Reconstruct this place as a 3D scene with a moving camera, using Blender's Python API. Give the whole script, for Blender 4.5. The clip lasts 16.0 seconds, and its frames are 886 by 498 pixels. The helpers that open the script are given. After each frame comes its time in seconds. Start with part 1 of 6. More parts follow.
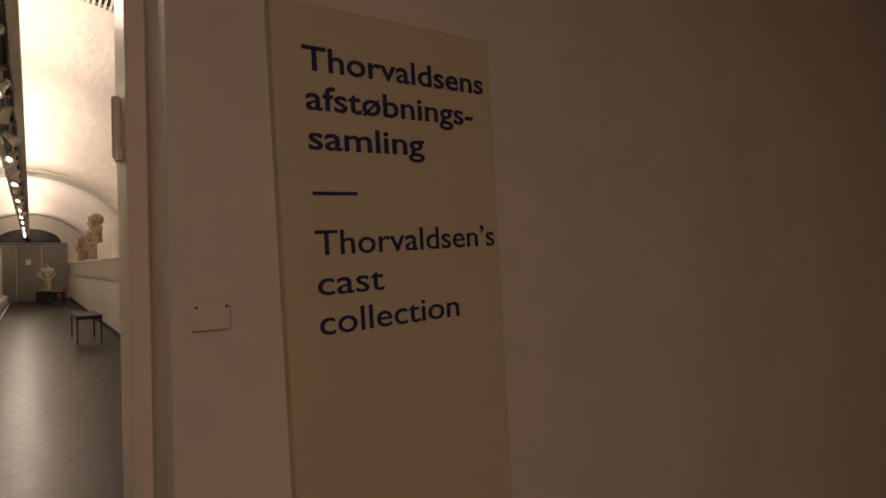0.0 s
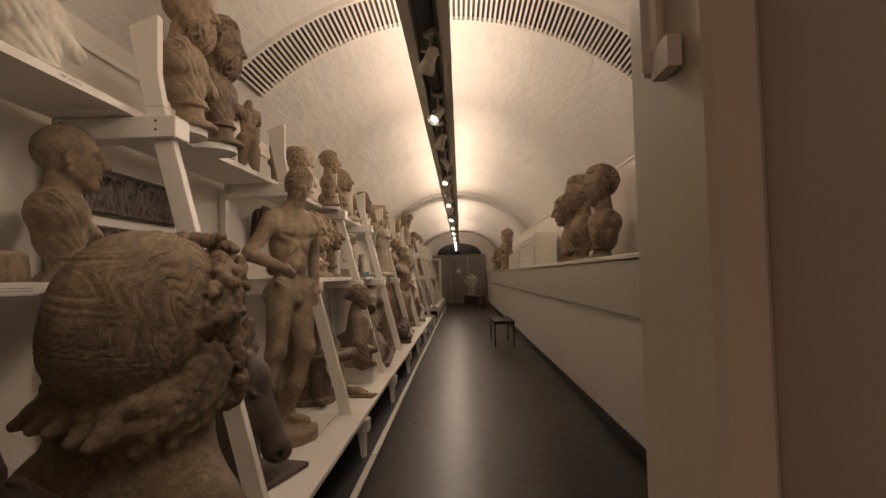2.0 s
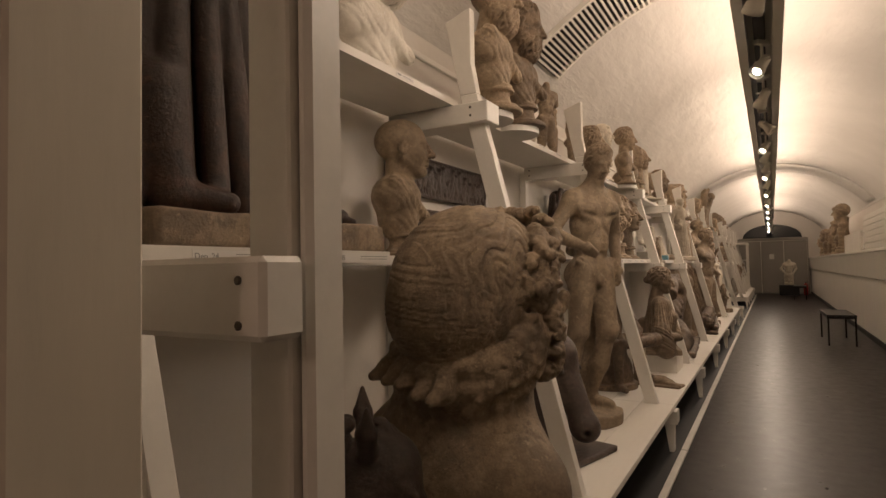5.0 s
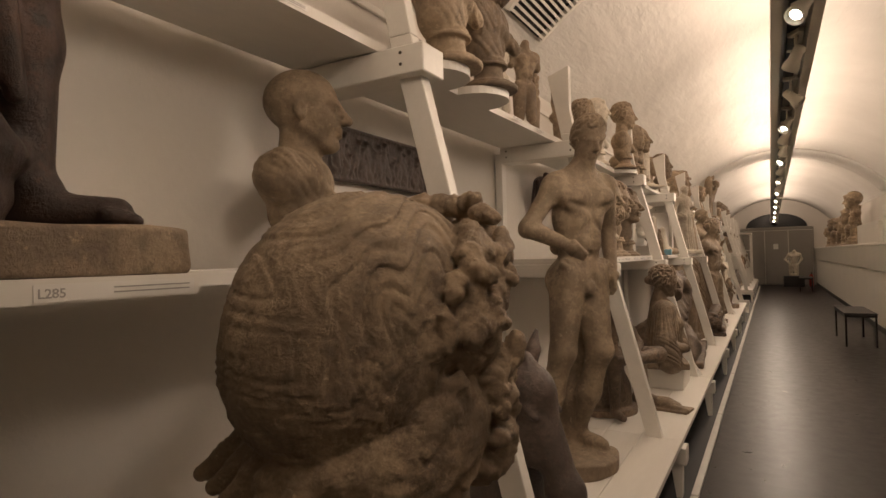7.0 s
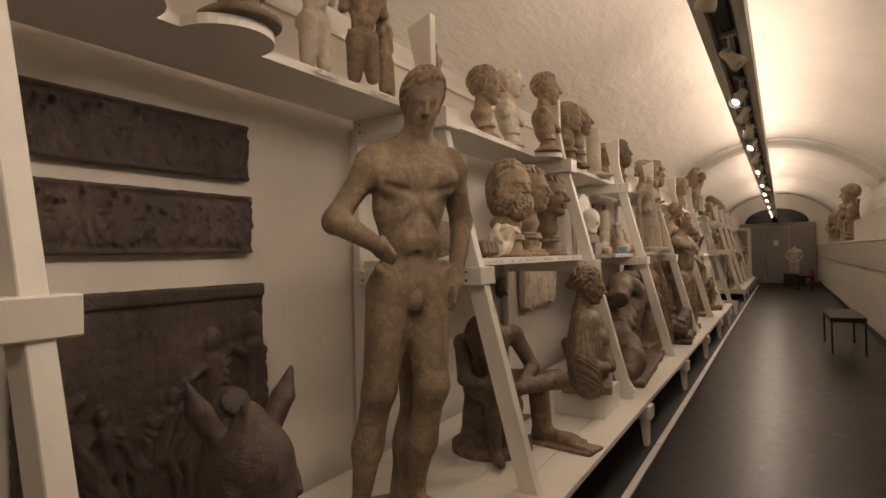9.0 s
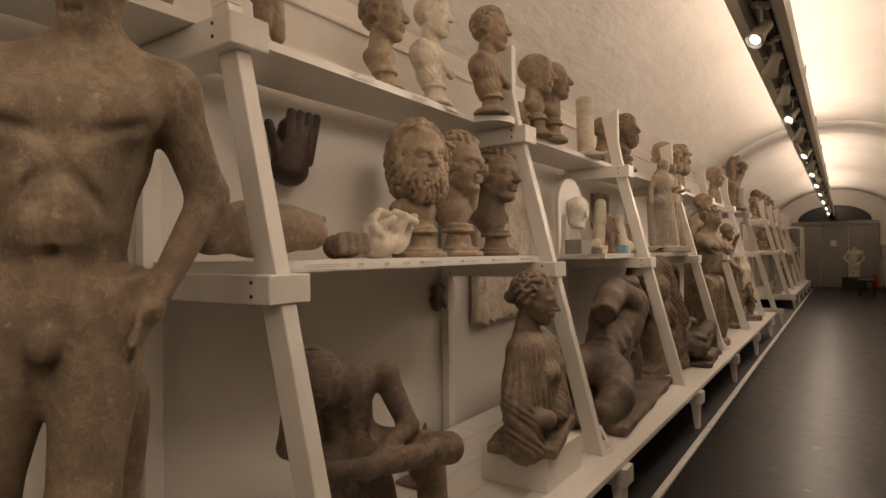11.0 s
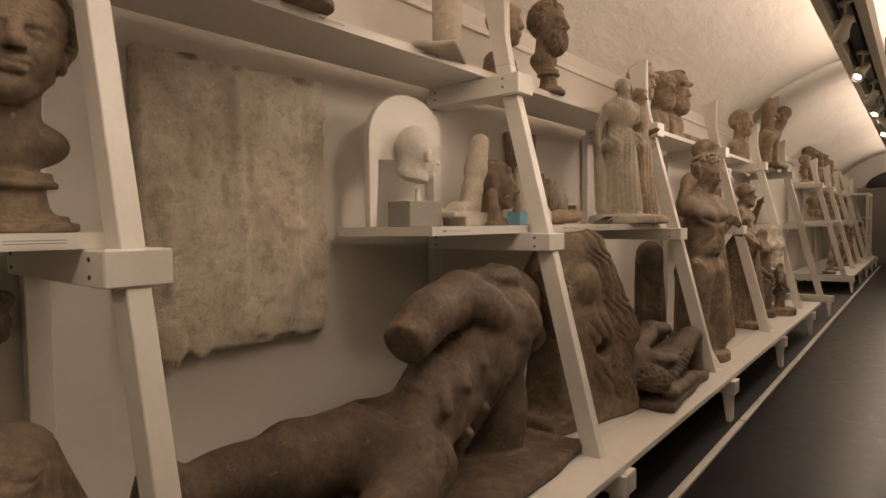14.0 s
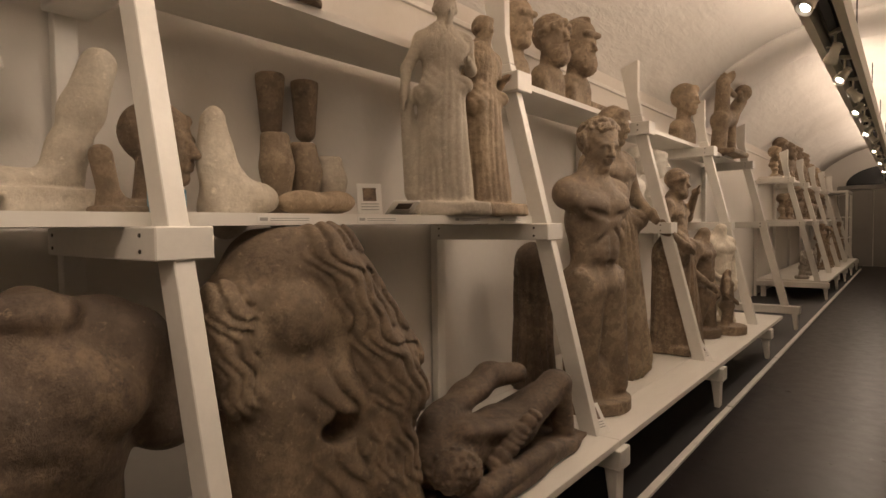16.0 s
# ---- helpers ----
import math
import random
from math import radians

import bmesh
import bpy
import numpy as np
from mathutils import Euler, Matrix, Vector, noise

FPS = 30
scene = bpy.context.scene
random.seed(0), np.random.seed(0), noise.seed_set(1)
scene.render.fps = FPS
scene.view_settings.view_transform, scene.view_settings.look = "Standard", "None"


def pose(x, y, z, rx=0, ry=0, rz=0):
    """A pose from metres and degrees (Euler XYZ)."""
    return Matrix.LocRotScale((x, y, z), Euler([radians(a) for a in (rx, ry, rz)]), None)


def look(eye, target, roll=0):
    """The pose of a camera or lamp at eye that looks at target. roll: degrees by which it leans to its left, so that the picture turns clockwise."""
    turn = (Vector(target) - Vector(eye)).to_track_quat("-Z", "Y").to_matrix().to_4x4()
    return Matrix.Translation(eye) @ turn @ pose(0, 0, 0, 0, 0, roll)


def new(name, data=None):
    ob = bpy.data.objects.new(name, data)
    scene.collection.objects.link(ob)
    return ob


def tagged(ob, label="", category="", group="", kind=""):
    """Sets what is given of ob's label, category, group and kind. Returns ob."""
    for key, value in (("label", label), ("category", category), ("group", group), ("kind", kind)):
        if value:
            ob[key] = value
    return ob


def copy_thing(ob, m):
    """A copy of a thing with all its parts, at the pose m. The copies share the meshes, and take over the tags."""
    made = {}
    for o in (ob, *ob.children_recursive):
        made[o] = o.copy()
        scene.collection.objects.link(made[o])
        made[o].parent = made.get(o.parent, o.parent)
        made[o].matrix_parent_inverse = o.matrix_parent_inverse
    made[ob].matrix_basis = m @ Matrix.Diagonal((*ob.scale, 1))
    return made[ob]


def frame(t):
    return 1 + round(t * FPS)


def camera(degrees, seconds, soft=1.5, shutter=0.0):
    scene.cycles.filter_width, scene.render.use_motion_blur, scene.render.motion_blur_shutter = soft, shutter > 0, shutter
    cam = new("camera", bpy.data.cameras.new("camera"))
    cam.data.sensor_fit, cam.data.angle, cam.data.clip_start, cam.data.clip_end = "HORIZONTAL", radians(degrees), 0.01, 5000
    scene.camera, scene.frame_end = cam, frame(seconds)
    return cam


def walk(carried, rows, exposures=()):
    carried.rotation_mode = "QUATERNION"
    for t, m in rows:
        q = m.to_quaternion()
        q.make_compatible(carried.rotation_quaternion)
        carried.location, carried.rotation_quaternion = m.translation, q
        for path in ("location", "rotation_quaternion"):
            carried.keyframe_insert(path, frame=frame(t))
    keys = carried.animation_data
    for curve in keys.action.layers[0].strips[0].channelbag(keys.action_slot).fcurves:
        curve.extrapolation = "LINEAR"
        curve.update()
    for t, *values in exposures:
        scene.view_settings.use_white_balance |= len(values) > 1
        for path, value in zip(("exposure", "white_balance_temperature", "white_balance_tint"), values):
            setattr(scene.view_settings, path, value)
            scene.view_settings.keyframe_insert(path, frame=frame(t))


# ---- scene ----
cam = camera(75.6, 16.0)
PATH = [
    (0, (0.075, -0.013, 1.346), (1.245, 1.61, 1.374), -1.6),
    (0.5, (0.022, 0.15, 1.35), (1.135, 1.812, 1.366), -1.7),
    (1, (-0.042, 0.385, 1.376), (0.818, 2.191, 1.403), -1.5),
    (1.5, (-0.007, 0.573, 1.368), (0.491, 2.509, 1.428), -1.3),
    (2, (0.065, 0.667, 1.394), (0.005, 2.664, 1.487), -1.3),
    (2.5, (0.061, 0.66, 1.367), (-0.427, 2.597, 1.475), -0.8),
    (3, (0.059, 0.677, 1.355), (-0.652, 2.544, 1.454), -0.6),
    (3.5, (0.067, 0.69, 1.363), (-0.753, 2.512, 1.444), -0.7),
    (4, (0.054, 0.669, 1.368), (-0.845, 2.454, 1.446), -0.6),
    (4.2, (0.045, 0.663, 1.364), (-0.888, 2.431, 1.444), -0.7),
    (6.3, (-0.219, 1.25, 1.326), (-1.234, 2.972, 1.382), -1.3),
    (6.5, (-0.215, 1.376, 1.347), (-1.224, 3.102, 1.399), -1.4),
    (7, (-0.223, 1.568, 1.418), (-1.218, 3.303, 1.452), -1.3),
    (7.5, (-0.237, 1.876, 1.447), (-1.223, 3.617, 1.471), -1.1),
    (8, (-0.122, 2.127, 1.436), (-1.099, 3.872, 1.462), -1.2),
    (8.5, (0.061, 2.407, 1.45), (-0.930, 4.144, 1.474), -1.4),
    (9, (0.165, 2.711, 1.421), (-0.855, 4.431, 1.445), -1.4),
    (9.2, (0.204, 2.836, 1.454), (-0.832, 4.546, 1.472), -1.4),
    (11.3, (0.262, 4.297, 1.412), (-0.893, 5.929, 1.43), -0.8),
    (11.5, (0.270, 4.445, 1.416), (-0.893, 6.071, 1.431), -0.8),
    (12, (0.274, 4.785, 1.4), (-0.964, 6.356, 1.394), -0.7),
    (12.5, (0.260, 5.231, 1.409), (-1.001, 6.783, 1.371), -0.6),
    (13, (0.288, 5.692, 1.393), (-0.971, 7.245, 1.341), -0.6),
    (13.5, (0.326, 6.079, 1.397), (-0.955, 7.614, 1.333), -0.7),
    (14, (0.297, 6.525, 1.41), (-0.987, 8.056, 1.325), -0.7),
    (14.5, (0.337, 6.979, 1.38), (-0.946, 8.511, 1.295), -0.7),
    (15, (0.358, 7.394, 1.378), (-0.923, 8.928, 1.297), -0.9),
    (15.5, (0.323, 7.834, 1.374), (-0.954, 9.371, 1.292), -0.9),
    (16, (0.340, 8.278, 1.356), (-0.920, 9.829, 1.276), -0.7),
]
walk(cam, [(t, look(eye, target, roll)) for t, eye, target, roll in PATH], [(0, 0.4), (0.6, 0.38), (1.5, 0.0), (2.5, -0.08), (4, 0.0), (6.5, 0.25), (7, 0.25), (8, 0.15), (9, 0.03), (16, 0.02)])

# ---- world, lamps and exposure ----
world = bpy.data.worlds.new("world")
scene.world = world
world.use_nodes = True
world.node_tree.nodes["Background"].inputs[0].default_value = (0.02, 0.02, 0.025, 1)
world.node_tree.nodes["Background"].inputs[1].default_value = 0.3


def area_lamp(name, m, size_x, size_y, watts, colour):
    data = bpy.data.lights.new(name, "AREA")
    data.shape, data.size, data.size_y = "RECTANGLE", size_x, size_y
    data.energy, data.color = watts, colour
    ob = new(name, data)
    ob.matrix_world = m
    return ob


WARM = (1.0, 0.758, 0.582)
PITCH, Y_B = 1.906, 5.16                       # distance of the trestles, and the one beside the standing youth
BEAM_X, BEAM_Z = -0.075, 2.60


def trestle_y(k):
    return Y_B + PITCH * k


# tubes that lie in the top of the hanging beam and light the vault
for y0, y1 in ((1.25, 7.6), (8.0, 15.4), (17.2, 22.6), (23.0, 28.8)):
    for side in (-1, 1):
        area_lamp("uplight_tube", pose(BEAM_X + side * 0.045, (y0 + y1) / 2, BEAM_Z + 0.22, 180, side * 32), 0.08, y1 - y0, 5.6 * (y1 - y0), WARM)


# spotlights on the beam that are switched on: some are turned back along the aisle, some forward
LIT = [4.63, 7.4, 9.6, 11.9, 13.9, 15.7, 17.6, 20.0, 22.5, 25.0]
BACK_Y = 2.55                                  # an added one, turned back to brighten the doorway and end post
AHEAD = [2.1, 3.6, 5.4, 8.0, 10.6, 13.1]
for y, step, watts in [(BACK_Y, -1.6, 32)] + [(y, -1.6, 37) for y in LIT] + [(y, 0.75, 24 if y < 5 else 31) for y in AHEAD]:
    data = bpy.data.lights.new("spot_lamp", "SPOT")
    data.energy, data.color, data.spot_size, data.spot_blend, data.shadow_soft_size = watts, (1.0, 0.795, 0.625), radians(100), 1.0, 0.20
    ob = new("spot_lamp", data)
    ob.matrix_world = look((BEAM_X - 0.04, y + (0.09 if step > 0 else -0.09), BEAM_Z - 0.10), (-0.45 if y == BACK_Y else -1.35, y + step, 1.75 if y < 3 else 1.3))
# unseen dim lamp, added under the anteroom ceiling to brighten the sign wall
area_lamp("anteroom_fill_lamp", pose(-0.5, -2.1, 2.65), 0.6, 0.6, 23.0, (1.0, 0.665, 0.50))


# ---- materials ----
def material(name, rough=0.6, metal=0.0):
    m = bpy.data.materials.new(name)
    m.use_nodes = True
    b = m.node_tree.nodes["Principled BSDF"]
    b.inputs["Roughness"].default_value = rough
    b.inputs["Metallic"].default_value = metal
    return m, m.node_tree.nodes, m.node_tree.links, b


def noise_node(nodes, links, coords, scale, detail=5.0, rough=0.6, stretch=None):
    n = nodes.new("ShaderNodeTexNoise")
    n.inputs["Scale"].default_value, n.inputs["Detail"].default_value = scale, detail
    n.inputs["Roughness"].default_value = rough
    if stretch:
        mp = nodes.new("ShaderNodeMapping")
        mp.inputs["Scale"].default_value = stretch
        links.new(coords, mp.inputs["Vector"])
        coords = mp.outputs["Vector"]
    links.new(coords, n.inputs["Vector"])
    return n.outputs["Fac"]


def ramp(nodes, links, fac, stops):
    r = nodes.new("ShaderNodeValToRGB")
    while len(r.color_ramp.elements) < len(stops):
        r.color_ramp.elements.new(0.5)
    for e, (p, c) in zip(r.color_ramp.elements, stops):
        e.position, e.color = p, (*c, 1)
    links.new(fac, r.inputs["Fac"])
    return r.outputs["Color"]


def mix(nodes, links, fac, a, b, kind="MIX"):
    n = nodes.new("ShaderNodeMix")
    n.data_type, n.blend_type = "RGBA", kind
    for s, v in ((0, fac), (6, a), (7, b)):
        if isinstance(v, (int, float)):
            n.inputs[s].default_value = v
        elif isinstance(v, tuple):
            n.inputs[s].default_value = (*v, 1)
        else:
            links.new(v, n.inputs[s])
    return n.outputs[2]


def bump(nodes, links, b, height, strength, distance):
    n = nodes.new("ShaderNodeBump")
    n.inputs["Strength"].default_value, n.inputs["Distance"].default_value = strength, distance
    links.new(height, n.inputs["Height"])
    links.new(n.outputs["Normal"], b.inputs["Normal"])


def painted(name, colour, rough=0.5, worn=0.12, scale=3.0, bump_mm=1.0, fine=60.0, stretch=None):
    """Paint with faint stains at two scales and a fine relief."""
    m, nodes, links, b = material(name, rough)
    co = nodes.new("ShaderNodeTexCoord").outputs["Object"]
    big = noise_node(nodes, links, co, scale, 4, 0.6, stretch)
    small = noise_node(nodes, links, co, fine, 4, 0.6, stretch)
    dark = tuple(c * (1 - worn) for c in colour)
    base = ramp(nodes, links, big, [(0.3, dark), (0.7, colour)])
    base = mix(nodes, links, 0.25, base, ramp(nodes, links, small, [(0.35, tuple(c * (1 - worn) for c in colour)), (0.65, colour)]))
    links.new(base, b.inputs["Base Color"])
    bump(nodes, links, b, small, 0.5, bump_mm / 1000)
    return m


def vault_plaster():
    """Limewashed plaster with trowel strokes that run round the vault."""
    m, nodes, links, b = material("vault_plaster", 0.85)
    co = nodes.new("ShaderNodeTexCoord").outputs["Object"]
    big = noise_node(nodes, links, co, 0.8, 4)
    strokes = noise_node(nodes, links, co, 4.2, 5, 0.6, (1.0, 0.32, 1.0))
    fine = noise_node(nodes, links, co, 30.0, 4)
    base = ramp(nodes, links, big, [(0.3, (0.74, 0.72, 0.68)), (0.7, (0.82, 0.80, 0.76))])
    links.new(base, b.inputs["Base Color"])
    both = mix(nodes, links, 0.06, strokes, fine)
    bump(nodes, links, b, both, 0.9, 0.045)
    return m


def floor_lino():
    """Dark worn polished floor with scuffs and dull patches."""
    m, nodes, links, b = material("dark_floor", 0.3)
    co = nodes.new("ShaderNodeTexCoord").outputs["Object"]
    big = noise_node(nodes, links, co, 0.9, 6, 0.65)
    small = noise_node(nodes, links, co, 9.0, 6, 0.7)
    base = ramp(nodes, links, big, [(0.3, (0.006, 0.0037, 0.0046)), (0.7, (0.012, 0.0075, 0.009))])
    scuff = ramp(nodes, links, small, [(0.66, (0, 0, 0)), (0.76, (0.05, 0.042, 0.04))])
    links.new(mix(nodes, links, 1.0, base, scuff, "ADD"), b.inputs["Base Color"])
    links.new(ramp(nodes, links, small, [(0.3, (0.26, 0.26, 0.26)), (0.75, (0.38, 0.38, 0.38))]), b.inputs["Roughness"])
    wavy = noise_node(nodes, links, co, 3.0, 3)
    b.inputs["Specular IOR Level"].default_value = 0.21
    bump(nodes, links, b, mix(nodes, links, 0.10, wavy, small), 0.07, 0.004)
    return m


def cast(name, light, mid, dark, rough=0.62, mottle=0.55, relief=0.014):
    """Tinted plaster of an old cast: blotches, grime and fine grain, a little different on each one."""
    m, nodes, links, b = material(name, rough)
    tc = nodes.new("ShaderNodeTexCoord").outputs["Object"]
    info = nodes.new("ShaderNodeObjectInfo").outputs["Random"]
    add = nodes.new("ShaderNodeVectorMath")
    add.operation = "ADD"
    scl = nodes.new("ShaderNodeMath")
    scl.operation = "MULTIPLY"
    scl.inputs[1].default_value = 17.0
    links.new(info, scl.inputs[0])
    links.new(tc, add.inputs[0])
    links.new(scl.outputs[0], add.inputs[1])
    co = add.outputs[0]
    big = noise_node(nodes, links, co, 4.0, 8, 0.72)
    fine = noise_node(nodes, links, co, 45.0, 6, 0.75)
    base = ramp(nodes, links, big, [(0.39, dark), (0.5, mid), (0.61, light)])
    grain = ramp(nodes, links, fine, [(0.3, tuple(c * 0.55 for c in mid)), (0.7, light)])
    base = mix(nodes, links, 0.28, base, grain)
    patch = noise_node(nodes, links, co, 15.0, 9, 0.7)
    base = mix(nodes, links, ramp(nodes, links, patch, [(0.46, (mottle, mottle, mottle)), (0.54, (0, 0, 0))]), base, tuple(c * 0.55 for c in mid))
    grime = noise_node(nodes, links, co, 8.0, 10, 0.78)
    base = mix(nodes, links, ramp(nodes, links, grime, [(0.50, (0, 0, 0)), (0.62, (0.8, 0.8, 0.8))]), base, dark)
    chip = noise_node(nodes, links, co, 26.0, 8, 0.8)
    base = mix(nodes, links, ramp(nodes, links, chip, [(0.58, (0, 0, 0)), (0.68, (0.7, 0.7, 0.7))]), base, tuple(min(0.85, c * 1.25) for c in light))
    hue = nodes.new("ShaderNodeHueSaturation")
    val = nodes.new("ShaderNodeMapRange")
    val.inputs["To Min"].default_value, val.inputs["To Max"].default_value = 0.95, 1.25
    links.new(info, val.inputs["Value"])
    links.new(val.outputs[0], hue.inputs["Value"])
    links.new(base, hue.inputs["Color"])
    links.new(hue.outputs["Color"], b.inputs["Base Color"])
    bump(nodes, links, b, mix(nodes, links, 0.45, mix(nodes, links, 0.5, big, patch), fine), 1.0, relief)
    return m


def plain(name, colour, rough=0.5, metal=0.0):
    m, nodes, links, b = material(name, rough, metal)
    b.inputs["Base Color"].default_value = (*colour, 1)
    return m


def glowing(name, colour, strength):
    m, nodes, links, b = material(name, 0.3)
    b.inputs["Base Color"].default_value = (0.8, 0.8, 0.8, 1)
    b.inputs["Emission Color"].default_value = (*colour, 1)
    b.inputs["Emission Strength"].default_value = strength
    return m


M_WALL = painted("white_wall_paint", (0.74, 0.70, 0.64), 0.7, 0.08, 1.2, 3.0, 25.0)
M_JAMB = painted("rough_jamb_paint", (0.70, 0.65, 0.57), 0.65, 0.15, 2.5, 6.0, 12.0)
M_SHELF = painted("white_shelf_paint", (0.80, 0.77, 0.71), 0.42, 0.10, 4.0, 0.6, 40.0, (1.0, 0.2, 1.0))
M_FRAME = painted("white_trestle_paint", (0.80, 0.77, 0.71), 0.42, 0.12, 5.0, 0.6, 50.0)
M_DOORWOOD = painted("cream_door_paint", (0.72, 0.66, 0.55), 0.4, 0.14, 3.0, 1.0, 40.0, (1, 1, 0.15))
M_GREY = painted("grey_green_paint", (0.50, 0.49, 0.44), 0.5, 0.08, 2.0, 1.0, 30.0)
M_LEDGE = painted("pale_ledge_paint", (0.74, 0.72, 0.66), 0.45, 0.08, 2.0, 1.0, 30.0)
M_VAULT = vault_plaster()
M_FLOOR = floor_lino()
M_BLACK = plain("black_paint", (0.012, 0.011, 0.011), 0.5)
M_DARKMETAL = plain("dark_steel", (0.03, 0.028, 0.027), 0.4, 0.6)
M_BOLT = plain("bolt_steel", (0.10, 0.085, 0.07), 0.4, 0.8)
M_LINE = painted("white_kerb_paint", (0.72, 0.70, 0.66), 0.5, 0.2, 6.0, 0.5, 60.0)
M_BEAM = painted("cream_beam_paint", (0.72, 0.68, 0.58), 0.4, 0.06, 2.0, 0.4, 40.0)
M_LAMPGLOW = glowing("lamp_glass", (1.0, 0.93, 0.82), 30.0)
M_ENDDOOR = painted("grey_door_paint", (0.30, 0.28, 0.25), 0.5, 0.1, 2.0, 0.6, 40.0)
M_SIGN = painted("ochre_sign_board", (0.56, 0.51, 0.345), 0.6, 0.06, 1.5, 0.3, 80.0)
M_INK = plain("dark_blue_ink", (0.012, 0.018, 0.085), 0.6)
M_CARD = plain("white_card", (0.78, 0.76, 0.72), 0.6)
M_PRINT = plain("grey_print", (0.36, 0.35, 0.33), 0.6)
M_SLAT = painted("white_slat_paint", (0.75, 0.72, 0.66), 0.5, 0.05, 3.0, 0.4, 40.0)
M_SWITCH = plain("cream_plastic", (0.66, 0.61, 0.53), 0.5)
M_RED = plain("red_enamel", (0.35, 0.02, 0.015), 0.3)


# ---- mesh helpers ----
def box(bm, x0, x1, y0, y1, z0, z1):
    vs = [bm.verts.new(p) for p in ((x0, y0, z0), (x1, y0, z0), (x1, y1, z0), (x0, y1, z0), (x0, y0, z1), (x1, y0, z1), (x1, y1, z1), (x0, y1, z1))]
    for f in ((3, 2, 1, 0), (4, 5, 6, 7), (0, 1, 5, 4), (1, 2, 6, 5), (2, 3, 7, 6), (3, 0, 4, 7)):
        bm.faces.new([vs[i] for i in f])
    return vs


def bevelled(bm, width=0.003, segments=1):
    bmesh.ops.bevel(bm, geom=list(bm.edges), offset=width, segments=segments, affect="EDGES", profile=0.6)
    return bm


def box_bm(x0, x1, y0, y1, z0, z1, bev=0.003):
    bm = bmesh.new()
    box(bm, x0, x1, y0, y1, z0, z1)
    return bevelled(bm, bev) if bev else bm


def tube_bm(rings, n=20, close=True):
    """Turned body from (radius, z) rings."""
    bm = bmesh.new()
    loops = [[bm.verts.new((r * math.cos(2 * math.pi * i / n), r * math.sin(2 * math.pi * i / n), z)) for i in range(n)] for r, z in rings]
    for a, b in zip(loops, loops[1:]):
        for i in range(n):
            bm.faces.new((a[i], a[(i + 1) % n], b[(i + 1) % n], b[i]))
    if close:
        bm.faces.new(loops[0][::-1])
        bm.faces.new(loops[-1])
    return bm


def prism_bm(points, depth, axis="y", offset=0.0):
    """A flat outline drawn out to a depth; points are (a, z) and the depth runs along axis."""
    bm = bmesh.new()
    def at(a, z, d):
        return (a, d, z) if axis == "y" else (d, a, z)
    near = [bm.verts.new(at(a, z, offset)) for a, z in points]
    far = [bm.verts.new(at(a, z, offset + depth)) for a, z in points]
    n = len(points)
    bm.faces.new(near)
    bm.faces.new(far[::-1])
    for i in range(n):
        bm.faces.new((near[(i + 1) % n], near[i], far[i], far[(i + 1) % n]))
    bmesh.ops.recalc_face_normals(bm, faces=list(bm.faces))
    return bm


def mesh_of(name, bm, mat, smooth=False):
    me = bpy.data.meshes.new(name)
    bm.to_mesh(me)
    bm.free()
    me.materials.append(mat)
    if smooth:
        me.polygons.foreach_set("use_smooth", [True] * len(me.polygons))
    return me


def part(name, bm, mat, parent=None, label="", m=None, smooth=False):
    ob = new(name, mesh_of(name, bm, mat, smooth))
    if m is not None:
        ob.matrix_basis = m
    if parent is not None:
        ob.parent = parent
    if label:
        ob["label"] = label
    return ob


def thing(name, m, label, category, group="", kind=""):
    ob = new(name)
    ob.matrix_basis = m
    ob.empty_display_size = 0.1
    return tagged(ob, label, category, group, kind)


def setting(name, bm, mat, label, category, smooth=False):
    return tagged(part(name, bm, mat, smooth=smooth), label, category, kind="structure")


# ---- the large structure ----
WALL_L, WALL_R, Y_IN, Y_END = -1.85, 1.95, 1.10, 29.6
SIGN_Y = 0.822
CROWN, R_VAULT = 3.60, 2.43


def vault_z(x):
    return CROWN - R_VAULT + math.sqrt(R_VAULT ** 2 - x * x)


SPRING = vault_z(WALL_L)
setting("floor", box_bm(-4.0, 4.0, -3.4, Y_END + 0.4, -0.12, 0.0, 0), M_FLOOR, "dark brown polished floor, worn and scuffed along the aisle", "floor")
setting("wall_west", box_bm(WALL_L - 0.3, WALL_L, Y_IN, Y_END, 0.0, SPRING, 0), M_WALL, "white painted wall behind the shelves of casts", "wall")
setting("wall_east", box_bm(WALL_R, WALL_R + 0.3, Y_IN, Y_END, 0.0, SPRING, 0), M_WALL, "white painted wall above the long ledge", "wall")


def vault_bm():
    bm = bmesh.new()
    n = 48
    outs = []
    for y in (Y_IN, Y_END):
        inner, outer = [], []
        for i in range(n + 1):
            x = WALL_L - 0.28 + (WALL_R - WALL_L + 0.56) * i / n
            z = vault_z(max(-2.15, min(2.15, x)))
            inner.append(bm.verts.new((x, y, z)))
            outer.append(bm.verts.new((x, y, z + 0.3)))
        outs.append((inner, outer))
    (i0, o0), (i1, o1) = outs
    for i in range(n):
        bm.faces.new((i0[i], i0[i + 1], i1[i + 1], i1[i]))
        bm.faces.new((o0[i + 1], o0[i], o1[i], o1[i + 1]))
        bm.faces.new((i0[i + 1], i0[i], o0[i], o0[i + 1]))
        bm.faces.new((i1[i], i1[i + 1], o1[i + 1], o1[i]))
    for i in (0, n):
        bm.faces.new((i0[i], i1[i], o1[i], o0[i]))
    bmesh.ops.recalc_face_normals(bm, faces=list(bm.faces))
    return bm


setting("ceiling", vault_bm(), M_VAULT, "white plastered barrel vault with rough trowel marks", "ceiling", True)

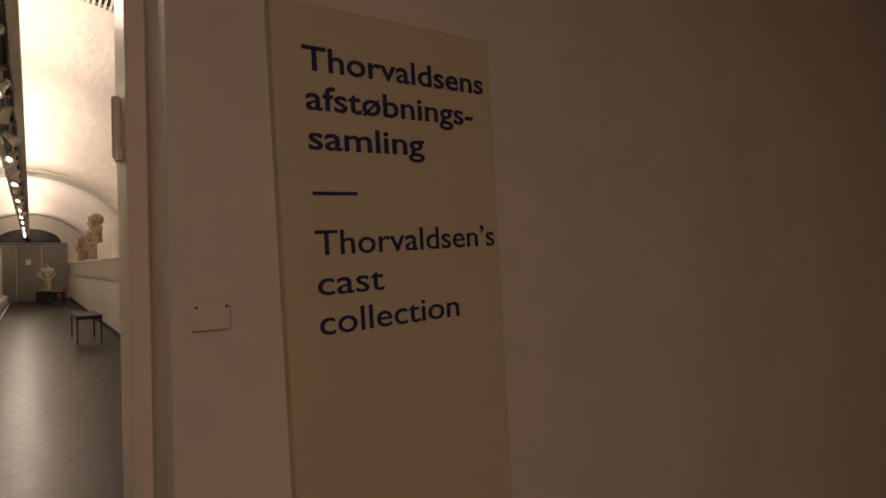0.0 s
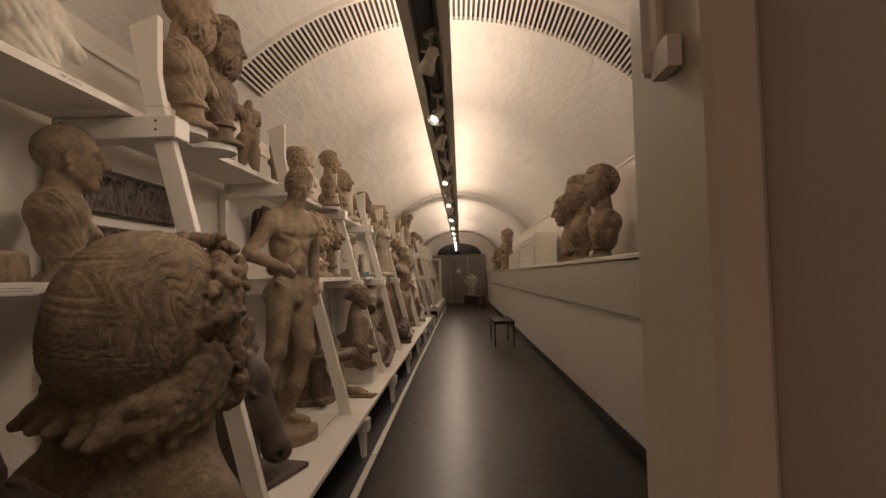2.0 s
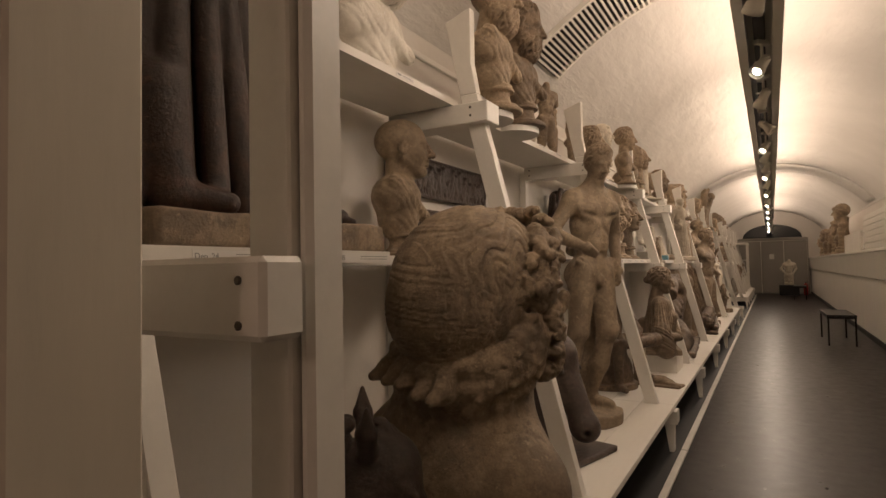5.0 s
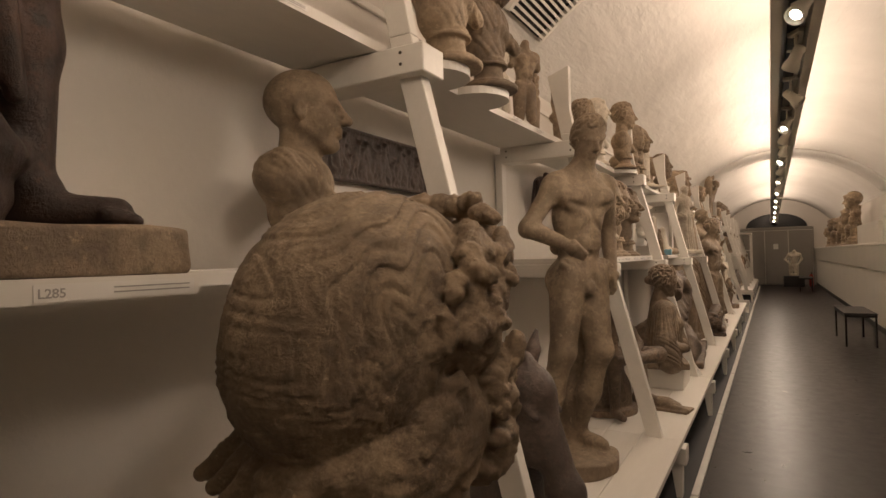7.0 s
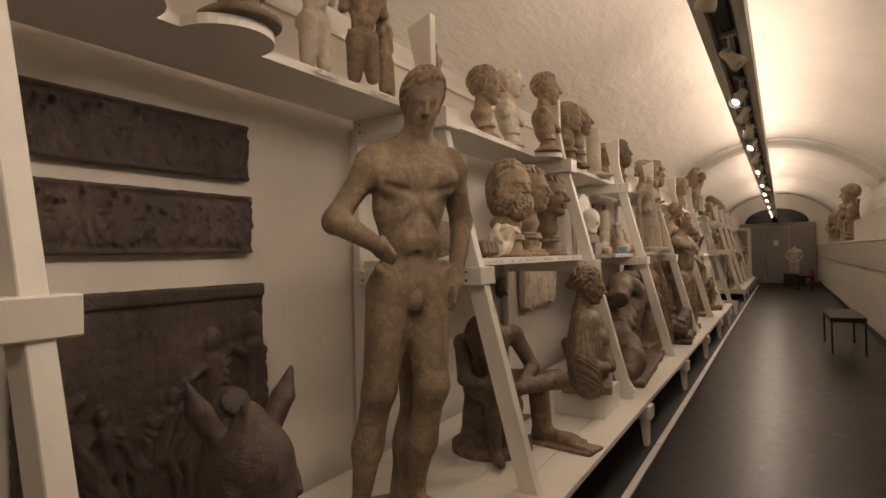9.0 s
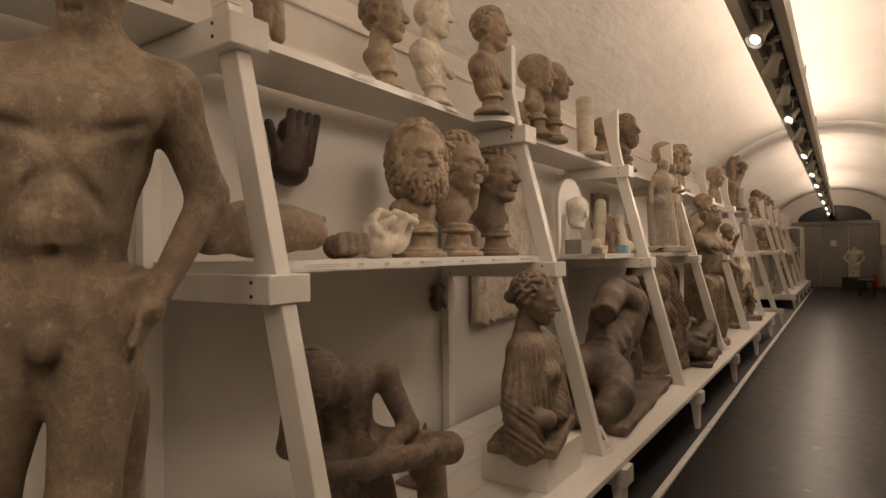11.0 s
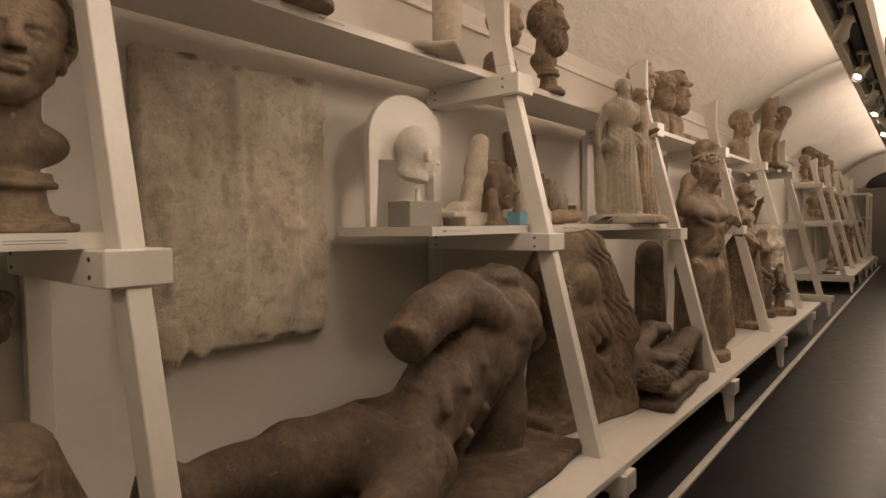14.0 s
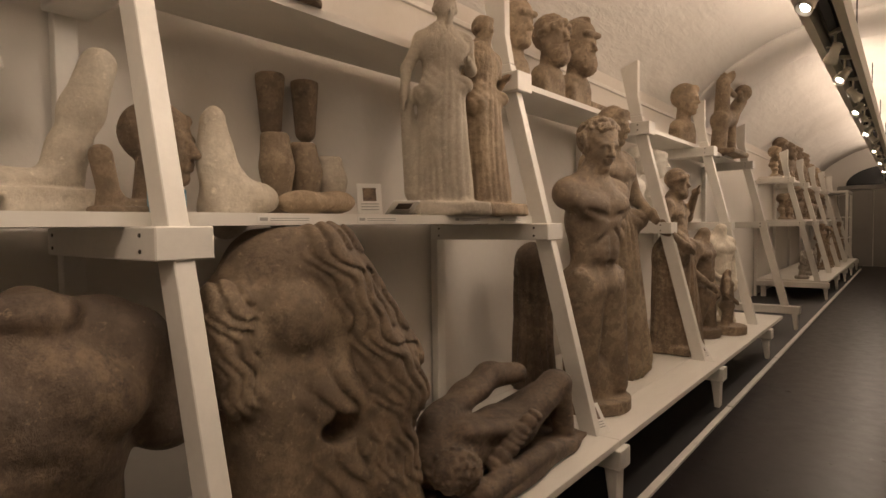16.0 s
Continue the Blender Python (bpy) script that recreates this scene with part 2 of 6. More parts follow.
# anteroom with the doorway
DOOR_L, DOOR_R, DOOR_H = -0.65, 0.225, 2.55


def doorway_wall():
    bm = bmesh.new()
    box(bm, -4.0, DOOR_L, SIGN_Y, Y_IN - 0.003, 0, 4.0)
    box(bm, DOOR_R, 4.0, SIGN_Y, Y_IN - 0.003, 0, 4.0)
    box(bm, DOOR_L, DOOR_R, SIGN_Y, Y_IN - 0.003, DOOR_H, 4.0)
    return bm


setting("wall_south", doorway_wall(), M_JAMB, "thick whitewashed wall with the doorway to the vault", "wall")
# unseen walls and ceiling, added to shut the room so only bounced light remains
setting("wall_anteroom_west", box_bm(-2.4, -2.2, -3.2, SIGN_Y, 0, 2.8, 0), M_WALL, "unseen plain wall added to close the anteroom", "wall")
setting("wall_anteroom_east", box_bm(3.4, 3.6, -3.2, SIGN_Y, 0, 2.8, 0), M_WALL, "unseen plain wall added to close the anteroom", "wall")
setting("wall_anteroom_back", box_bm(-2.4, 3.6, -3.4, -3.2, 0, 2.8, 0), M_WALL, "unseen plain wall added to close the anteroom", "wall")
setting("ceiling_anteroom", box_bm(-2.4, 3.6, -3.4, SIGN_Y, 2.8, 3.0, 0), M_WALL, "unseen plain ceiling added to close the anteroom", "ceiling")
setting("wall_north", box_bm(-2.4, 2.4, Y_END, Y_END + 0.3, 0, 3.9, 0), M_WALL, "end wall of the vault", "wall")

# ledge along the east side
LEDGE_X, LEDGE_Z = 1.33, 1.53
setting("wall_parapet", box_bm(LEDGE_X + 0.06, WALL_R, Y_IN, Y_END, 0.09, 1.046, 0), M_LEDGE, "cream painted lower wall under the long ledge", "wall")
setting("baseboard", box_bm(LEDGE_X + 0.045, WALL_R, Y_IN, Y_END, 0.0, 0.088, 0), M_BLACK, "black baseboard along the parapet", "baseboard")
setting("trim_band", box_bm(LEDGE_X + 0.02, WALL_R, Y_IN, Y_END, 1.05, LEDGE_Z - 0.045, 0.004), M_GREY, "grey-green painted band below the ledge", "trim")
setting("trim_ledge", box_bm(LEDGE_X, WALL_R, Y_IN, Y_END, LEDGE_Z - 0.042, LEDGE_Z, 0.006), M_LEDGE, "pale ledge top that carries busts", "ledge")


# ---- doorway, sign and switch ----
frame_ob = thing("door_1", pose(0, 0, 0), "cream painted wooden door frame with an iron hinge in the thick wall", "door frame", kind="structure")
part("door_post", box_bm(0.194, 0.2245, 0.962, Y_IN - 0.012, 0, 2.52, 0.004), M_DOORWOOD, frame_ob)
part("door_post", box_bm(DOOR_L + 0.0005, DOOR_L + 0.03, 0.962, Y_IN - 0.012, 0, 2.52, 0.004), M_DOORWOOD, frame_ob)
part("door_head", box_bm(DOOR_L + 0.001, 0.224, 0.962, Y_IN - 0.012, 2.521, 2.549, 0.003), M_DOORWOOD, frame_ob)


def hinge_bm():
    bm = tube_bm([(0.006, 0), (0.0075, 0.004), (0.0075, 0.096), (0.006, 0.1)], 12)
    box(bm, -0.004, 0.004, -0.034, -0.006, -0.006, 0.012)
    return bm


part("hinge", hinge_bm(), M_DOORWOOD, frame_ob, "painted iron hinge", pose(0.188, 1.02, 1.515))
part("hinge", hinge_bm(), M_DOORWOOD, frame_ob, "painted iron hinge", pose(0.188, 1.02, 0.45))


def text_mesh(name, body, size, mat, bold=0.0, extrude=0.0006, width=None, spacing=1.0):
    cu = bpy.data.curves.new(name, "FONT")
    cu.body, cu.size, cu.extrude, cu.offset, cu.space_character = body, size, extrude, bold, spacing
    cu.resolution_u = 4
    ob = new(name, cu)
    bpy.context.view_layer.update()
    me = bpy.data.meshes.new_from_object(ob.evaluated_get(bpy.context.evaluated_depsgraph_get()))
    bpy.data.objects.remove(ob)
    co = np.empty(len(me.vertices) * 3, np.float32)
    me.vertices.foreach_get("co", co)
    co = co.reshape(-1, 3)
    co[:, 0] -= co[:, 0].min()
    if width:
        co[:, 0] *= width / max(co[:, 0].max(), 1e-6)
    me.vertices.foreach_set("co", co.ravel())
    me.materials.clear()
    me.materials.append(mat)
    return me


sign = thing("wall_sign", pose(0.377, SIGN_Y, 0.0) @ Matrix.Translation((0, 0, 1.23)) @ Matrix.Rotation(radians(-1.9), 4, "Y") @ Matrix.Translation((0, 0, -1.23)), "tall ochre sign board with dark blue lettering on the wall", "sign")
part("board", box_bm(0.0, 0.418, -0.024, -0.001, 0.62, 1.735, 0.002), M_SIGN, sign)
for body, x, z, size, width, bold in (("Thorvaldsens", 0.045, 1.633, 0.053, 0.352, 0.0006), ("afst\u00f8bnings-", 0.047, 1.573, 0.053, 0.322, 0.0006), ("samling", 0.048, 1.513, 0.053, 0.21, 0.0006), ("Thorvaldsen\u2019s", 0.05, 1.352, 0.055, 0.355, 0.0002), ("cast", 0.05, 1.291, 0.055, 0.115, 0.0002), ("collection", 0.05, 1.231, 0.055, 0.264, 0.0002)):
    ob = new("lettering", text_mesh("lettering", body, size, M_INK, bold, 0.0006, width))
    ob.parent = sign
    ob.matrix_basis = pose(x, -0.0252, z, 90)
part("rule", box_bm(0.05, 0.125, -0.0258, -0.0245, 1.4435, 1.4485, 0), M_INK, sign)

socket = thing("wall_socket", pose(0.276, SIGN_Y, 1.283), "cream plastic cover plate with two screws on the wall", "cover plate")
part("plate", box_bm(-0.026, 0.026, -0.006, -0.0005, -0.03, 0.011, 0.002), M_SWITCH, socket)
for x in (-0.02, 0.02):
    part("screw", tube_bm([(0.002, 0), (0.002, 0.0012)], 10), M_BOLT, socket, "dark screw", pose(x, -0.006, 0.003, 90))


# ---- trestles and shelves ----
Z_LOW, Z_MID, Z_TOP = 0.33, 1.402, 2.185
X_BACK = WALL_L + 0.012
LEG = math.tan(radians(14.3))


def leg_x(z):
    """The front edge of the sloping legs at a height."""
    return -0.80 - LEG * (z - 0.30)


def leg_bm(z0, z1, wide=0.09, thick=0.055):
    return bevelled(prism_bm([(leg_x(z0), z0), (leg_x(z1), z1), (leg_x(z1) - wide, z1), (leg_x(z0) - wide, z0)], thick, "y", -thick / 2), 0.003)


def foot_bm():
    pts = [(-0.70, 0.20), (-0.705, 0.0), (-0.735, 0.0), (-0.765, 0.20)]
    return bevelled(prism_bm(pts, 0.085, "y", -0.0425), 0.003)


def tip_bm():
    """The pointed end of a leg that stands above the top shelf."""
    z0, z1 = Z_TOP + 0.02, 2.64
    pts = [(leg_x(z0) - 0.001, z0), (leg_x(z0) - 0.03, z0 + 0.16), (leg_x(z0) - 0.03, z1), (leg_x(z0) - 0.17, z1 - 0.05), (leg_x(z0) - 0.09, z0)]
    return bevelled(prism_bm(pts, 0.05, "y", -0.025), 0.003)


def arm_bm(x_front, z_top, high=0.1, wide=0.15):
    return box_bm(X_BACK + 0.052, x_front, -wide / 2, wide / 2, z_top - high, z_top, 0.004)


def bolt_bm():
    return tube_bm([(0.006, 0), (0.006, 0.002), (0.004, 0.0035)], 10)


def make_trestle(mid=True, top=True):
    t = thing("shelf_trestle", pose(0, 0, 0), "white painted timber trestle with a sloping front leg and bolted arms", "trestle", "trestles under the shelves")
    part("leg", leg_bm(0.30, Z_TOP + 0.018), M_FRAME, t)
    part("back_post", box_bm(X_BACK, X_BACK + 0.05, -0.035, 0.035, 0, 2.12, 0.003), M_FRAME, t)
    part("foot", foot_bm(), M_FRAME, t)
    part("foot", box_bm(-1.72, -1.64, -0.035, 0.035, 0, 0.2, 0.003), M_FRAME, t)
    part("base_arm", box_bm(X_BACK + 0.052, -0.675, -0.06, 0.06, 0.201, 0.296, 0.004), M_FRAME, t)
    arms = []
    if mid:
        arms.append(part("arm", arm_bm(-1.04, Z_MID - 0.038, 0.085), M_FRAME, t))
    if top:
        arms.append(part("arm", arm_bm(-1.21, Z_TOP - 0.036, 0.1, 0.14), M_FRAME, t))
        part("leg_tip", tip_bm(), M_FRAME, t)
    for a, z, x in zip(arms, (Z_MID, Z_TOP), (-1.12, -1.30)):
        for dz in (-0.06, -0.10):
            part("bolt", bolt_bm(), M_BOLT, a, "dark bolt head", pose(x, -0.0755 if z == Z_MID else -0.0705, z + dz, 90))
        for dz in (-0.06, -0.10):
            part("bolt", bolt_bm(), M_BOLT, a, "dark bolt head", pose(-1.74, -0.0755 if z == Z_MID else -0.0705, z + dz, 90))
    return t


trestle = make_trestle()
trestle.matrix_basis = pose(0, trestle_y(-1), 0)
for k in range(0, 6):
    copy_thing(trestle, pose(0, trestle_y(k), 0))
for k in range(8, 13):
    copy_thing(trestle, pose(0, trestle_y(k) - 0.35, 0))

# first trestle by the door, with an upright end post
end_tr = thing("end_trestle", pose(0, trestle_y(-2), 0), "white timber end trestle with an upright glazed-cabinet post by the door", "trestle")
part("leg", leg_bm(0.30, Z_TOP), M_FRAME, end_tr)
part("arm", box_bm(X_BACK + 0.06, -0.59, -0.13, -0.055, Z_MID - 0.145, Z_MID - 0.039, 0.008), M_FRAME, end_tr)
for z in (1.338, 1.282):
    part("bolt", bolt_bm(), M_BOLT, end_tr, "dark bolt head", pose(-0.632, -0.13, z - 0.005, 90))
part("end_post", box_bm(-0.705, -0.625, -0.05, 0.045, 0.0, 3.02, 0.004), M_FRAME, end_tr)
part("post_strip", box_bm(-0.623, -0.597, -0.04, 0.035, 0.0, 3.02, 0.009), M_FRAME, end_tr, "glossy rounded edge strip")
part("back_post", box_bm(X_BACK, X_BACK + 0.05, -0.035, 0.035, 0, 2.6, 0.003), M_FRAME, end_tr)


def shelf_outline(x_front, y0, y1, rounds):
    """Front edge of a shelf with half-round shelves-on-shelf where busts stick out."""
    pts = [(x_front, y0)]
    for yc, r in rounds:
        for i in range(17):
            a = math.pi * i / 16
            pts.append((x_front - 0.02 + (r * 1.05) * math.sin(a), yc - r * math.cos(a)))
    pts.append((x_front, y1))
    return pts


def shelf_bm(x_back, x_front, y0, y1, z, thick, rounds=()):
    bm = bmesh.new()
    pts = [(x_back, y0)] + shelf_outline(x_front, y0, y1, rounds) + [(x_back, y1)]
    low = [bm.verts.new((x, y, z - thick)) for x, y in pts]
    top = [bm.verts.new((x, y, z)) for x, y in pts]
    bm.faces.new(top)
    bm.faces.new(low[::-1])
    n = len(pts)
    for i in range(n):
        bm.faces.new((low[i], low[(i + 1) % n], top[(i + 1) % n], top[i]))
    bmesh.ops.recalc_face_normals(bm, faces=list(bm.faces))
    return bm


def shelf(name, x_front, y0, y1, z, label, thick=0.037, rounds=()):
    return tagged(part(name, shelf_bm(X_BACK + 0.055, x_front, y0, y1, z, thick, rounds), M_SHELF), label, "shelf", "white shelves")


for k in range(-2, 5):
    y0, y1 = trestle_y(k) + 0.002, trestle_y(k + 1) - 0.002
    p = thing("platform", pose(0, 0, 0), "low white plank platform that carries large casts", "platform", "low platforms")
    for i in range(5):
        a, b = X_BACK + 0.055 + i * 0.214, X_BACK + 0.055 + (i + 1) * 0.214 - 0.003
        part("plank", box_bm(a, b if i < 4 else -0.70, y0, y1, Z_LOW - 0.032, Z_LOW, 0.002), M_SHELF, p)
for k in range(8, 12):
    p = thing("platform", pose(0, 0, 0), "low white plank platform that carries large casts", "platform", "low platforms")
    part("plank", box_bm(X_BACK + 0.055, -0.70, trestle_y(k) - 0.35, trestle_y(k + 1) - 0.352, Z_LOW - 0.032, Z_LOW, 0.002), M_SHELF, p)
    shelf("middle_shelf", -1.14, trestle_y(k) - 0.35, trestle_y(k + 1) - 0.352, Z_MID, "white painted middle shelf with casts")
    shelf("top_shelf", -1.40, trestle_y(k) - 0.35, trestle_y(k + 1) - 0.352, Z_TOP, "white painted top shelf with casts")

shelf("middle_shelf", -1.13, trestle_y(-2) - 0.02, 2.25, Z_MID, "white painted middle shelf with dark bronze-coloured casts")
shelf("middle_shelf", -1.42, 2.255, trestle_y(-1) + 0.1, Z_MID, "white painted narrow middle shelf with a bald bust")
shelf("middle_shelf", -1.16, trestle_y(0) + 0.0, trestle_y(1) + 0.03, Z_MID, "white painted middle shelf with large heads")
shelf("middle_shelf", -1.20, 8.245, trestle_y(2), Z_MID, "white painted middle shelf with a helmeted head")
shelf("middle_shelf", -1.16, trestle_y(2) + 0.004, trestle_y(3) + 0.03, Z_MID, "white painted middle shelf with feet and leg fragments")
shelf("middle_shelf", -1.35, trestle_y(4) + 0.1, trestle_y(5) - 0.002, Z_MID, "white painted middle shelf with small pale busts")
ROUNDS = {-1: ((3.58, 0.16), (3.98, 0.16)), 0: ((6.93, 0.15),), 1: ()}
for k in range(-2, 5):
    shelf("top_shelf", -1.40, trestle_y(k) + 0.0, trestle_y(k + 1) - 0.004, Z_TOP, "white painted top shelf with busts and heads", 0.034, ROUNDS.get(k, ()))

# rail on the wall above the top shelf
setting("trim_rail", box_bm(WALL_L + 0.001, WALL_L + 0.02, Y_IN + 0.1, Y_END - 0.1, 2.60, 2.635, 0.004), M_FRAME, "white wooden picture rail high on the wall", "rail")

# white kerb strip on the floor in front of the platforms
for k in range(-3, 12):
    y0 = trestle_y(k) + 0.012
    if y0 < Y_IN:
        y0 = Y_IN + 0.02
    tagged(part("floor_strip", box_bm(-0.665, -0.622, y0, trestle_y(k + 1) - 0.012, 0.0, 0.018, 0.003), M_LINE), "white painted kerb strip on the dark floor", "kerb strip", "kerb strips along the aisle")
# one flat black sheet over the floor from the wall to the kerb
setting("floor_black_sheet", box_bm(WALL_L + 0.003, -0.67, Y_IN, Y_END, 0.0, 0.004, 0), M_BLACK, "thin black sheet over the floor beneath the platforms", "floor strip")


# ---- beam with track lights ----
def beam_bm():
    """An upturned channel, open below."""
    w, h, t = 0.115, 0.17, 0.05
    pts = [(-w, 0), (-w, h), (w, h), (w, 0), (w - t, 0), (w - t, h - 0.03), (-w + t, h - 0.03), (-w + t, 0)]
    return prism_bm(pts, Y_END - Y_IN - 0.05, "y", Y_IN + 0.02)


beam = thing("lighting_beam", pose(BEAM_X, 0, BEAM_Z), "cream hanging lighting beam with a dark lamp track along the vault", "lighting beam")
part("channel", beam_bm(), M_BEAM, beam)
part("track", box_bm(-0.03, 0.03, Y_IN + 0.05, Y_END - 0.1, 0.075, 0.135, 0.004), M_DARKMETAL, beam, "dark steel lamp track")
for y in np.arange(2.5, 29, 3.2):
    part("hanger", box_bm(-0.006, 0.006, y - 0.006, y + 0.006, 0.17, CROWN - BEAM_Z, 0), M_DARKMETAL, beam)


def make_spot(lit, label):
    s = thing("track_spotlight", pose(0, 0, 0), label, "spotlight", "spotlights on the beam")
    part("stem", tube_bm([(0.009, 0.0), (0.009, 0.11)], 10), M_BEAM, s)
    part("adapter", box_bm(-0.018, 0.018, -0.05, 0.05, 0.095, 0.125, 0.004), M_BEAM, s)
    tilt = pose(0, 0, -0.02, 138, 0, 0)
    head = part("lamp_head", tube_bm([(0.018, -0.055), (0.03, -0.05), (0.033, 0.02), (0.045, 0.06), (0.047, 0.085), (0.043, 0.085), (0.038, 0.07)], 20), M_BEAM, s, "", tilt, True)
    part("lens", tube_bm([(0.026, 0.066), (0.026, 0.07)], 20), M_LAMPGLOW if lit else M_DARKMETAL, head, "glowing lens" if lit else "dark lens")
    part("yoke", box_bm(-0.055, 0.055, -0.008, 0.008, -0.005, 0.008, 0.002), M_BEAM, s)
    return s


spot_lit = make_spot(True, "cream track spotlight, switched on, under the beam")
spot_off = make_spot(False, "cream track spotlight, switched off, under the beam")
OFF = [(6.4, 80), (8.8, 200), (14.8, 120), (16.6, 20), (18.5, 70), (21.0, 10), (23.5, 140)]
for src, places in ((spot_lit, [(y, -40) for y in [BACK_Y] + LIT] + [(y, 215) for y in AHEAD]), (spot_off, OFF)):
    for i, (y, a) in enumerate(places):
        m = pose(BEAM_X + 0.01, y, BEAM_Z - 0.045, 0, 0, a)
        if i == 0:
            src.matrix_basis = m
        else:
            copy_thing(src, m)


# ---- slatted grille across the vault ----
grille = thing("vault_grille", pose(0, 0, 0), "white slatted ventilation grille curved across the vault, dark behind", "grille", kind="structure")


def arch_band_bm(y0, y1, lift, thick, a0, a1, n=40):
    bm = bmesh.new()
    rows = []
    zc = CROWN - R_VAULT
    for i in range(n + 1):
        a = a0 + (a1 - a0) * i / n
        s, c = math.sin(a), math.cos(a)
        ring = []
        for r, y in ((R_VAULT - lift, y0), (R_VAULT - lift, y1), (R_VAULT - lift + thick, y1), (R_VAULT - lift + thick, y0)):
            ring.append(bm.verts.new((r * s, y, zc + r * c)))
        rows.append(ring)
    for a, b in zip(rows, rows[1:]):
        for i in range(4):
            bm.faces.new((a[i], a[(i + 1) % 4], b[(i + 1) % 4], b[i]))
    bm.faces.new(rows[0][::-1])
    bm.faces.new(rows[-1])
    bmesh.ops.recalc_face_normals(bm, faces=list(bm.faces))
    return bm


GA, GY0, GY1 = 0.73, 4.85, 5.45
part("backing", arch_band_bm(GY0 + 0.02, GY1 - 0.02, 0.006, 0.004, -GA, GA), M_BLACK, grille, "black backing")
part("grille_edge", arch_band_bm(GY0 - 0.015, GY0 + 0.018, 0.04, 0.038, -GA, GA), M_SLAT, grille)
part("grille_edge", arch_band_bm(GY1 - 0.018, GY1 + 0.015, 0.04, 0.038, -GA, GA), M_SLAT, grille)
slat_mesh = mesh_of("slat", box_bm(-0.009, 0.009, GY0 + 0.0185, GY1 - 0.0185, -0.016, 0.012, 0), M_SLAT)
for i in range(87):
    a = -GA + 2 * GA * (i + 0.5) / 87
    ob = new("slat", slat_mesh)
    ob.parent = grille
    r = R_VAULT - 0.024
    ob.matrix_basis = pose(r * math.sin(a), 0, CROWN - R_VAULT + r * math.cos(a), 0, math.degrees(a), 0)

# shallow arch that crosses the vault further on
setting("trim_arch", arch_band_bm(15.8, 16.9, 0.04, 0.045, -0.9, 0.9), M_VAULT, "shallow plastered arch across the vault", "arch", True)


# ---- benches ----
def make_bench():
    s = thing("bench", pose(0, 0, 0), "dark steel bench with a thin black seat on the aisle floor", "bench", "benches along the parapet")
    part("seat", box_bm(-0.2, 0.2, -0.62, 0.62, 0.465, 0.492, 0.005), M_BLACK, s)
    part("seat_rail", box_bm(-0.195, 0.195, -0.615, 0.615, 0.43, 0.4645, 0.002), M_DARKMETAL, s)
    for x in (-0.18, 0.18):
        for y in (-0.6, 0.6):
            part("leg", box_bm(x - 0.012, x + 0.012, y - 0.012, y + 0.012, 0, 0.4295, 0.002), M_DARKMETAL, s)
    return s


bench = make_bench()
bench.matrix_basis = pose(0.87, 12.35, 0, 0, 0, 1)
copy_thing(bench, pose(0.82, 25.2, 0, 0, 0, -2))


# ---- end of the vault ----
end_door = thing("door_2", pose(0, Y_END - 0.002, 0), "grey painted double door with a dark arched fanlight above", "door", kind="structure")
for x0 in (-1.3, -0.435, 0.43):
    leaf = part("door_leaf", box_bm(x0 + 0.012, x0 + 0.85, -0.06, -0.012, 0.01, 2.28, 0.004), M_ENDDOOR, end_door)
    for z0, z1 in ((0.15, 0.95), (1.1, 2.15)):
        part("panel", box_bm(x0 + 0.12, x0 + 0.74, -0.068, -0.0605, z0, z1, 0.003), M_ENDDOOR, leaf)
part("door_frame", box_bm(-1.34, -1.30, -0.08, -0.001, 0, 2.40, 0.004), M_ENDDOOR, end_door)
part("door_frame", box_bm(1.29, 1.33, -0.08, -0.001, 0, 2.40, 0.004), M_ENDDOOR, end_door)
part("transom", box_bm(-1.299, 1.289, -0.09, -0.001, 2.30, 2.42, 0.004), M_ENDDOOR, end_door)
arch_pts = [(1.12 * math.cos(math.pi * i / 24), 2.43 + 0.58 * math.sin(math.pi * i / 24)) for i in range(25)]
part("fanlight", prism_bm(arch_pts, 0.03, "y", -0.04), plain("dark_glass", (0.01, 0.012, 0.015), 0.1), end_door, "dark arched glass")
part("notice", box_bm(-0.12, 0.06, -0.072, -0.0685, 1.5, 1.72, 0), M_CARD, end_door, "white paper notice")

cabinet = thing("display_cabinet", pose(-0.95, 26.6, 0), "white framed glass cabinet at the end of the shelves", "cabinet")
for x in (-0.5, 0.06):
    for y in (0, 1.4):
        part("cabinet_post", box_bm(x - 0.03, x + 0.03, y - 0.03, y + 0.03, 0.0, 2.1, 0.003), M_FRAME, cabinet)
part("cabinet_top", box_bm(-0.54, 0.10, -0.04, 1.44, 2.101, 2.16, 0.003), M_FRAME, cabinet)
part("cabinet_base", box_bm(-0.465, 0.025, 0.032, 1.368, 0.05, 0.22, 0.003), M_FRAME, cabinet)
for z in (0.9, 1.45):
    part("cabinet_rail", box_bm(0.04, 0.075, 0.031, 1.369, z, z + 0.03, 0.002), M_FRAME, cabinet)
    part("cabinet_rail", box_bm(-0.469, 0.029, -0.02, 0.02, z, z + 0.03, 0.002), M_FRAME, cabinet)


# ---- casts: bodies blended from rounded limbs and drawn as one skin ----
C_TAN = cast("tan_plaster", (0.47, 0.37, 0.255), (0.33, 0.25, 0.165), (0.17, 0.12, 0.08))
C_BROWN = cast("brown_plaster", (0.37, 0.285, 0.19), (0.24, 0.175, 0.115), (0.10, 0.07, 0.048))
C_ROUGH = cast("rough_brown_plaster", (0.41, 0.315, 0.21), (0.27, 0.20, 0.13), (0.11, 0.078, 0.053), relief=0.022)
C_DARK = cast("dark_plaster", (0.26, 0.185, 0.12), (0.13, 0.092, 0.063), (0.04, 0.029, 0.023))
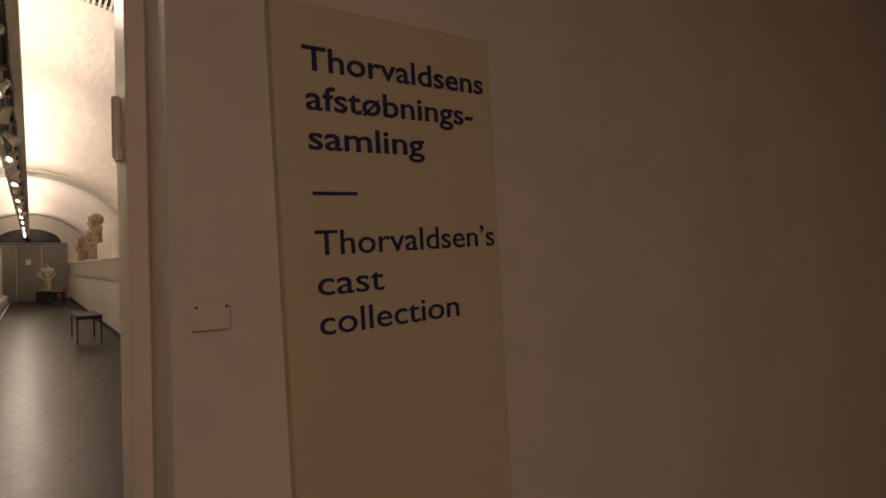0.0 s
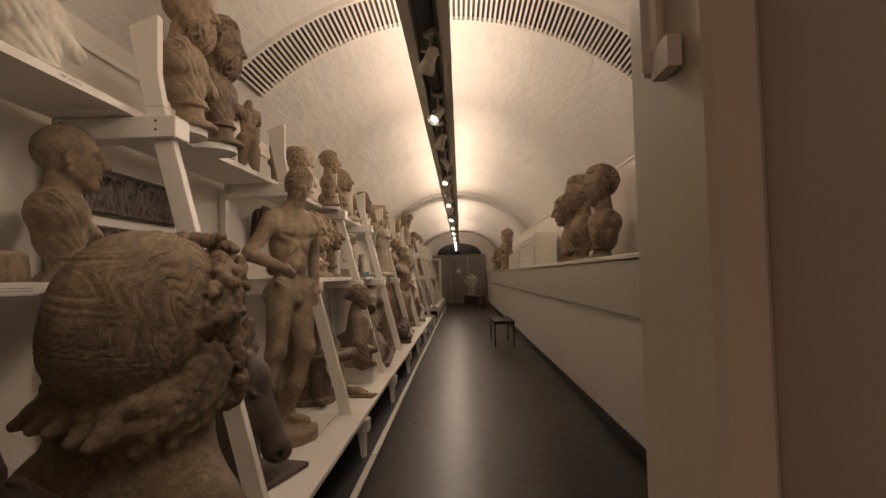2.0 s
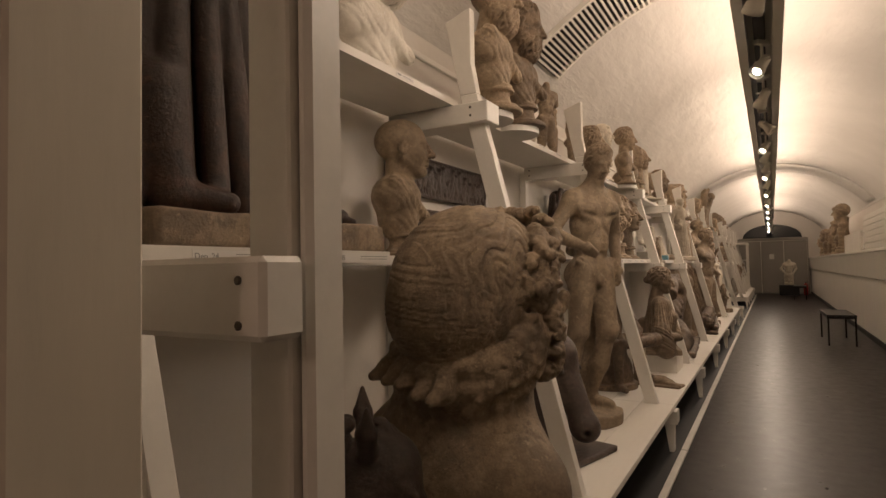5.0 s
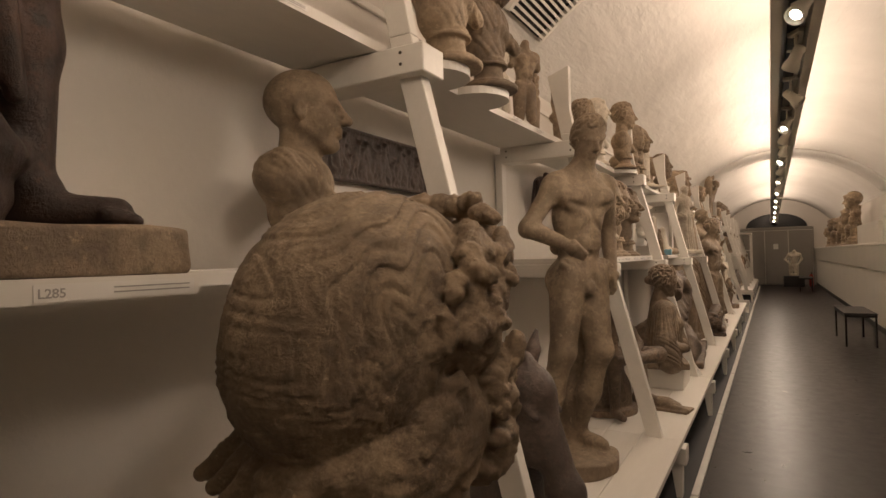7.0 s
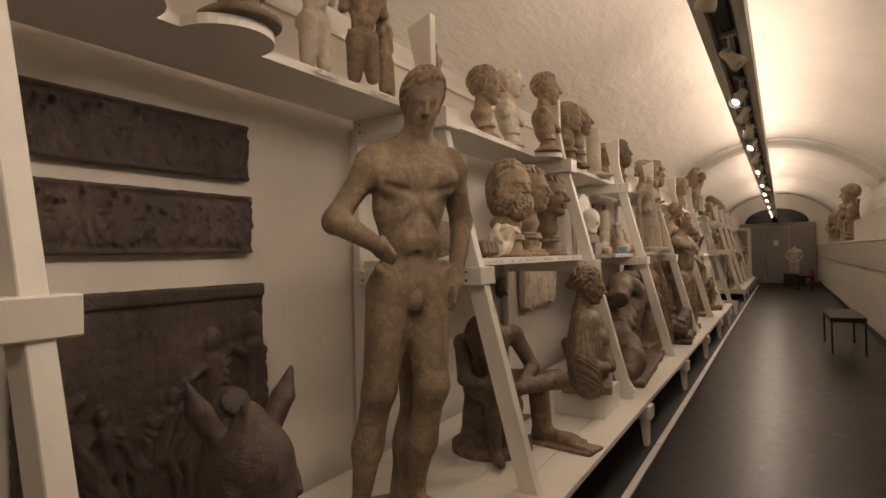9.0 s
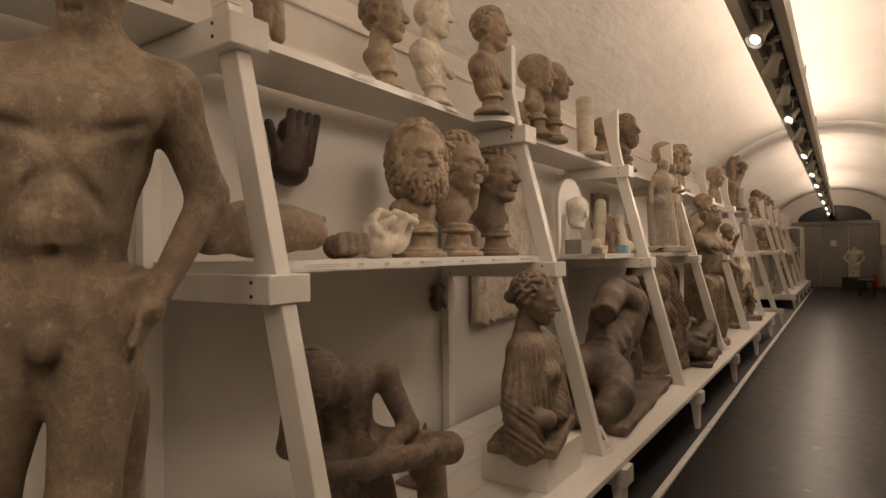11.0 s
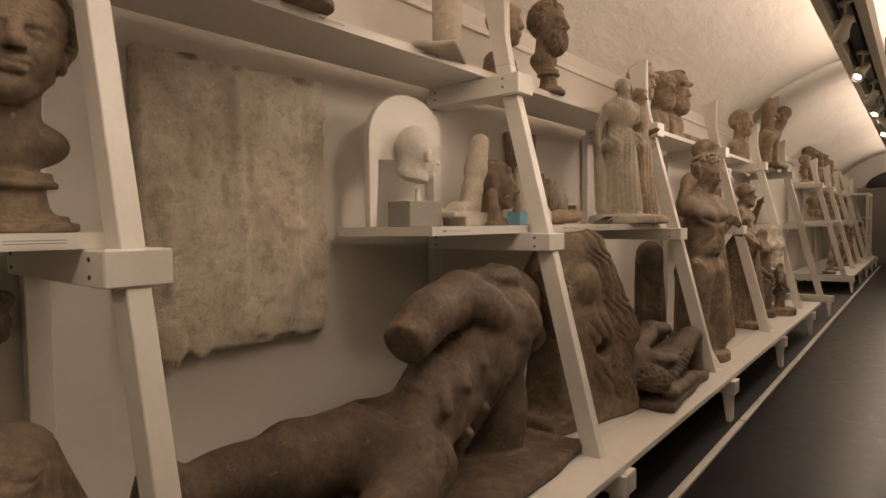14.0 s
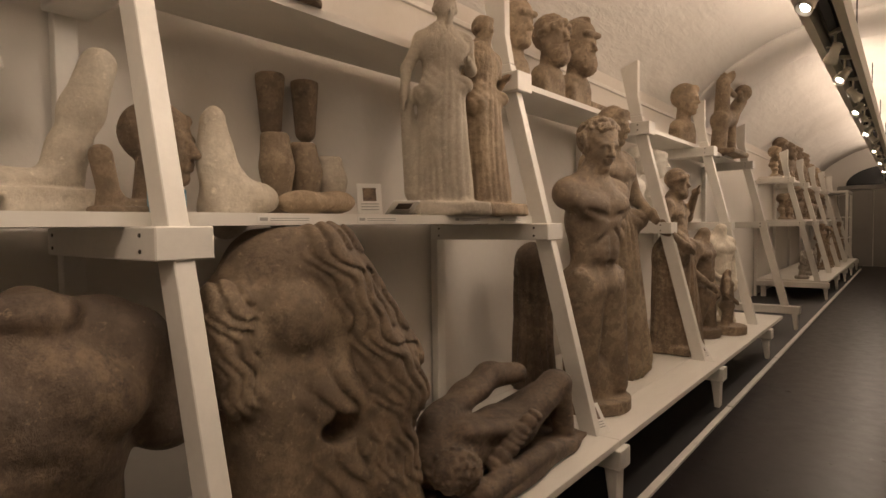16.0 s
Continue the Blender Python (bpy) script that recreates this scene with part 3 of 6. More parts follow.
C_RELIEF = cast("dark_relief_plaster", (0.14, 0.096, 0.074), (0.072, 0.05, 0.039), (0.024, 0.017, 0.014), 0.45)
C_BRONZE = cast("bronzed_plaster", (0.10, 0.05, 0.032), (0.036, 0.019, 0.013), (0.012, 0.008, 0.007), 0.38)
C_GREY = cast("grey_plaster", (0.44, 0.40, 0.34), (0.35, 0.31, 0.26), (0.24, 0.20, 0.17))
C_PALE = cast("pale_plaster", (0.68, 0.62, 0.52), (0.58, 0.52, 0.42), (0.42, 0.36, 0.28), mottle=0.25)
C_WHITE = cast("white_plaster", (0.80, 0.77, 0.70), (0.74, 0.70, 0.62), (0.64, 0.59, 0.51), mottle=0.06)


C_STAINED = cast("stained_plaster", (0.72, 0.66, 0.55), (0.64, 0.57, 0.46), (0.36, 0.28, 0.20), mottle=0.2)


def turn(rx=0, ry=0, rz=0):
    return np.array(Euler([radians(a) for a in (rx, ry, rz)]).to_matrix(), np.float32)


class Clay:
    """A list of soft solids, each added to or cut from the rest with a rounded seam."""

    def __init__(self):
        self.items = []
        self.m = np.eye(4, dtype=np.float32)

    def at(self, p):
        return self.m[:3, :3] @ np.array(p, np.float32) + self.m[:3, 3]

    def place(self, x=0, y=0, z=0, rx=0, ry=0, rz=0, s=1.0):
        """Sets where the solids that follow are put."""
        m = np.eye(4, dtype=np.float32)
        m[:3, :3] = turn(rx, ry, rz) * s
        m[:3, 3] = (x, y, z)
        self.m = m
        return self

    def size(self):
        return float(np.cbrt(abs(np.linalg.det(self.m[:3, :3]))))

    def scaled(self, rough):
        """Relief is given at the size of the solid's own unit."""
        s = self.size()
        return rough and (rough[0], rough[1] * s, rough[2] if rough[0] == "fold" else rough[2] / s)

    def limb(self, a, b, ra, rb=None, k=0.02, cut=False, rough=None):
        s, rough = self.size(), self.scaled(rough)
        rb = ra if rb is None else rb
        self.items.append(("limb", self.at(a), self.at(b), ra * s, rb * s, k * s, cut, rough))
        return self

    def blob(self, c, r, k=0.02, cut=False, rough=None, rot=(0, 0, 0)):
        s, rough = self.size(), self.scaled(rough)
        r3 = (r, r, r) if isinstance(r, (int, float)) else r
        self.items.append(("blob", self.at(c), np.array(r3, np.float32) * s, (self.m[:3, :3] / s) @ turn(*rot), 0, k * s, cut, rough))
        return self

    def slab(self, c, half, round_=0.01, k=0.005, cut=False, rough=None, rot=(0, 0, 0)):
        s, rough = self.size(), self.scaled(rough)
        self.items.append(("slab", self.at(c), np.array(half, np.float32) * s, (self.m[:3, :3] / s) @ turn(*rot), round_ * s, k * s, cut, rough))
        return self

    def drum(self, c, r, half, k=0.005, cut=False, rough=None, rot=(0, 0, 0)):
        s, rough = self.size(), self.scaled(rough)
        self.items.append(("drum", self.at(c), np.array((r, half, 0), np.float32) * s, (self.m[:3, :3] / s) @ turn(*rot), 0.004, k * s, cut, rough))
        return self

    @staticmethod
    def relief(rough, p, c):
        """Small relief: curls, waves of hair, hanging folds or worn stone."""
        kind, amp, f = rough
        x, y, z = p
        if kind == "curl":
            n = np.sin(f * x + 1.7 * np.sin(0.6 * f * y + 1)) * np.sin(f * y + 1.5 * np.sin(0.7 * f * z)) + np.sin(f * 0.9 * z + 1.3 * np.sin(0.8 * f * x)) * np.sin(0.8 * f * (x + y))
            return amp * (1 - 2.2 * np.sqrt(np.abs(n) + 0.01))
        if kind == "wave":
            dx, dy, dz = x - c[0] + 8 * amp, y - c[1], z - c[2] + 13 * amp
            u = np.sqrt(dx * dx + dz * dz + 0.15 * dy * dy)
            n = np.sin(0.5 * f * u + 1.3 * np.sin(0.16 * f * (dx - 0.6 * dz)) + 0.8 * np.sin(0.3 * f * dx + 0.2 * f * dy))
            return amp * (1 - 2 * np.sqrt(np.abs(n) + 0.01))
        if kind == "fold":
            t = np.arctan2(y - c[1], x - c[0])
            n = np.sin(0.5 * f * t + 1.1 * np.sin(6 * z + 2 * t)) * (0.75 + 0.25 * np.sin(3 * t + 4 * z))
            return amp * (1 - 2 * np.sqrt(np.abs(n) + 0.02))
        if kind == "tress":
            dx, dy, dz = x - c[0] + 0.02, y - c[1], z - c[2] + 0.10
            per = 2 * math.pi / f
            u = np.sqrt(dx * dx + dz * dz + 0.3 * dy * dy)
            a = np.arctan2(dz, dx)
            w = u + per * (0.60 * np.sin(3.1 * a + 4 * u + 3 * dy) + 0.30 * np.sin(6.5 * a - 9 * u + 4 * dy) + 0.16 * np.sin(13 * a + 21 * u))
            n = np.sin(f * w)
            deep = 0.72 + 0.28 * np.sin(3 * a + 14 * u + 5 * dy)
            return amp * deep * (0.9 - 1.7 * np.sqrt(np.abs(n) + 0.01)) + 0.42 * amp * np.abs(np.sin(2.6 * f * w + 2 * a))
        if kind == "swag":
            w = 0.35 * (x - c[0]) + 0.8 * (y - c[1]) + 0.55 * (z - c[2])
            v = 0.7 * (z - c[2]) - 0.5 * (y - c[1]) + 0.4 * (x - c[0])
            n = np.sin(0.5 * f * w + 1.6 * np.sin(0.14 * f * v) + 0.9 * np.sin(0.31 * f * v + 0.2 * f * w))
            return amp * (1 - 2 * np.sqrt(np.abs(n) + 0.02))
        return amp * (np.sin(f * x + 2 * np.sin(0.5 * f * y)) + np.sin(f * 0.83 * y + 2 * np.sin(0.45 * f * z)) + np.sin(f * 0.71 * z + 2 * np.sin(0.6 * f * x))) * 0.5

    def bounds(self):
        lo, hi = np.full(3, 1e9), np.full(3, -1e9)
        for it in self.items:
            if it[6]:
                continue
            pad = it[5] * 0.4 + (it[7][1] * 2.2 if it[7] else 0) + 0.004
            if it[0] == "limb":
                for c, r in ((it[1], it[3]), (it[2], it[4])):
                    lo, hi = np.minimum(lo, c - r - pad), np.maximum(hi, c + r + pad)
            else:
                h = it[2] if it[0] != "drum" else np.array((it[2][0], it[2][0], it[2][1]))
                e = np.abs(it[3]) @ h + pad
                lo, hi = np.minimum(lo, it[1] - e), np.maximum(hi, it[1] + e)
        return lo, hi

    def field(self, lo, cell, shape):
        ax = [lo[i] + cell * np.arange(shape[i], dtype=np.float32) for i in range(3)]
        d = np.full(shape, 9.0, np.float32)
        for kind, a, b, c, e, k, cut, rough in self.items:
            reach = max(0.06, 4 * cell)
            if kind == "limb":
                l2, h2 = np.minimum(a - c, b - e), np.maximum(a + c, b + e)
            else:
                h = b if kind != "drum" else np.array((b[0], b[0], b[1]))
                ext = np.abs(c) @ h
                l2, h2 = a - ext, a + ext
            i0 = [max(0, int((l2[i] - reach - lo[i]) / cell)) for i in range(3)]
            i1 = [min(shape[i], int((h2[i] + reach - lo[i]) / cell) + 2) for i in range(3)]
            if any(q <= p for p, q in zip(i0, i1)):
                continue
            sl = tuple(slice(p, q) for p, q in zip(i0, i1))
            x, y, z = np.meshgrid(*[ax[i][sl[i]] for i in range(3)], indexing="ij", sparse=True)
            if kind == "limb":
                ba = b - a
                t = np.clip(((x - a[0]) * ba[0] + (y - a[1]) * ba[1] + (z - a[2]) * ba[2]) / max(1e-9, float(ba @ ba)), 0, 1)
                q = np.sqrt((x - a[0] - t * ba[0]) ** 2 + (y - a[1] - t * ba[1]) ** 2 + (z - a[2] - t * ba[2]) ** 2) - (c + t * (e - c))
                centre = a
            else:
                centre = a
                px, py, pz = x - a[0], y - a[1], z - a[2]
                u = [c[0, i] * px + c[1, i] * py + c[2, i] * pz for i in range(3)]
                if kind == "blob":
                    k0 = np.sqrt((u[0] / b[0]) ** 2 + (u[1] / b[1]) ** 2 + (u[2] / b[2]) ** 2)
                    k1 = np.sqrt((u[0] / b[0] ** 2) ** 2 + (u[1] / b[1] ** 2) ** 2 + (u[2] / b[2] ** 2) ** 2)
                    q = k0 * (k0 - 1) / np.maximum(k1, 1e-6)
                elif kind == "slab":
                    w = [np.abs(u[i]) - b[i] + e for i in range(3)]
                    q = np.sqrt(sum(np.maximum(v, 0) ** 2 for v in w)) + np.minimum(np.maximum(np.maximum(w[0], w[1]), w[2]), 0) - e
                else:
                    w0, w1 = np.sqrt(u[0] ** 2 + u[1] ** 2) - b[0] + e, np.abs(u[2]) - b[1] + e
                    q = np.sqrt(np.maximum(w0, 0) ** 2 + np.maximum(w1, 0) ** 2) + np.minimum(np.maximum(w0, w1), 0) - e
            if rough:
                q = q + self.relief(rough, (x, y, z), centre)
            old = d[sl]
            if cut:
                q = -q
                m = np.maximum(old, q)
                g = np.maximum(k - np.abs(old - q), 0) / max(k, 1e-6)
                d[sl] = m + g * g * k * 0.25
            else:
                m = np.minimum(old, q)
                g = np.maximum(k - np.abs(old - q), 0) / max(k, 1e-6)
                d[sl] = m - g * g * k * 0.25
        return d

    def skin(self, name, cell):
        lo, hi = self.bounds()
        lo = lo - 2.5 * cell
        shape = tuple(int(v) for v in np.ceil((hi - lo) / cell) + 3)
        d = self.field(lo.astype(np.float32), cell, shape)
        inside = d < 0
        cells = tuple(n - 1 for n in shape)
        total = np.zeros(cells + (3,), np.float32)
        count = np.zeros(cells, np.float32)

        def corner(v, o):
            return v[o[0]:o[0] + cells[0], o[1]:o[1] + cells[1], o[2]:o[2] + cells[2]]
        for axis in range(3):
            for p in (0, 1):
                for q in (0, 1):
                    o0 = [p, q]
                    o0.insert(axis, 0)
                    o1 = list(o0)
                    o1[axis] = 1
                    a, b = corner(d, o0), corner(d, o1)
                    cross = (a < 0) != (b < 0)
                    t = np.where(cross, a / np.where(cross, a - b, 1), 0)
                    for i in range(3):
                        total[..., i] += np.where(cross, o0[i] + (t if i == axis else 0), 0)
                    count += cross
        live = count > 0
        index = np.full(cells, -1, np.int32)
        index[live] = np.arange(int(live.sum()))
        base = np.argwhere(live).astype(np.float32)
        verts = lo + cell * (base + total[live] / count[live][:, None])
        quads = []
        for axis in range(3):
            a = inside[tuple(slice(0, -1) if i == axis else slice(1, -1) for i in range(3))]
            b = inside[tuple(slice(1, None) if i == axis else slice(1, -1) for i in range(3))]
            for flip, mask in ((False, a & ~b), (True, ~a & b)):
                e = np.argwhere(mask)
                if not len(e):
                    continue
                for i in range(3):
                    if i != axis:
                        e[:, i] += 1
                u, v = [i for i in range(3) if i != axis]
                ring = []
                for du, dv in ((-1, -1), (0, -1), (0, 0), (-1, 0)):
                    c = e.copy()
                    c[:, u] += du
                    c[:, v] += dv
                    ring.append(index[c[:, 0], c[:, 1], c[:, 2]])
                q = np.stack(ring, 1)
                if flip != (axis == 1):
                    q = q[:, ::-1]
                quads.append(q)
        faces = np.concatenate(quads).astype(np.int32)
        faces = faces[(faces >= 0).all(1)]
        me = bpy.data.meshes.new(name)
        me.vertices.add(len(verts))
        me.vertices.foreach_set("co", verts.astype(np.float32).ravel())
        me.loops.add(faces.size)
        me.loops.foreach_set("vertex_index", faces.ravel())
        me.polygons.add(len(faces))
        me.polygons.foreach_set("loop_start", np.arange(0, faces.size, 4, dtype=np.int32))
        me.polygons.foreach_set("use_smooth", np.ones(len(faces), bool))
        me.update()
        me.validate()
        return me


def statue(name, clay, cell, mat, m, label, category="statue", group=""):
    me = clay.skin(name, cell)
    me.materials.append(mat)
    ob = new(name, me)
    ob.matrix_basis = m
    return tagged(ob, label, category, group)


def locks(c, centre, radii, keep, n=80, size=0.06, seed=1, swirl=55, drilled=True):
    """Separate curled locks of hair laid over a rounded form."""
    r = random.Random(seed)
    for i in range(n):
        z = 1 - 2 * (i + 0.5) / n
        a = i * 2.39996
        q = math.sqrt(1 - z * z)
        nv = Vector((q * math.cos(a), q * math.sin(a), z))
        p = Vector(centre) + Vector([nv[j] * radii[j] for j in range(3)])
        if not keep(p):
            continue
        down = Vector((-0.35, 0, -1))
        t = (down - nv * down.dot(nv)).normalized()
        t = Matrix.Rotation(radians(r.uniform(-swirl, swirl)), 3, nv) @ t
        side = nv.cross(t) * r.choice((-1, 1))
        s = size * r.uniform(0.8, 1.2)
        c.limb(p - t * s * 1.1, p + nv * s * 0.28, s * 0.62, s * 0.55, 0.006)
        c.limb(p + nv * s * 0.28, p + t * s * 0.8 + side * s * 0.35 + nv * s * 0.1, s * 0.52, s * 0.42, 0.004)
        c.limb(p + t * s * 0.8 + side * s * 0.35 + nv * s * 0.1, p + t * s * 0.5 + side * s * 1.05, s * 0.40, s * 0.22, 0.004)
        if drilled:
            c.blob(p + t * s * 0.25 + side * s * 0.85 + nv * s * 0.3, s * 0.17, 0.008, True)
    return c


def scalp(p):
    """The part of a head that hair covers."""
    return (p.x < 0.06 or p.z > 0.33) and p.z > -0.24


# --- heads look along +x, with the chin at -0.5 and the crown at 0.5 before scaling ---
def head(c, hair="short", beard=None, helmet=False, neck=True, fine=1.0, diadem=False, bun=False):
    c.blob((-0.05, 0, 0.12), (0.39, 0.31, 0.36), 0.05)
    c.blob((0.10, 0, -0.10), (0.26, 0.245, 0.36), 0.08)
    c.blob((0.22, 0, -0.40), (0.12, 0.12, 0.09), 0.08)
    for s in (-1, 1):
        c.limb((-0.02, s * 0.20, -0.2), (0.18, s * 0.08, -0.37), 0.075, 0.06, 0.06)
        c.blob((0.175, s * 0.135, -0.13), (0.11, 0.085, 0.11), 0.08)
    c.limb((0.29, -0.14, 0.06), (0.29, 0.14, 0.06), 0.062, 0.062, 0.05)
    for s in (-1, 1):
        c.blob((0.385, s * 0.115, -0.015), (0.09, 0.078, 0.046), 0.03, True)
        c.blob((0.278, s * 0.112, -0.018), (0.062, 0.072, 0.046), 0.010)
        c.limb((0.335, s * 0.06, 0.055), (0.27, s * 0.20, 0.045), 0.028, 0.02, 0.02)
    c.limb((0.335, 0, 0.07), (0.445, 0, -0.13), 0.036, 0.05, 0.03)
    for s in (-1, 1):
        c.blob((0.39, s * 0.045, -0.145), (0.045, 0.032, 0.032), 0.02)
    if beard != "full":
        c.limb((0.345, -0.07, -0.225), (0.345, 0.07, -0.225), 0.034, 0.034, 0.012)
        c.limb((0.335, -0.055, -0.285), (0.335, 0.055, -0.285), 0.036, 0.036, 0.012)
        c.limb((0.40, -0.09, -0.255), (0.40, 0.09, -0.255), 0.014, 0.014, 0.01, True)
    for s in (-1, 1):
        c.blob((-0.02, s * 0.30, -0.05), (0.065, 0.045, 0.115), 0.015)
        c.blob((0.0, s * 0.345, -0.04), (0.03, 0.03, 0.06), 0.015, True)
    if neck:
        c.limb((-0.08, 0, -0.25), (-0.12, 0, -0.80), 0.205, 0.235, 0.06)
    if hair == "short":
        c.blob((-0.075, 0, 0.155), (0.40, 0.335, 0.365), 0.02, False, ("curl", 0.0062, 76))
        c.limb((0.22, -0.17, 0.30), (0.22, 0.17, 0.30), 0.075, 0.075, 0.03, False, ("curl", 0.00744, 80))
    elif hair == "bald":
        pass
    elif hair == "curly":
        c.blob((-0.09, 0, 0.15), (0.42, 0.375, 0.40), 0.03, False, ("curl", 0.01612, 52))
        for i in range(9):
            a = radians(-100 + 25 * i)
            c.blob((0.02 + 0.30 * math.cos(a), 0.33 * math.sin(a), 0.26 - 0.05 * abs(i - 4)), 0.095, 0.03, False, ("curl", 0.0124, 60))
    elif hair == "waved":
        c.blob((-0.08, 0, 0.16), (0.41, 0.355, 0.385), 0.02, False, ("wave", 0.01428, 92.4))
        c.limb((0.24, -0.1, 0.34), (0.24, 0.1, 0.34), 0.09, 0.09, 0.03, False, ("wave", 0.015, 100))
        for s in (-1, 1):
            c.limb((0.23, s * 0.13, 0.31), (-0.05, s * 0.34, 0.02), 0.105, 0.10, 0.03, False, ("wave", 0.01428, 101.2))
    elif hair == "locks":
        c.blob((-0.075, 0, 0.15), (0.395, 0.335, 0.365), 0.02)
        locks(c, (-0.075, 0, 0.15), (0.40, 0.345, 0.375), scalp, 120, 0.068, 3)
    elif hair == "mane":
        c.blob((-0.08, 0, 0.12), (0.37, 0.33, 0.37), 0.03)
        c.blob((-0.12, 0, -0.15), (0.26, 0.33, 0.36), 0.05)
        locks(c, (-0.08, 0, -0.06), (0.40, 0.365, 0.59), lambda p: (p.x < 0.10 or p.z > 0.36) and p.z > -0.58, 230, 0.075, 5, 35)
    if bun:
        c.blob((-0.46, 0, -0.02), (0.14, 0.15, 0.14), 0.04, False, ("wave", 0.0153, 88))
    if diadem:
        c.drum((-0.04, 0, 0.25), 0.40, 0.05, 0.01, rot=(0, 12, 0))
    if beard == "full":
        c.blob((0.20, 0, -0.40), (0.21, 0.25, 0.26), 0.05, False, ("curl", 0.01736, 52))
        for s in (-1, 1):
            c.blob((0.08, s * 0.21, -0.24), (0.13, 0.10, 0.2), 0.05, False, ("curl", 0.01488, 56))
            c.limb((0.37, s * 0.015, -0.215), (0.33, s * 0.13, -0.29), 0.04, 0.03, 0.02, False, ("curl", 0.0062, 80))
        c.limb((0.335, -0.045, -0.285), (0.335, 0.045, -0.285), 0.032, 0.032, 0.01)
    elif beard == "locks":
        c.blob((0.18, 0, -0.38), (0.19, 0.23, 0.23), 0.05)
        locks(c, (0.16, 0, -0.36), (0.22, 0.27, 0.29), lambda p: p.z < -0.24 and p.x > -0.05, 120, 0.055, 9, 35, False)
        for q in (-1, 1):
            c.limb((0.38, q * 0.012, -0.205), (0.33, q * 0.14, -0.27), 0.04, 0.028, 0.008)
            c.blob((0.07, q * 0.24, -0.2), (0.10, 0.07, 0.16), 0.03, False, ("curl", 0.014, 60))
        c.limb((0.335, -0.045, -0.285), (0.335, 0.045, -0.285), 0.032, 0.032, 0.01)
    elif beard == "short":
        c.blob((0.17, 0, -0.37), (0.185, 0.2, 0.15), 0.05, False, ("curl", 0.00868, 72))
    if helmet:
        c.blob((-0.08, 0, 0.24), (0.45, 0.39, 0.42), 0.015)
        c.limb((0.36, -0.2, 0.22), (0.36, 0.2, 0.22), 0.07, 0.07, 0.04)
        c.blob((-0.1, 0, 0.55), (0.42, 0.06, 0.16), 0.04)
        c.limb((-0.35, -0.25, -0.1), (-0.35, 0.25, -0.1), 0.12, 0.12, 0.06)
    return c


def socle(c, r, h, z0=0.0):
    """A turned foot for a bust."""
    c.drum((0, 0, z0 + 0.08 * h), r, 0.08 * h, 0.004)
    c.drum((0, 0, z0 + 0.22 * h), r * 0.84, 0.06 * h, 0.008)
    c.limb((0, 0, z0 + 0.30 * h), (0, 0, z0 + 0.80 * h), r * 0.55, r * 0.46, 0.03)
    c.drum((0, 0, z0 + 0.82 * h), r * 0.68, 0.05 * h, 0.006)
    c.drum((0, 0, z0 + 0.95 * h), r * 0.60, 0.08 * h, 0.006)
    return c


def bust(hh, hair="short", beard=None, chest="wide", foot=0.12, nod=0, yaw=0, tilt=0, drape=False, lift=0.62, **kw):
    """A bust on a turned foot; hh: height of the head."""
    c = Clay()
    top = foot + {"wide": 0.95, "neck": 0.42, "herm": 0.75}[chest] * hh
    if chest == "wide":
        c.place(0, 0, top, s=hh)
        rough = ("swag", 0.013, 42) if drape else None
        c.blob((-0.10, 0, -0.30), (0.36, 0.62, 0.36), 0.05, False, rough)
        c.blob((-0.08, 0, -0.62), (0.30, 0.42, 0.36), 0.08, False, rough)
        for s in (-1, 1):
            c.blob((-0.1, s * 0.52, -0.28), (0.20, 0.2, 0.22), 0.16, False, rough)
        c.limb((0.02, -0.3, -0.16), (0.02, 0.3, -0.16), 0.09, 0.09, 0.08)
        if drape:
            c.limb((0.0, -0.62, -0.15), (0.28, 0.35, -0.6), 0.12, 0.09, 0.03, False, ("swag", 0.0175, 59.4))
            c.limb((-0.05, 0.6, -0.12), (0.2, 0.1, -0.5), 0.11, 0.08, 0.03, False, ("swag", 0.0175, 59.4))
        c.place()
        socle(c, 0.42 * hh, foot + 0.1 * hh)
    elif chest == "herm":
        c.place(0, 0, top, s=hh)
        c.blob((-0.12, 0, -0.18), (0.28, 0.5, 0.26), 0.05)
        c.slab((-0.12, 0, -0.48), (0.24, 0.40, 0.27), 0.08, 0.05)
        c.place()
        if foot > 0.02:
            socle(c, 0.36 * hh, foot)
    else:
        c.place(0, 0, top, s=hh)
        c.blob((-0.12, 0, -0.1), (0.28, 0.34, 0.2), 0.05)
        c.place()
        socle(c, 0.36 * hh, foot + 0.08 * hh)
    c.place(0.02 * hh, 0, top + lift * hh, tilt, nod, yaw, hh)
    head(c, hair, beard, **kw)
    return c.place().slab((0, 0, -0.3), (0.8, 0.8, 0.3), 0.001, 0.001, True)


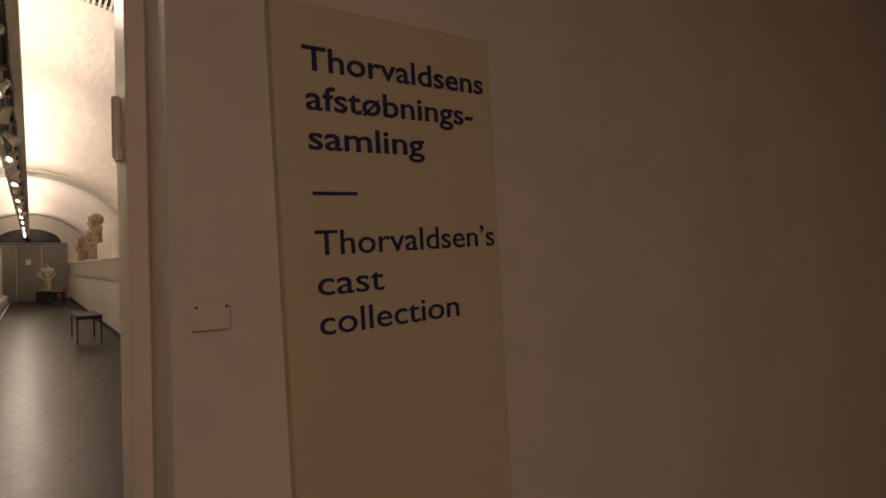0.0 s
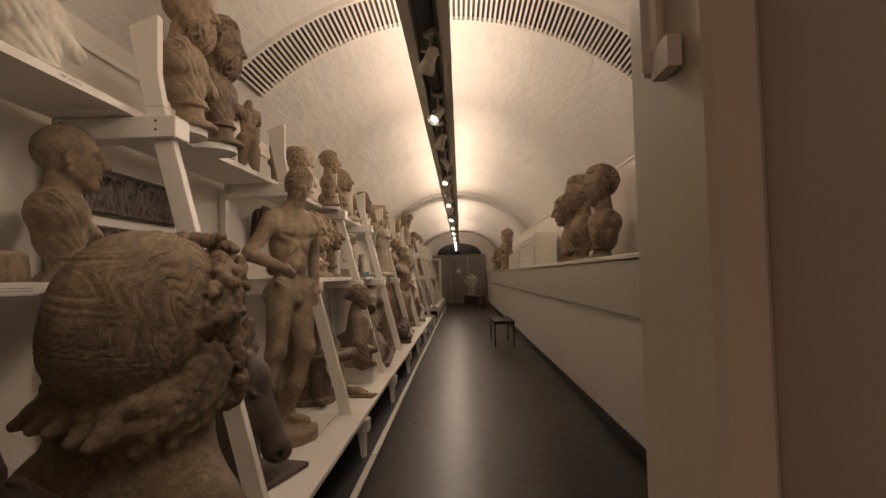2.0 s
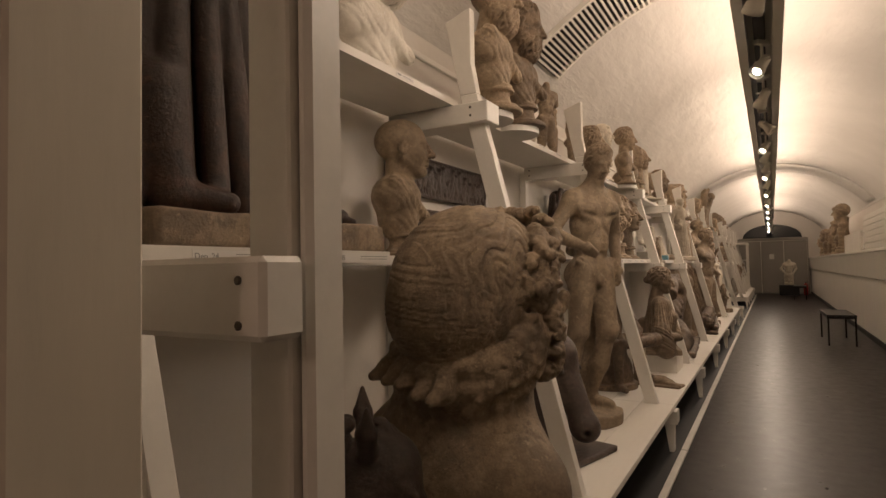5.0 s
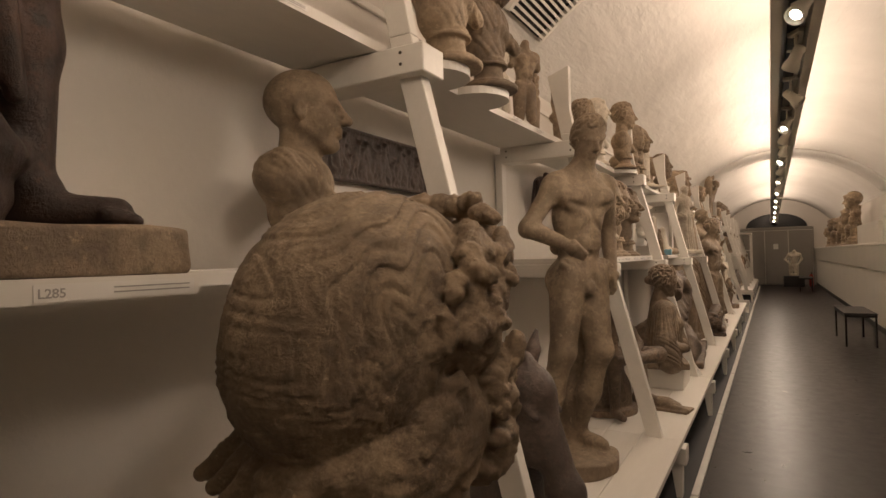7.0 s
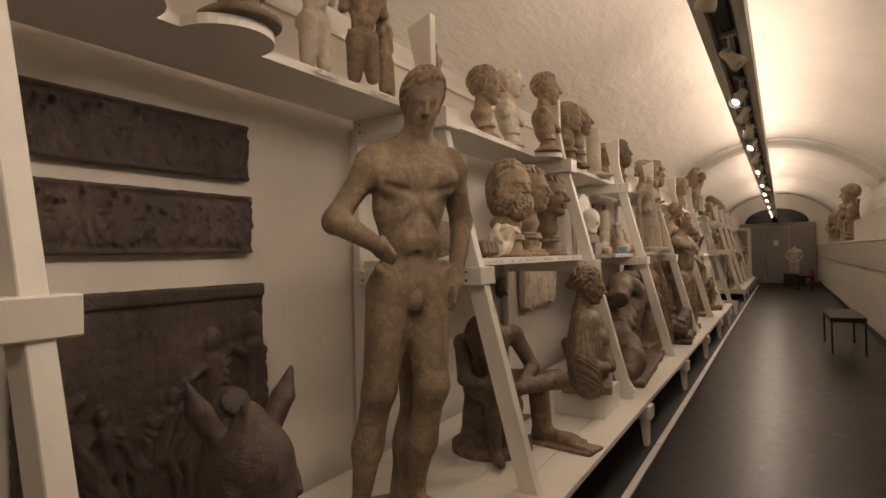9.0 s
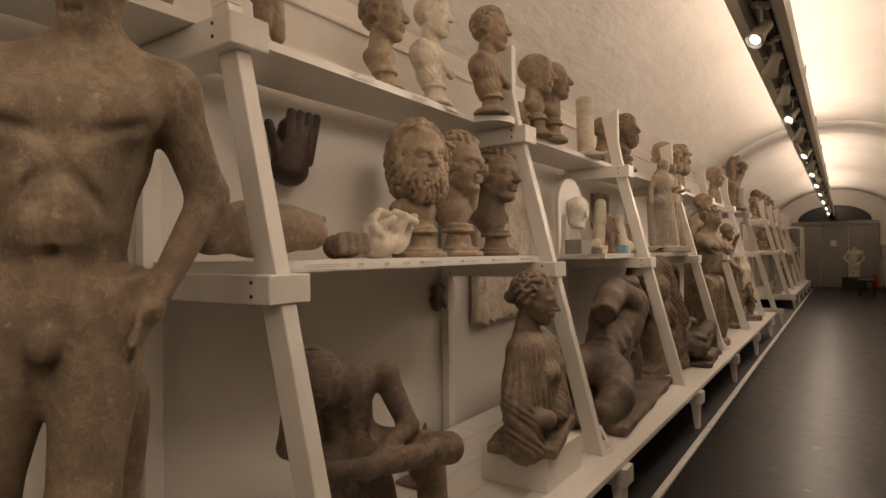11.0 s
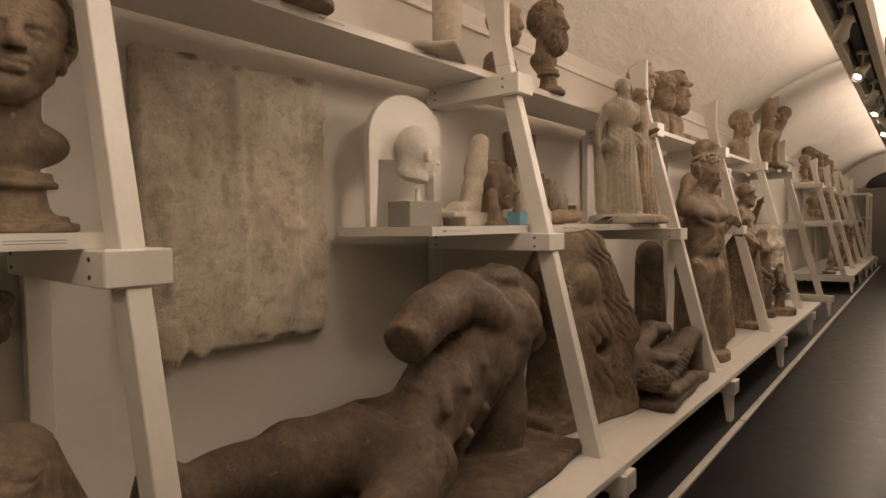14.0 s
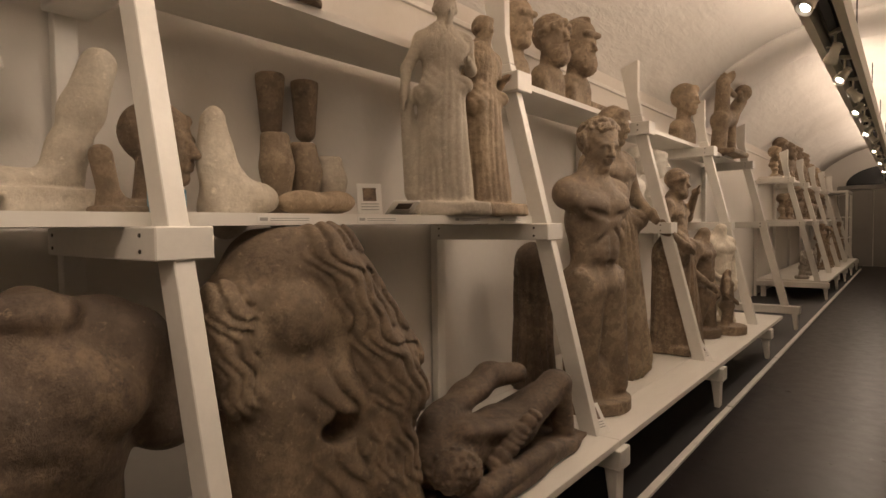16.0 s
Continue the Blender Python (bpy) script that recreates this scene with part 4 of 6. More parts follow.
# --- whole figures: one unit high, facing +x, feet at 0 ---
def nude(c, hair="short", beard=None, arms=True, left=None, right=None, lean=0.02, head_yaw=0, nod=8, legs=True, draped=False, headed=True):
    """A standing figure. left and right: elbow and wrist of each arm."""
    hip = 0.50
    k = 0.025
    c_m = c.m.copy()
    c.blob((0, 0, hip + 0.02), (0.062, 0.088, 0.06), k)
    c.blob((0.005, lean * 0.4, 0.60), (0.055, 0.075, 0.075), 0.03)
    c.blob((-0.003, lean, 0.70), (0.066, 0.098, 0.10), 0.035)
    c.blob((0.0, lean, 0.775), (0.05, 0.105, 0.045), 0.03)
    for s in (-1, 1):
        c.blob((0.040, lean + s * 0.050, 0.737), (0.030, 0.056, 0.040), 0.016)
        c.blob((-0.035, s * 0.045, hip), (0.05, 0.045, 0.05), 0.03)
        c.limb((0.048, s * 0.02 + lean * 0.5, 0.60), (0.04, s * 0.03 + lean, 0.69), 0.024, 0.022, 0.02)
        c.limb((0.03, s * 0.085, 0.545), (0.045, s * 0.03, 0.50), 0.018, 0.014, 0.015)
        c.limb((0.070, lean + s * 0.012, 0.705), (0.058, lean + s * 0.09, 0.725), 0.005, 0.004, 0.014, True)
        c.limb((0.066, lean + s * 0.014, 0.668), (0.050, lean + s * 0.07, 0.615), 0.0035, 0.0035, 0.014, True)
        c.limb((0.066, lean * 0.4 + s * 0.022, 0.50), (0.035, s * 0.092, 0.555), 0.005, 0.004, 0.014, True)
    for z in (0.655, 0.625, 0.595):
        c.limb((0.074, lean * 0.6 - 0.035, z), (0.074, lean * 0.6 + 0.035, z), 0.004, 0.004, 0.01, True)
    c.limb((0.074, lean, 0.77), (0.072, lean * 0.5, 0.58), 0.004, 0.004, 0.014, True)
    c.blob((0.056, lean * 0.5, 0.575), (0.01, 0.008, 0.008), 0.01, True)
    if legs and not draped:
        c.limb((0.01, -0.048, hip - 0.01), (0.025, -0.06, 0.285), 0.060, 0.040, k)
        c.limb((0.02, -0.06, 0.285), (-0.005, -0.065, 0.16), 0.038, 0.036, 0.02)
        c.limb((-0.005, -0.065, 0.16), (-0.01, -0.068, 0.045), 0.036, 0.022, 0.02)
        c.limb((0.005, 0.05, hip - 0.01), (0.06, 0.062, 0.285), 0.060, 0.040, k)
        c.limb((0.055, 0.062, 0.285), (0.02, 0.068, 0.16), 0.038, 0.036, 0.02)
        c.limb((0.02, 0.068, 0.16), (-0.02, 0.075, 0.05), 0.036, 0.022, 0.02)
        for x, y in ((-0.015, -0.07), (-0.02, 0.08)):
            c.limb((x - 0.01, y, 0.022), (x + 0.095, y * 1.18, 0.012), 0.022, 0.015, 0.02)
            c.blob((x + 0.06, y * 1.12, 0.016), (0.035, 0.026, 0.014), 0.015)
        c.blob((0.036, -0.059, 0.29), 0.028, 0.02)
        c.blob((0.078, 0.062, 0.29), 0.028, 0.02)
        c.blob((0.066, 0, hip - 0.028), (0.014, 0.018, 0.022), 0.012)
    if draped:
        c.limb((0, 0, 0.52), (0.01, 0, 0.03), 0.10, 0.125, 0.04, False, ("fold", 0.01045, 22))
        c.limb((0.02, 0.03, 0.5), (0.07, 0.05, 0.05), 0.07, 0.075, 0.04, False, ("fold", 0.00836, 14))
        c.limb((-0.02, 0.10, 0.80), (0.06, -0.08, 0.52), 0.035, 0.055, 0.03, False, ("swag", 0.007, 118.8))
        c.limb((0.0, -0.1, 0.52), (0.07, 0.09, 0.56), 0.04, 0.04, 0.02, False, ("swag", 0.006125, 138.6))
        c.limb((0.05, -0.04, 0.02), (0.12, -0.05, 0.015), 0.02, 0.016, 0.015)
        c.limb((0.06, 0.05, 0.02), (0.14, 0.06, 0.015), 0.02, 0.016, 0.015)
    for s, arm in ((1, left), (-1, right)):
        sh = (-0.005, lean + s * 0.112, 0.775)
        c.blob(sh, (0.040, 0.040, 0.045), 0.03)
        if arm is None or not arms:
            if arms is not False:
                c.limb(sh, (-0.01, lean + s * 0.135, 0.69), 0.035, 0.033, 0.02)
            continue
        el, wr = arm
        c.limb(sh, el, 0.035, 0.028, 0.02)
        c.limb(el, wr, 0.029, 0.019, 0.015)
        dv = np.array(wr) - np.array(el)
        dv = dv / np.linalg.norm(dv)
        p = np.array(wr) + dv * 0.03
        c.blob(tuple(p), (0.026, 0.02, 0.02), 0.012)
        for j in range(4):
            q = p + np.array((0.004 * j - 0.004, 0.0, 0.011 * (j - 1.5)))
            c.limb(tuple(q), tuple(q + dv * 0.045 + np.array((0, 0, -0.006 * j))), 0.0075, 0.006, 0.004)
    c.limb((0, lean, 0.80), (0.012, lean, 0.87), 0.040, 0.036, 0.025)
    for s in (-1, 1):
        c.limb((-0.01, lean, 0.835), (-0.01, lean + s * 0.085, 0.80), 0.03, 0.025, 0.025)
    if headed:
        inner = np.eye(4, dtype=np.float32)
        inner[:3, :3] = turn(0, nod, head_yaw) * 0.148
        inner[:3, 3] = (0.022, lean, 0.915)
        c.m = c_m @ inner
        head(c, hair, beard, neck=False)
        c.m = c_m
    return c


def base_block(c, hx, hy, h, x=0, y=0):
    c.slab((x, y, h / 2), (hx, hy, h / 2), 0.012, 0.02, False, ("worn", 0.004, 40))
    return c


# ================= first bay =================
# dark draped figure on its plinth
c = Clay()
c.slab((-0.03, -0.28, 0.5), (0.10, 0.22, 0.52), 0.09, 0.05)
for i, (y, x, r, lean) in enumerate(((-0.50, 0.0, 0.055, -0.05), (-0.43, 0.06, 0.045, -0.04), (-0.37, 0.09, 0.055, -0.02), (-0.29, 0.11, 0.045, 0.0), (-0.22, 0.10, 0.055, 0.02), (-0.15, 0.08, 0.05, 0.03), (-0.09, 0.06, 0.04, 0.02))):
    c.limb((x - 0.02, y - lean * 1.6, 1.10), (x - 0.01, y - lean * 0.2, 0.55), r * 0.55, r * 0.72, 0.008)
    c.limb((x - 0.01, y - lean * 0.2, 0.55), (x + 0.03, y + lean * 1.5, 0.02), r * 0.72, r * 0.85, 0.008)
for x, y, z, r in ((0.09, -0.02, 0.03, 0.075), (0.07, 0.0, 0.14, 0.07), (0.09, -0.03, 0.25, 0.06), (0.07, -0.01, 0.36, 0.065), (0.05, 0.0, 0.48, 0.06)):
    c.blob((x, y, z), (r, r * 1.05, r * 0.95), 0.02, False, ("worn", 0.014, 46))
c.limb((0.05, -0.12, 0.62), (0.12, 0.02, 0.40), 0.035, 0.03, 0.015).limb((0.12, 0.02, 0.40), (0.10, 0.06, 0.22), 0.03, 0.018, 0.012)
c.limb((0.02, 0.0, 1.02), (0.06, 0.075, 0.56), 0.115, 0.075, 0.04)
c.blob((0.085, 0.08, 0.53), (0.06, 0.062, 0.07), 0.03)
c.limb((0.045, 0.085, 0.50), (0.015, 0.10, 0.34), 0.064, 0.068, 0.03)
c.limb((0.015, 0.10, 0.34), (0.02, 0.115, 0.07), 0.066, 0.038, 0.03)
c.blob((0.02, 0.125, 0.075), (0.045, 0.045, 0.03), 0.02)
c.limb((0.0, 0.10, 0.035), (0.11, 0.22, 0.030), 0.038, 0.030, 0.02)
for j in range(5):
    c.limb((0.125 - 0.018 * j, 0.195 + 0.017 * j, 0.026), (0.155 - 0.024 * j, 0.232 + 0.020 * j - 0.004 * j * j, 0.014), 0.016, 0.013, 0.006)
c.limb((0.1, -0.42, 0.3), (0.13, -0.40, 0.05), 0.06, 0.045, 0.03).limb((0.13, -0.40, 0.045), (0.2, -0.30, 0.025), 0.042, 0.028, 0.02)
statue("draped_figure", c, 0.0085, C_BRONZE, pose(-1.40, 1.975, Z_MID + 0.085), "dark bronzed plaster cast of a cloaked figure, legs bare", "statue")
statue("cast_plinth", Clay().slab((0, 0, 0.0425), (0.21, 0.40, 0.0425), 0.008, 0.005, False, ("worn", 0.003, 34)), 0.0095, C_BROWN, pose(-1.36, 1.855, Z_MID), "low brown plaster plinth under the dark figure", "plinth")

statue("bald_bust", bust(0.29, "bald", None, "wide", 0.09, nod=-2, yaw=12, lift=0.50, drape=True), 0.0066, C_TAN, pose(-1.59, 3.02, Z_MID, 0, 0, 24) @ Matrix.Diagonal((1.1, 1.1, 1.03, 1)), "grey-brown plaster bust of a bald man on the shelf", "bust")

# colossal head that leans back: waved hair to a fillet, a roll of long locks below it, thick curls at the brow
c = Clay().place(0, 0, 0.92, 6, -22, 0, 0.60)
head(c, "bald", None, neck=False)
c.blob((-0.11, 0, 0.14), (0.49, 0.44, 0.445), 0.03, False, ("tress", 0.0125, 56))
c.blob((-0.25, 0, 0.03), (0.42, 0.425, 0.40), 0.05, False, ("tress", 0.0125, 56))
rng = random.Random(8)


def curl_ring(c, x, y, z, r, out, k=0.012):
    """A fat curl of hair wound round a drilled hole."""
    out = Vector(out).normalized()
    u = out.cross(Vector((0.2, 0.1, 1))).normalized()
    v = out.cross(u)
    a0 = rng.uniform(0, 6)
    pts = [Vector((x, y, z)) + (u * math.cos(a0 + a) + v * math.sin(a0 + a)) * r * (1 - 0.07 * a) + out * 0.018 * a for a in (0, 0.9, 1.8, 2.7, 3.6, 4.5)]
    for i, (p, q) in enumerate(zip(pts, pts[1:])):
        c.limb(p, q, r * (0.78 - 0.07 * i), r * (0.71 - 0.07 * i), k if i == 0 else 0.005, False, ("curl", 0.006, 70))
    c.blob(Vector((x, y, z)) + out * r * 0.7, r * 0.26, 0.01, True)


for i in range(13):
    t = radians(-112 + 18.6 * i)
    d = abs(i - 6) / 6
    x, y, z = 0.05 + 0.36 * math.cos(t), 0.40 * math.sin(t), 0.27 - 0.20 * d * d
    curl_ring(c, x, y, z + 0.05, 0.072 * rng.uniform(0.9, 1.15), (math.cos(t), math.sin(t), 0.5))
    curl_ring(c, x * 1.0, y * 1.04, z - 0.08, 0.066 * rng.uniform(0.85, 1.15), (math.cos(t), math.sin(t), -0.1))
for s in (-1, 1):
    for i in range(4):                          # curls that hang before the ear
        curl_ring(c, 0.14 - 0.05 * i, s * (0.38 + 0.01 * i), -0.06 - 0.10 * i, 0.08, (0.3, s, 0))
    for row, (dz, size, out) in enumerate(((0.05, 0.060, 0.0), (-0.03, 0.066, 0.02), (-0.11, 0.058, 0.0))):
        for i in range(12):                     # long locks combed back under the fillet
            f = i / 11
            a = radians(62 + 112 * f)
            x, y = -0.20 + (0.43 + out) * math.cos(a), s * (0.41 + out) * math.sin(a)
            z = -0.13 - 0.13 * f + dz + rng.uniform(-0.02, 0.02)
            p = Vector((x, y, z))
            t = Vector((-math.sin(a), s * math.cos(a), 0.0)).normalized()
            o = Vector((math.cos(a), s * math.sin(a), 0))
            w = rng.uniform(-0.03, 0.03)
            q1 = p + t * 0.10 + o * 0.02 + Vector((0, 0, -0.04 + w))
            q2 = q1 + t * 0.09 - o * 0.01 + Vector((0, 0, -0.06 + w))
            q3 = q2 + t * 0.06 + o * 0.012 + Vector((0, 0, -0.01))
            c.limb(p - t * 0.06, q1, size * 0.8, size, 0.008, False, ("tress", 0.008, 150))
            c.limb(q1, q2, size, size * 0.75, 0.006, False, ("tress", 0.008, 150))
            c.limb(q2, q3, size * 0.72, size * 0.35, 0.006)
for y in (-0.22, -0.11, 0.0, 0.11, 0.22):       # the ends blown out behind the nape
    e = rng.uniform(-0.03, 0.03)
    c.limb((-0.52, y, -0.20), (-0.68, y * 1.15, -0.25 + e), 0.085, 0.07, 0.012, False, ("tress", 0.008, 150))
    c.limb((-0.68, y * 1.15, -0.25 + e), (-0.78, y * 1.2, -0.24 + e), 0.066, 0.03, 0.01)
c.blob((0.05, 0.0, -0.30), (0.27, 0.26, 0.20), 0.06)
c.place(0, 0, 0)
c.limb((-0.02, 0, 0.76), (-0.05, 0, 0.36), 0.18, 0.215, 0.08)
for s in (-1, 1):
    c.limb((-0.02, s * 0.14, 0.72), (0.08, s * 0.04, 0.40), 0.055, 0.05, 0.05)
c.blob((-0.10, 0, 0.27), (0.27, 0.42, 0.25), 0.1)
c.blob((-0.20, 0.16, 0.30), (0.22, 0.26, 0.24), 0.1)
c.drum((-0.06, 0, 0.05), 0.24, 0.05, 0.02)
statue("colossal_portrait", c, 0.0054, C_ROUGH, pose(-1.00, 2.68, Z_LOW, 0, 0, 68), "colossal brown plaster head with wavy hair leaning back", "head")


def horse_head(combed=False):
    c = Clay()
    c.limb((-0.10, 0, 0.05), (-0.05, 0, 0.55), 0.17, 0.13, 0.06)
    c.blob((0.02, 0, 0.62), (0.14, 0.10, 0.15), 0.06)
    c.limb((0.03, 0, 0.62), (0.20, 0, 0.22), 0.10, 0.065, 0.05)
    c.blob((0.21, 0, 0.18), (0.085, 0.075, 0.09), 0.04)
    for s in (-1, 1):
        c.limb((-0.02, s * 0.075, 0.70), (-0.03, s * 0.125, 0.80), 0.034, 0.036, 0.015).limb((-0.03, s * 0.125, 0.80), (-0.03, s * 0.155, 0.90), 0.036, 0.007, 0.01)
        c.limb((0.02, s * 0.115, 0.76), (0.01, s * 0.15, 0.87), 0.014, 0.005, 0.01, True)
        c.blob((0.09, s * 0.085, 0.56), (0.03, 0.018, 0.025), 0.02)
        c.limb((0.06, s * 0.09, 0.6), (0.13, s * 0.085, 0.53), 0.018, 0.014, 0.01)
        c.blob((0.255, s * 0.045, 0.17), 0.018, 0.015, True)
        c.limb((0.02, s * 0.07, 0.46), (0.10, s * 0.06, 0.33), 0.06, 0.04, 0.04)
    if not combed:
        c.limb((-0.13, 0, 0.78), (-0.2, 0, 0.3), 0.05, 0.07, 0.03, False, ("wave", 0.014, 154))
    for i in range(9 if combed else 0):         # combed locks of the mane, side by side
        z = 0.80 - 0.065 * i
        for q in (-1, 1):
            c.limb((-0.09 - 0.012 * i, q * 0.02, z), (-0.17 - 0.010 * i, q * 0.075, z - 0.05), 0.030, 0.030, 0.008)
            c.limb((-0.17 - 0.010 * i, q * 0.075, z - 0.05), (-0.13 - 0.008 * i, q * (0.115 + 0.004 * i), z - 0.15), 0.028, 0.012, 0.008)
    c.blob((0.02, 0, 0.74), (0.05, 0.035, 0.07), 0.03, False, ("wave", 0.00816, 198))
    c.slab((0.05, 0, 0.02), (0.24, 0.2, 0.02), 0.01, 0.02)
    return c


statue("horse_cast", horse_head(True), 0.008, C_RELIEF, pose(-1.07, 2.07, Z_LOW, 0, 0, 40) @ Matrix.Diagonal((0.85, 0.95, 0.72, 1)), "dark plaster horse head with a combed mane", "horse head", "horse heads")
statue("white_bust", bust(0.36, "locks", "locks", "wide", 0.05, drape=True), 0.0075, C_WHITE, pose(-1.62, 3.02 - 0.15, Z_TOP, 0, 0, 10), "white plaster bust of a bearded man in a cloak", "bust")

# ================= second bay =================
statue("bearded_bust", bust(0.33, "short", "locks", "wide", 0.12, drape=True, yaw=-12, nod=6), 0.007, C_TAN, pose(-1.34, 3.60, Z_TOP, 0, 0, 14), "tan plaster bust of a bearded philosopher on a round foot", "bust", "bearded busts")
statue("bearded_bust", bust(0.32, "locks", "locks", "wide", 0.11, drape=True, yaw=10, nod=8), 0.007, C_BROWN, pose(-1.34, 3.98, Z_TOP, 0, 0, 4), "brown plaster bust of a bearded man on a round foot", "bust", "bearded busts")

statue("horse_cast", horse_head(), 0.0085, C_RELIEF, pose(-1.15, 3.82, Z_LOW, 0, 0, -16) @ Matrix.Diagonal((1, 1, 0.85, 1)), "dark brown plaster horse head with pricked ears", "horse head", "horse heads")

# the standing youth
c = Clay().place(0, 0, 0.07, s=1.76)
nude(c, "bald", lean=-0.012, head_yaw=-12, nod=16, left=((-0.045, 0.165, 0.65), (0.03, 0.12, 0.53)), right=((-0.03, -0.195, 0.655), (0.075, -0.135, 0.605)))
c.m = c.m @ np.array(Matrix.Translation((0.022, -0.012, 0.915)) @ Matrix.Rotation(radians(-12), 4, "Z") @ Matrix.Rotation(radians(16), 4, "Y") @ Matrix.Diagonal((0.148, 0.148, 0.148, 1)), np.float32)
c.blob((-0.08, 0, 0.16), (0.41, 0.36, 0.38), 0.02)
locks(c, (-0.075, 0, 0.16), (0.41, 0.36, 0.39), scalp, 170, 0.058, 6)
c.place()
c.drum((0.03, 0, 0.035), 0.27, 0.036, 0.02, False, ("worn", 0.006, 25))
c.limb((-0.1, 0.14, 0.0), (-0.09, 0.13, 0.75), 0.085, 0.07, 0.04, False, ("worn", 0.012, 30))
statue("standing_youth", c, 0.0082, C_TAN, pose(-1.12, 4.56, Z_LOW, 0, 0, -34) @ Matrix.Diagonal((1, 0.9, 1.015, 1)), "tan plaster cast of a standing nude youth on a round base", "statue").data.transform(Matrix(((1, 0, 0.004, -0.050), (0, 1, 0.133, -0.086), (0, 0, 1, 0), (0, 0, 0, 1))))


def relief_panel(name, y0, y1, z0, z1, mat, label, seed, thick=0.035, cells=0.0068):
    """A hanging plaster relief: a slab with low figures."""
    rng = random.Random(seed)
    w, h = y1 - y0, z1 - z0
    c = Clay()
    c.slab((0, w / 2, h / 2), (thick / 2, w / 2, h / 2), 0.008, 0.005, False, ("curl", 0.002, 60))
    def inside(v):
        return max(0.04, min(w - 0.04, v))

    n = max(5, int(w / (0.20 * h)))
    for i in range(n):
        y = w * (i + 0.5) / n + rng.uniform(-0.03, 0.03)
        s = h * rng.uniform(0.5, 0.92)
        low = h * rng.uniform(0.03, 0.10)
        x = thick * 0.5 + 0.003
        t, q = rng.uniform(-0.35, 0.35), rng.choice((-1, 1))
        c.blob((x, y + t * 0.35 * s, low + 0.88 * s), (0.026, 0.055 * s, 0.075 * s), 0.008)
        c.limb((x, y + t * 0.28 * s, low + 0.76 * s), (x, y, low + 0.45 * s), 0.085 * s * 0.7, 0.07 * s * 0.7, 0.015)
        for e in (-1, 1):
            knee = (x + 0.004, inside(y + e * rng.uniform(0.02, 0.16) * s + q * 0.06 * s), low + 0.24 * s)
            c.limb((x, y + e * 0.04 * s, low + 0.45 * s), knee, 0.045 * s, 0.032 * s, 0.012)
            c.limb(knee, (x, inside(knee[1] - q * rng.uniform(0.0, 0.14) * s), low), 0.03 * s, 0.02 * s, 0.01)
            elbow = (x + 0.004, inside(y + t * 0.2 * s + e * rng.uniform(0.10, 0.2) * s), low + rng.uniform(0.5, 0.8) * s)
            c.limb((x, y + t * 0.28 * s + e * 0.07 * s, low + 0.73 * s), elbow, 0.028 * s, 0.022 * s, 0.01)
            c.limb(elbow, (x, inside(elbow[1] + rng.uniform(-0.15, 0.15) * s), elbow[2] + rng.uniform(-0.15, 0.2) * s), 0.022 * s, 0.016 * s, 0.01)
        c.limb((x - 0.006, y - q * 0.05 * s, low + 0.7 * s), (x - 0.006, inside(y - q * rng.uniform(0.12, 0.3) * s), low + 0.12 * s), 0.05 * s, 0.075 * s, 0.012, False, ("swag", 0.006, 150))
    c.slab((thick * 0.3, w / 2, 0.025 * h), (thick * 0.5, w / 2, 0.025 * h), 0.004, 0.01)
    c.slab((thick * 0.3, w / 2, 0.97 * h), (thick * 0.5, w / 2, 0.03 * h), 0.004, 0.01)
    return statue(name, c, cells, mat, pose(WALL_L + 0.004 + thick / 2, y0, z0), label, "relief", "reliefs on the wall")


relief_panel("wall_relief", 3.30, 4.41, 1.765, 2.0, C_RELIEF, "dark brown plaster frieze relief hung on the white wall", 1)
relief_panel("wall_relief", 3.42, 4.42, 1.455, 1.695, C_RELIEF, "dark plaster frieze relief with figures hung on the wall", 2)
relief_panel("wall_relief", 3.52, 4.46, 0.46, 1.32, C_RELIEF, "large dark plaster relief panel behind the horse head", 3, 0.05)


def small_torso(hair=None):
    c = Clay().place(0, 0, -0.22 * 0.75 + 0.04, s=0.75)
    nude(c, headed=False, arms=True, legs=False)
    for s in (-1, 1):
        c.limb((0.01, s * 0.048, 0.49), (0.02 + 0.01 * s, s * 0.055, 0.27), 0.058, 0.045, 0.025)
    c.place()
    return c


statue("small_torso", small_torso(), 0.009, C_PALE, pose(-1.55, 4.55, Z_TOP, 0, 0, -5), "pale plaster torso of a small nude figure", "torso", "small torsos")
statue("small_torso", small_torso(), 0.009, C_BROWN, pose(-1.50, 4.82, Z_TOP, 0, 0, -30), "brown plaster torso of a small nude figure", "torso", "small torsos")
statue("small_torso", small_torso(), 0.009, C_TAN, pose(-1.52, 5.02, Z_TOP, 0, 0, 30) @ Matrix.Diagonal((0.9, 0.9, 0.85, 1)), "tan plaster torso of a small nude figure", "torso", "small torsos")

# ================= third bay =================
statue("small_torso", small_torso(), 0.010, C_TAN, pose(-1.5, 5.45, Z_TOP, 0, 0, 10) @ Matrix.Diagonal((0.85, 0.85, 0.8, 1)), "tan plaster torso of a child by the leg tip", "torso", "small torsos")
statue("portrait_bust", bust(0.26, "locks", None, "neck", 0.08, yaw=10), 0.0066, C_TAN, pose(-1.50, 6.12, Z_TOP, 0, 0, 5), "tan plaster portrait bust of a man with short hair", "bust", "portrait busts")
statue("portrait_bust", bust(0.235, "short", None, "wide", 0.10, yaw=0, drape=True), 0.0066, C_PALE, pose(-1.49, 6.50, Z_TOP, 0, 0, 12), "pale plaster portrait bust in a cloak on a turned foot", "bust", "portrait busts")
